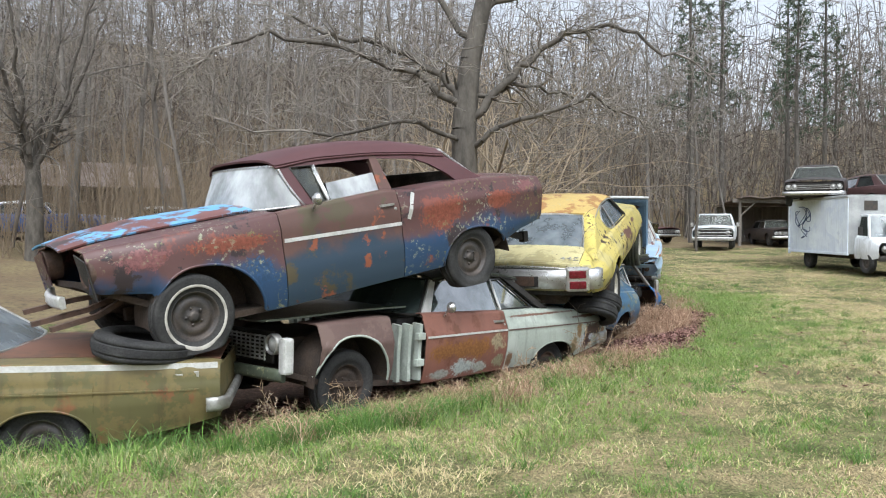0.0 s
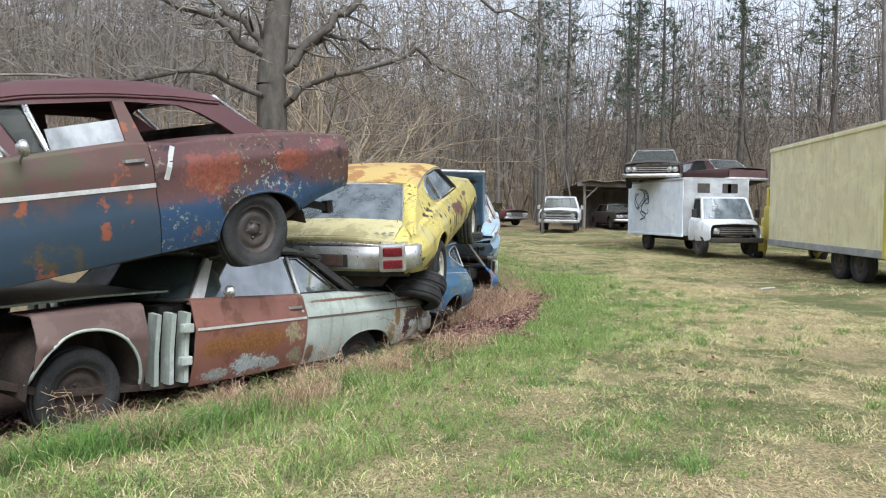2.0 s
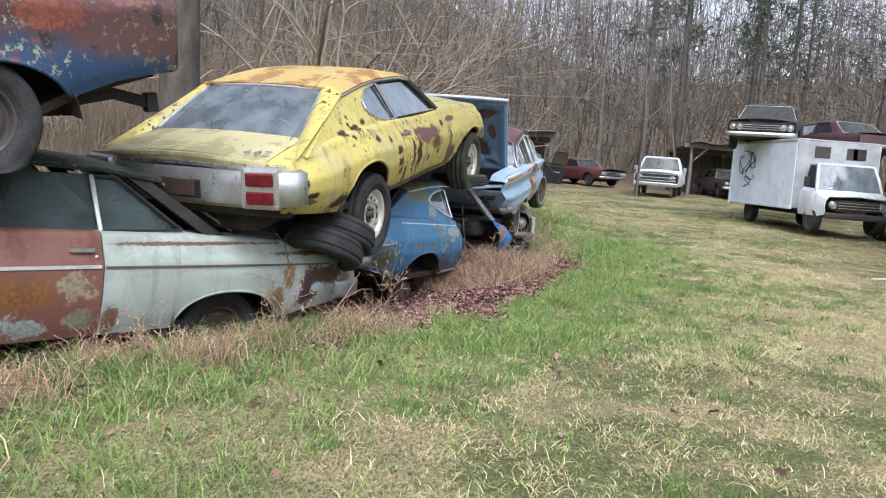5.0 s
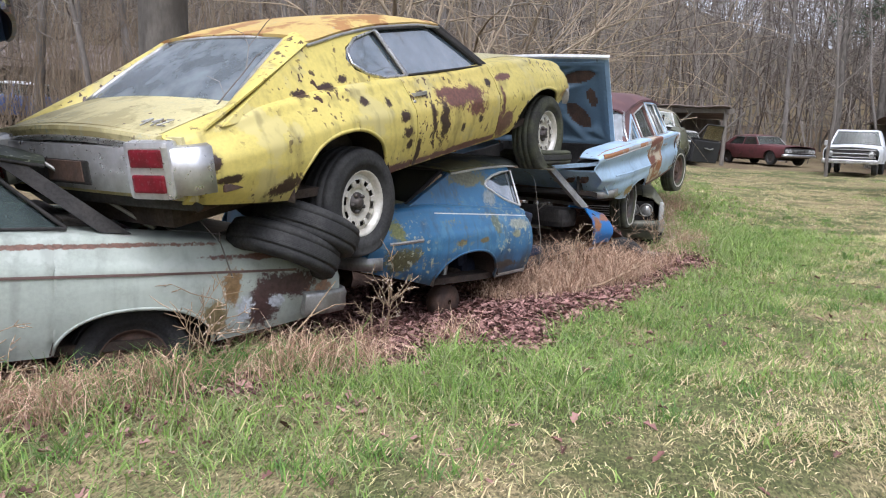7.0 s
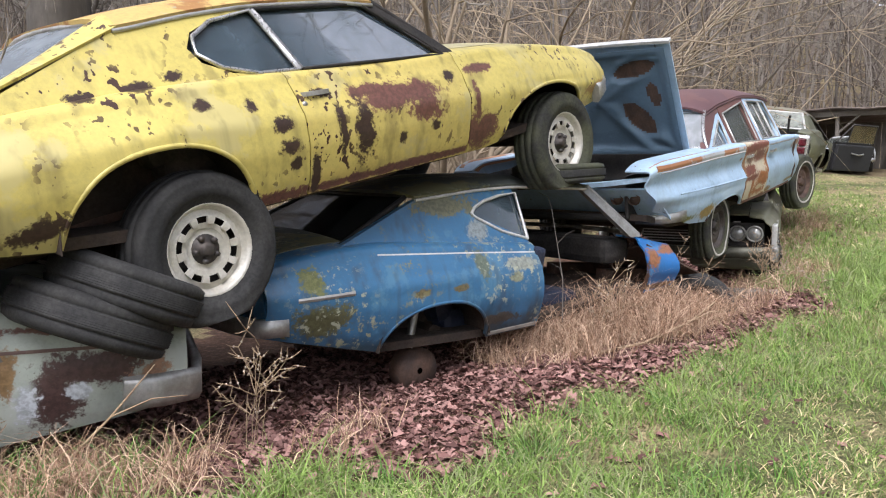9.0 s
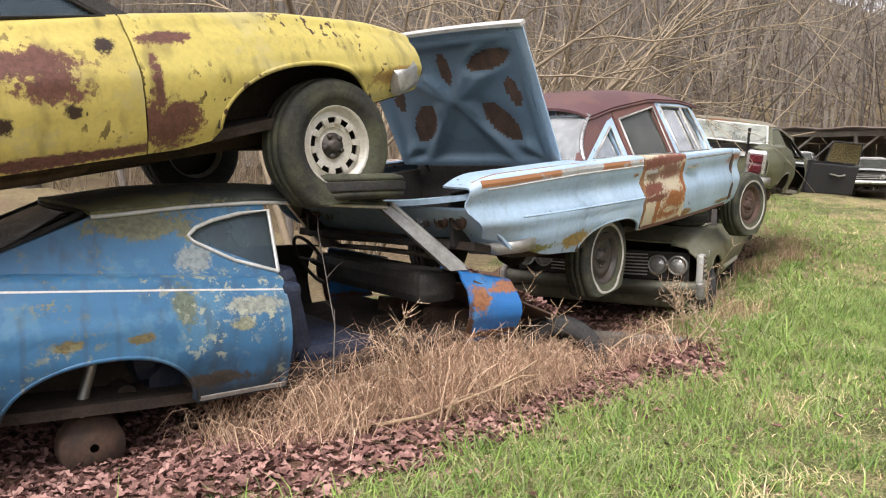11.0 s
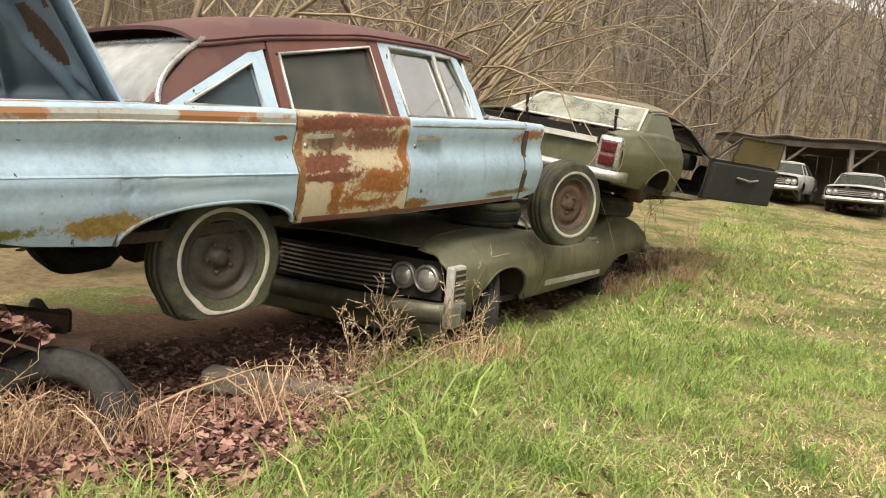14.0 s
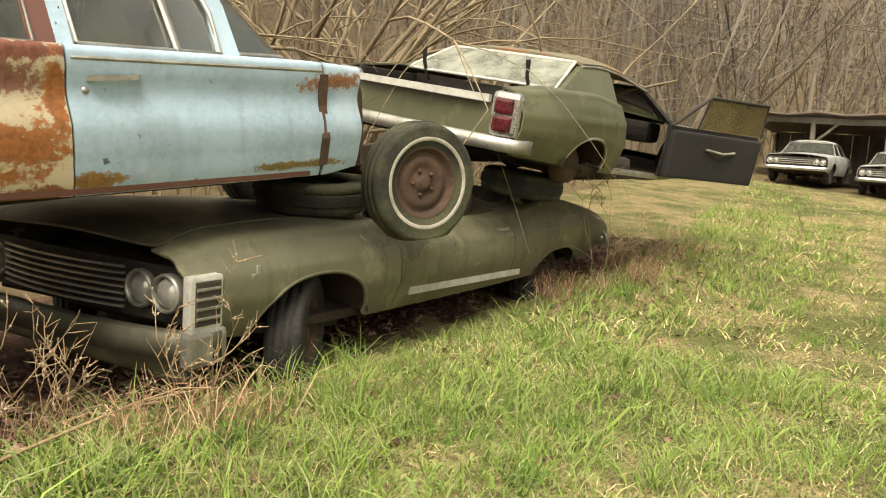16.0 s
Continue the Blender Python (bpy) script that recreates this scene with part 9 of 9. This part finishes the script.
plank(pose(4.35, 15.35, -0.06, 3, 2, 20), "grey weathered timber lying under a raised car", (0.9, 0.14, 0.1), OLD_TIMBER)
plank(pose(3.5, 18.0, -0.05, 0, 3, 70), "dark timber half buried in leaf mould", (1.6, 0.2, 0.14), OLD_TIMBER)
plank(pose(9.9, 15.4, 0.03, 0, 2, 35), "pale broken stick in the grass", (0.7, 0.04, 0.03), WHITE_TRIM)


def stick(pts, r, label):
    """A fallen dead stem with a side shoot."""
    P = np.array([(x, y, float(height(x, y)) + z) for x, y, z in pts])
    b = Build().tube(P, np.linspace(r, r * 0.4, len(P)), 6)
    k = len(P) // 2
    b.tube([P[k], P[k] + (0.12, 0.1, 0.06), P[k] + (0.2, 0.22, 0.05)], [r * 0.6, r * 0.4, r * 0.25], 5)
    ob = new("fallen_stick", mesh_of("fallen_stick", b, WEED))
    tagged(ob, label, "stick")


stick([(3.55, 12.35, 0.04), (3.8, 12.6, 0.06), (4.05, 12.9, 0.14), (4.2, 13.15, 0.24)], 0.012, "thin pale dead stem lying over fallen leaves")
stick([(4.75, 15.2, 0.03), (4.8, 15.7, 0.07), (4.82, 16.2, 0.16), (4.9, 16.5, 0.18)], 0.009, "bent pale stem across sparse grass")
stick([(1.95, 9.6, 0.1), (2.1, 9.75, 0.3), (2.2, 9.9, 0.5)], 0.007, "upright dead stem against a sunken car")
stick([(4.2, 14.3, 0.05), (4.35, 14.6, 0.18), (4.5, 14.7, 0.22), (4.7, 14.65, 0.16)], 0.009, "arched dead bramble beside a half-buried tyre")


def vine(m, pts, label):
    """A bare climbing shoot that hangs over a car."""
    P = np.array(pts, float)
    b = Build().tube(P, np.linspace(0.005, 0.002, len(P)), 5)
    for k in range(1, len(P)):
        b.tube([P[k], P[k] + (0.03, -0.06 * (-1) ** k, 0.07), P[k] + (0.02, -0.14 * (-1) ** k, 0.10)], [0.003, 0.002, 0.0015], 4)
    ob = new("bare_vine", mesh_of("bare_vine", b, FARTRUNK))
    ob.matrix_world = m
    tagged(ob, label, "vine")


vine(pose(1.425, 10.506, 0.498, 0, -10.409, 69.283), [(-0.75, -0.58, 1.0), (-0.66, -0.6, 1.08), (-0.5, -0.62, 1.2), (-0.42, -0.58, 1.32), (-0.36, -0.6, 1.38)], "bare vine shoot over a yellow car's rear window")
vine(pose(1.985, 12.245, -0.2, 0, 0, 61.5), [(1.0, -0.86, 0.3), (1.02, -0.84, 0.6), (0.98, -0.82, 0.85), (0.94, -0.8, 1.1)], "leafless vine climbing an empty doorway")
vine(pose(0.628, 9.902, -0.159, 0, -1.486, -133.673), [(-0.5, 0.98, 0.6), (-0.42, 0.99, 0.8), (-0.3, 0.9, 0.95), (-0.2, 0.8, 1.1)], "bare vine shoot on a sage green fender")
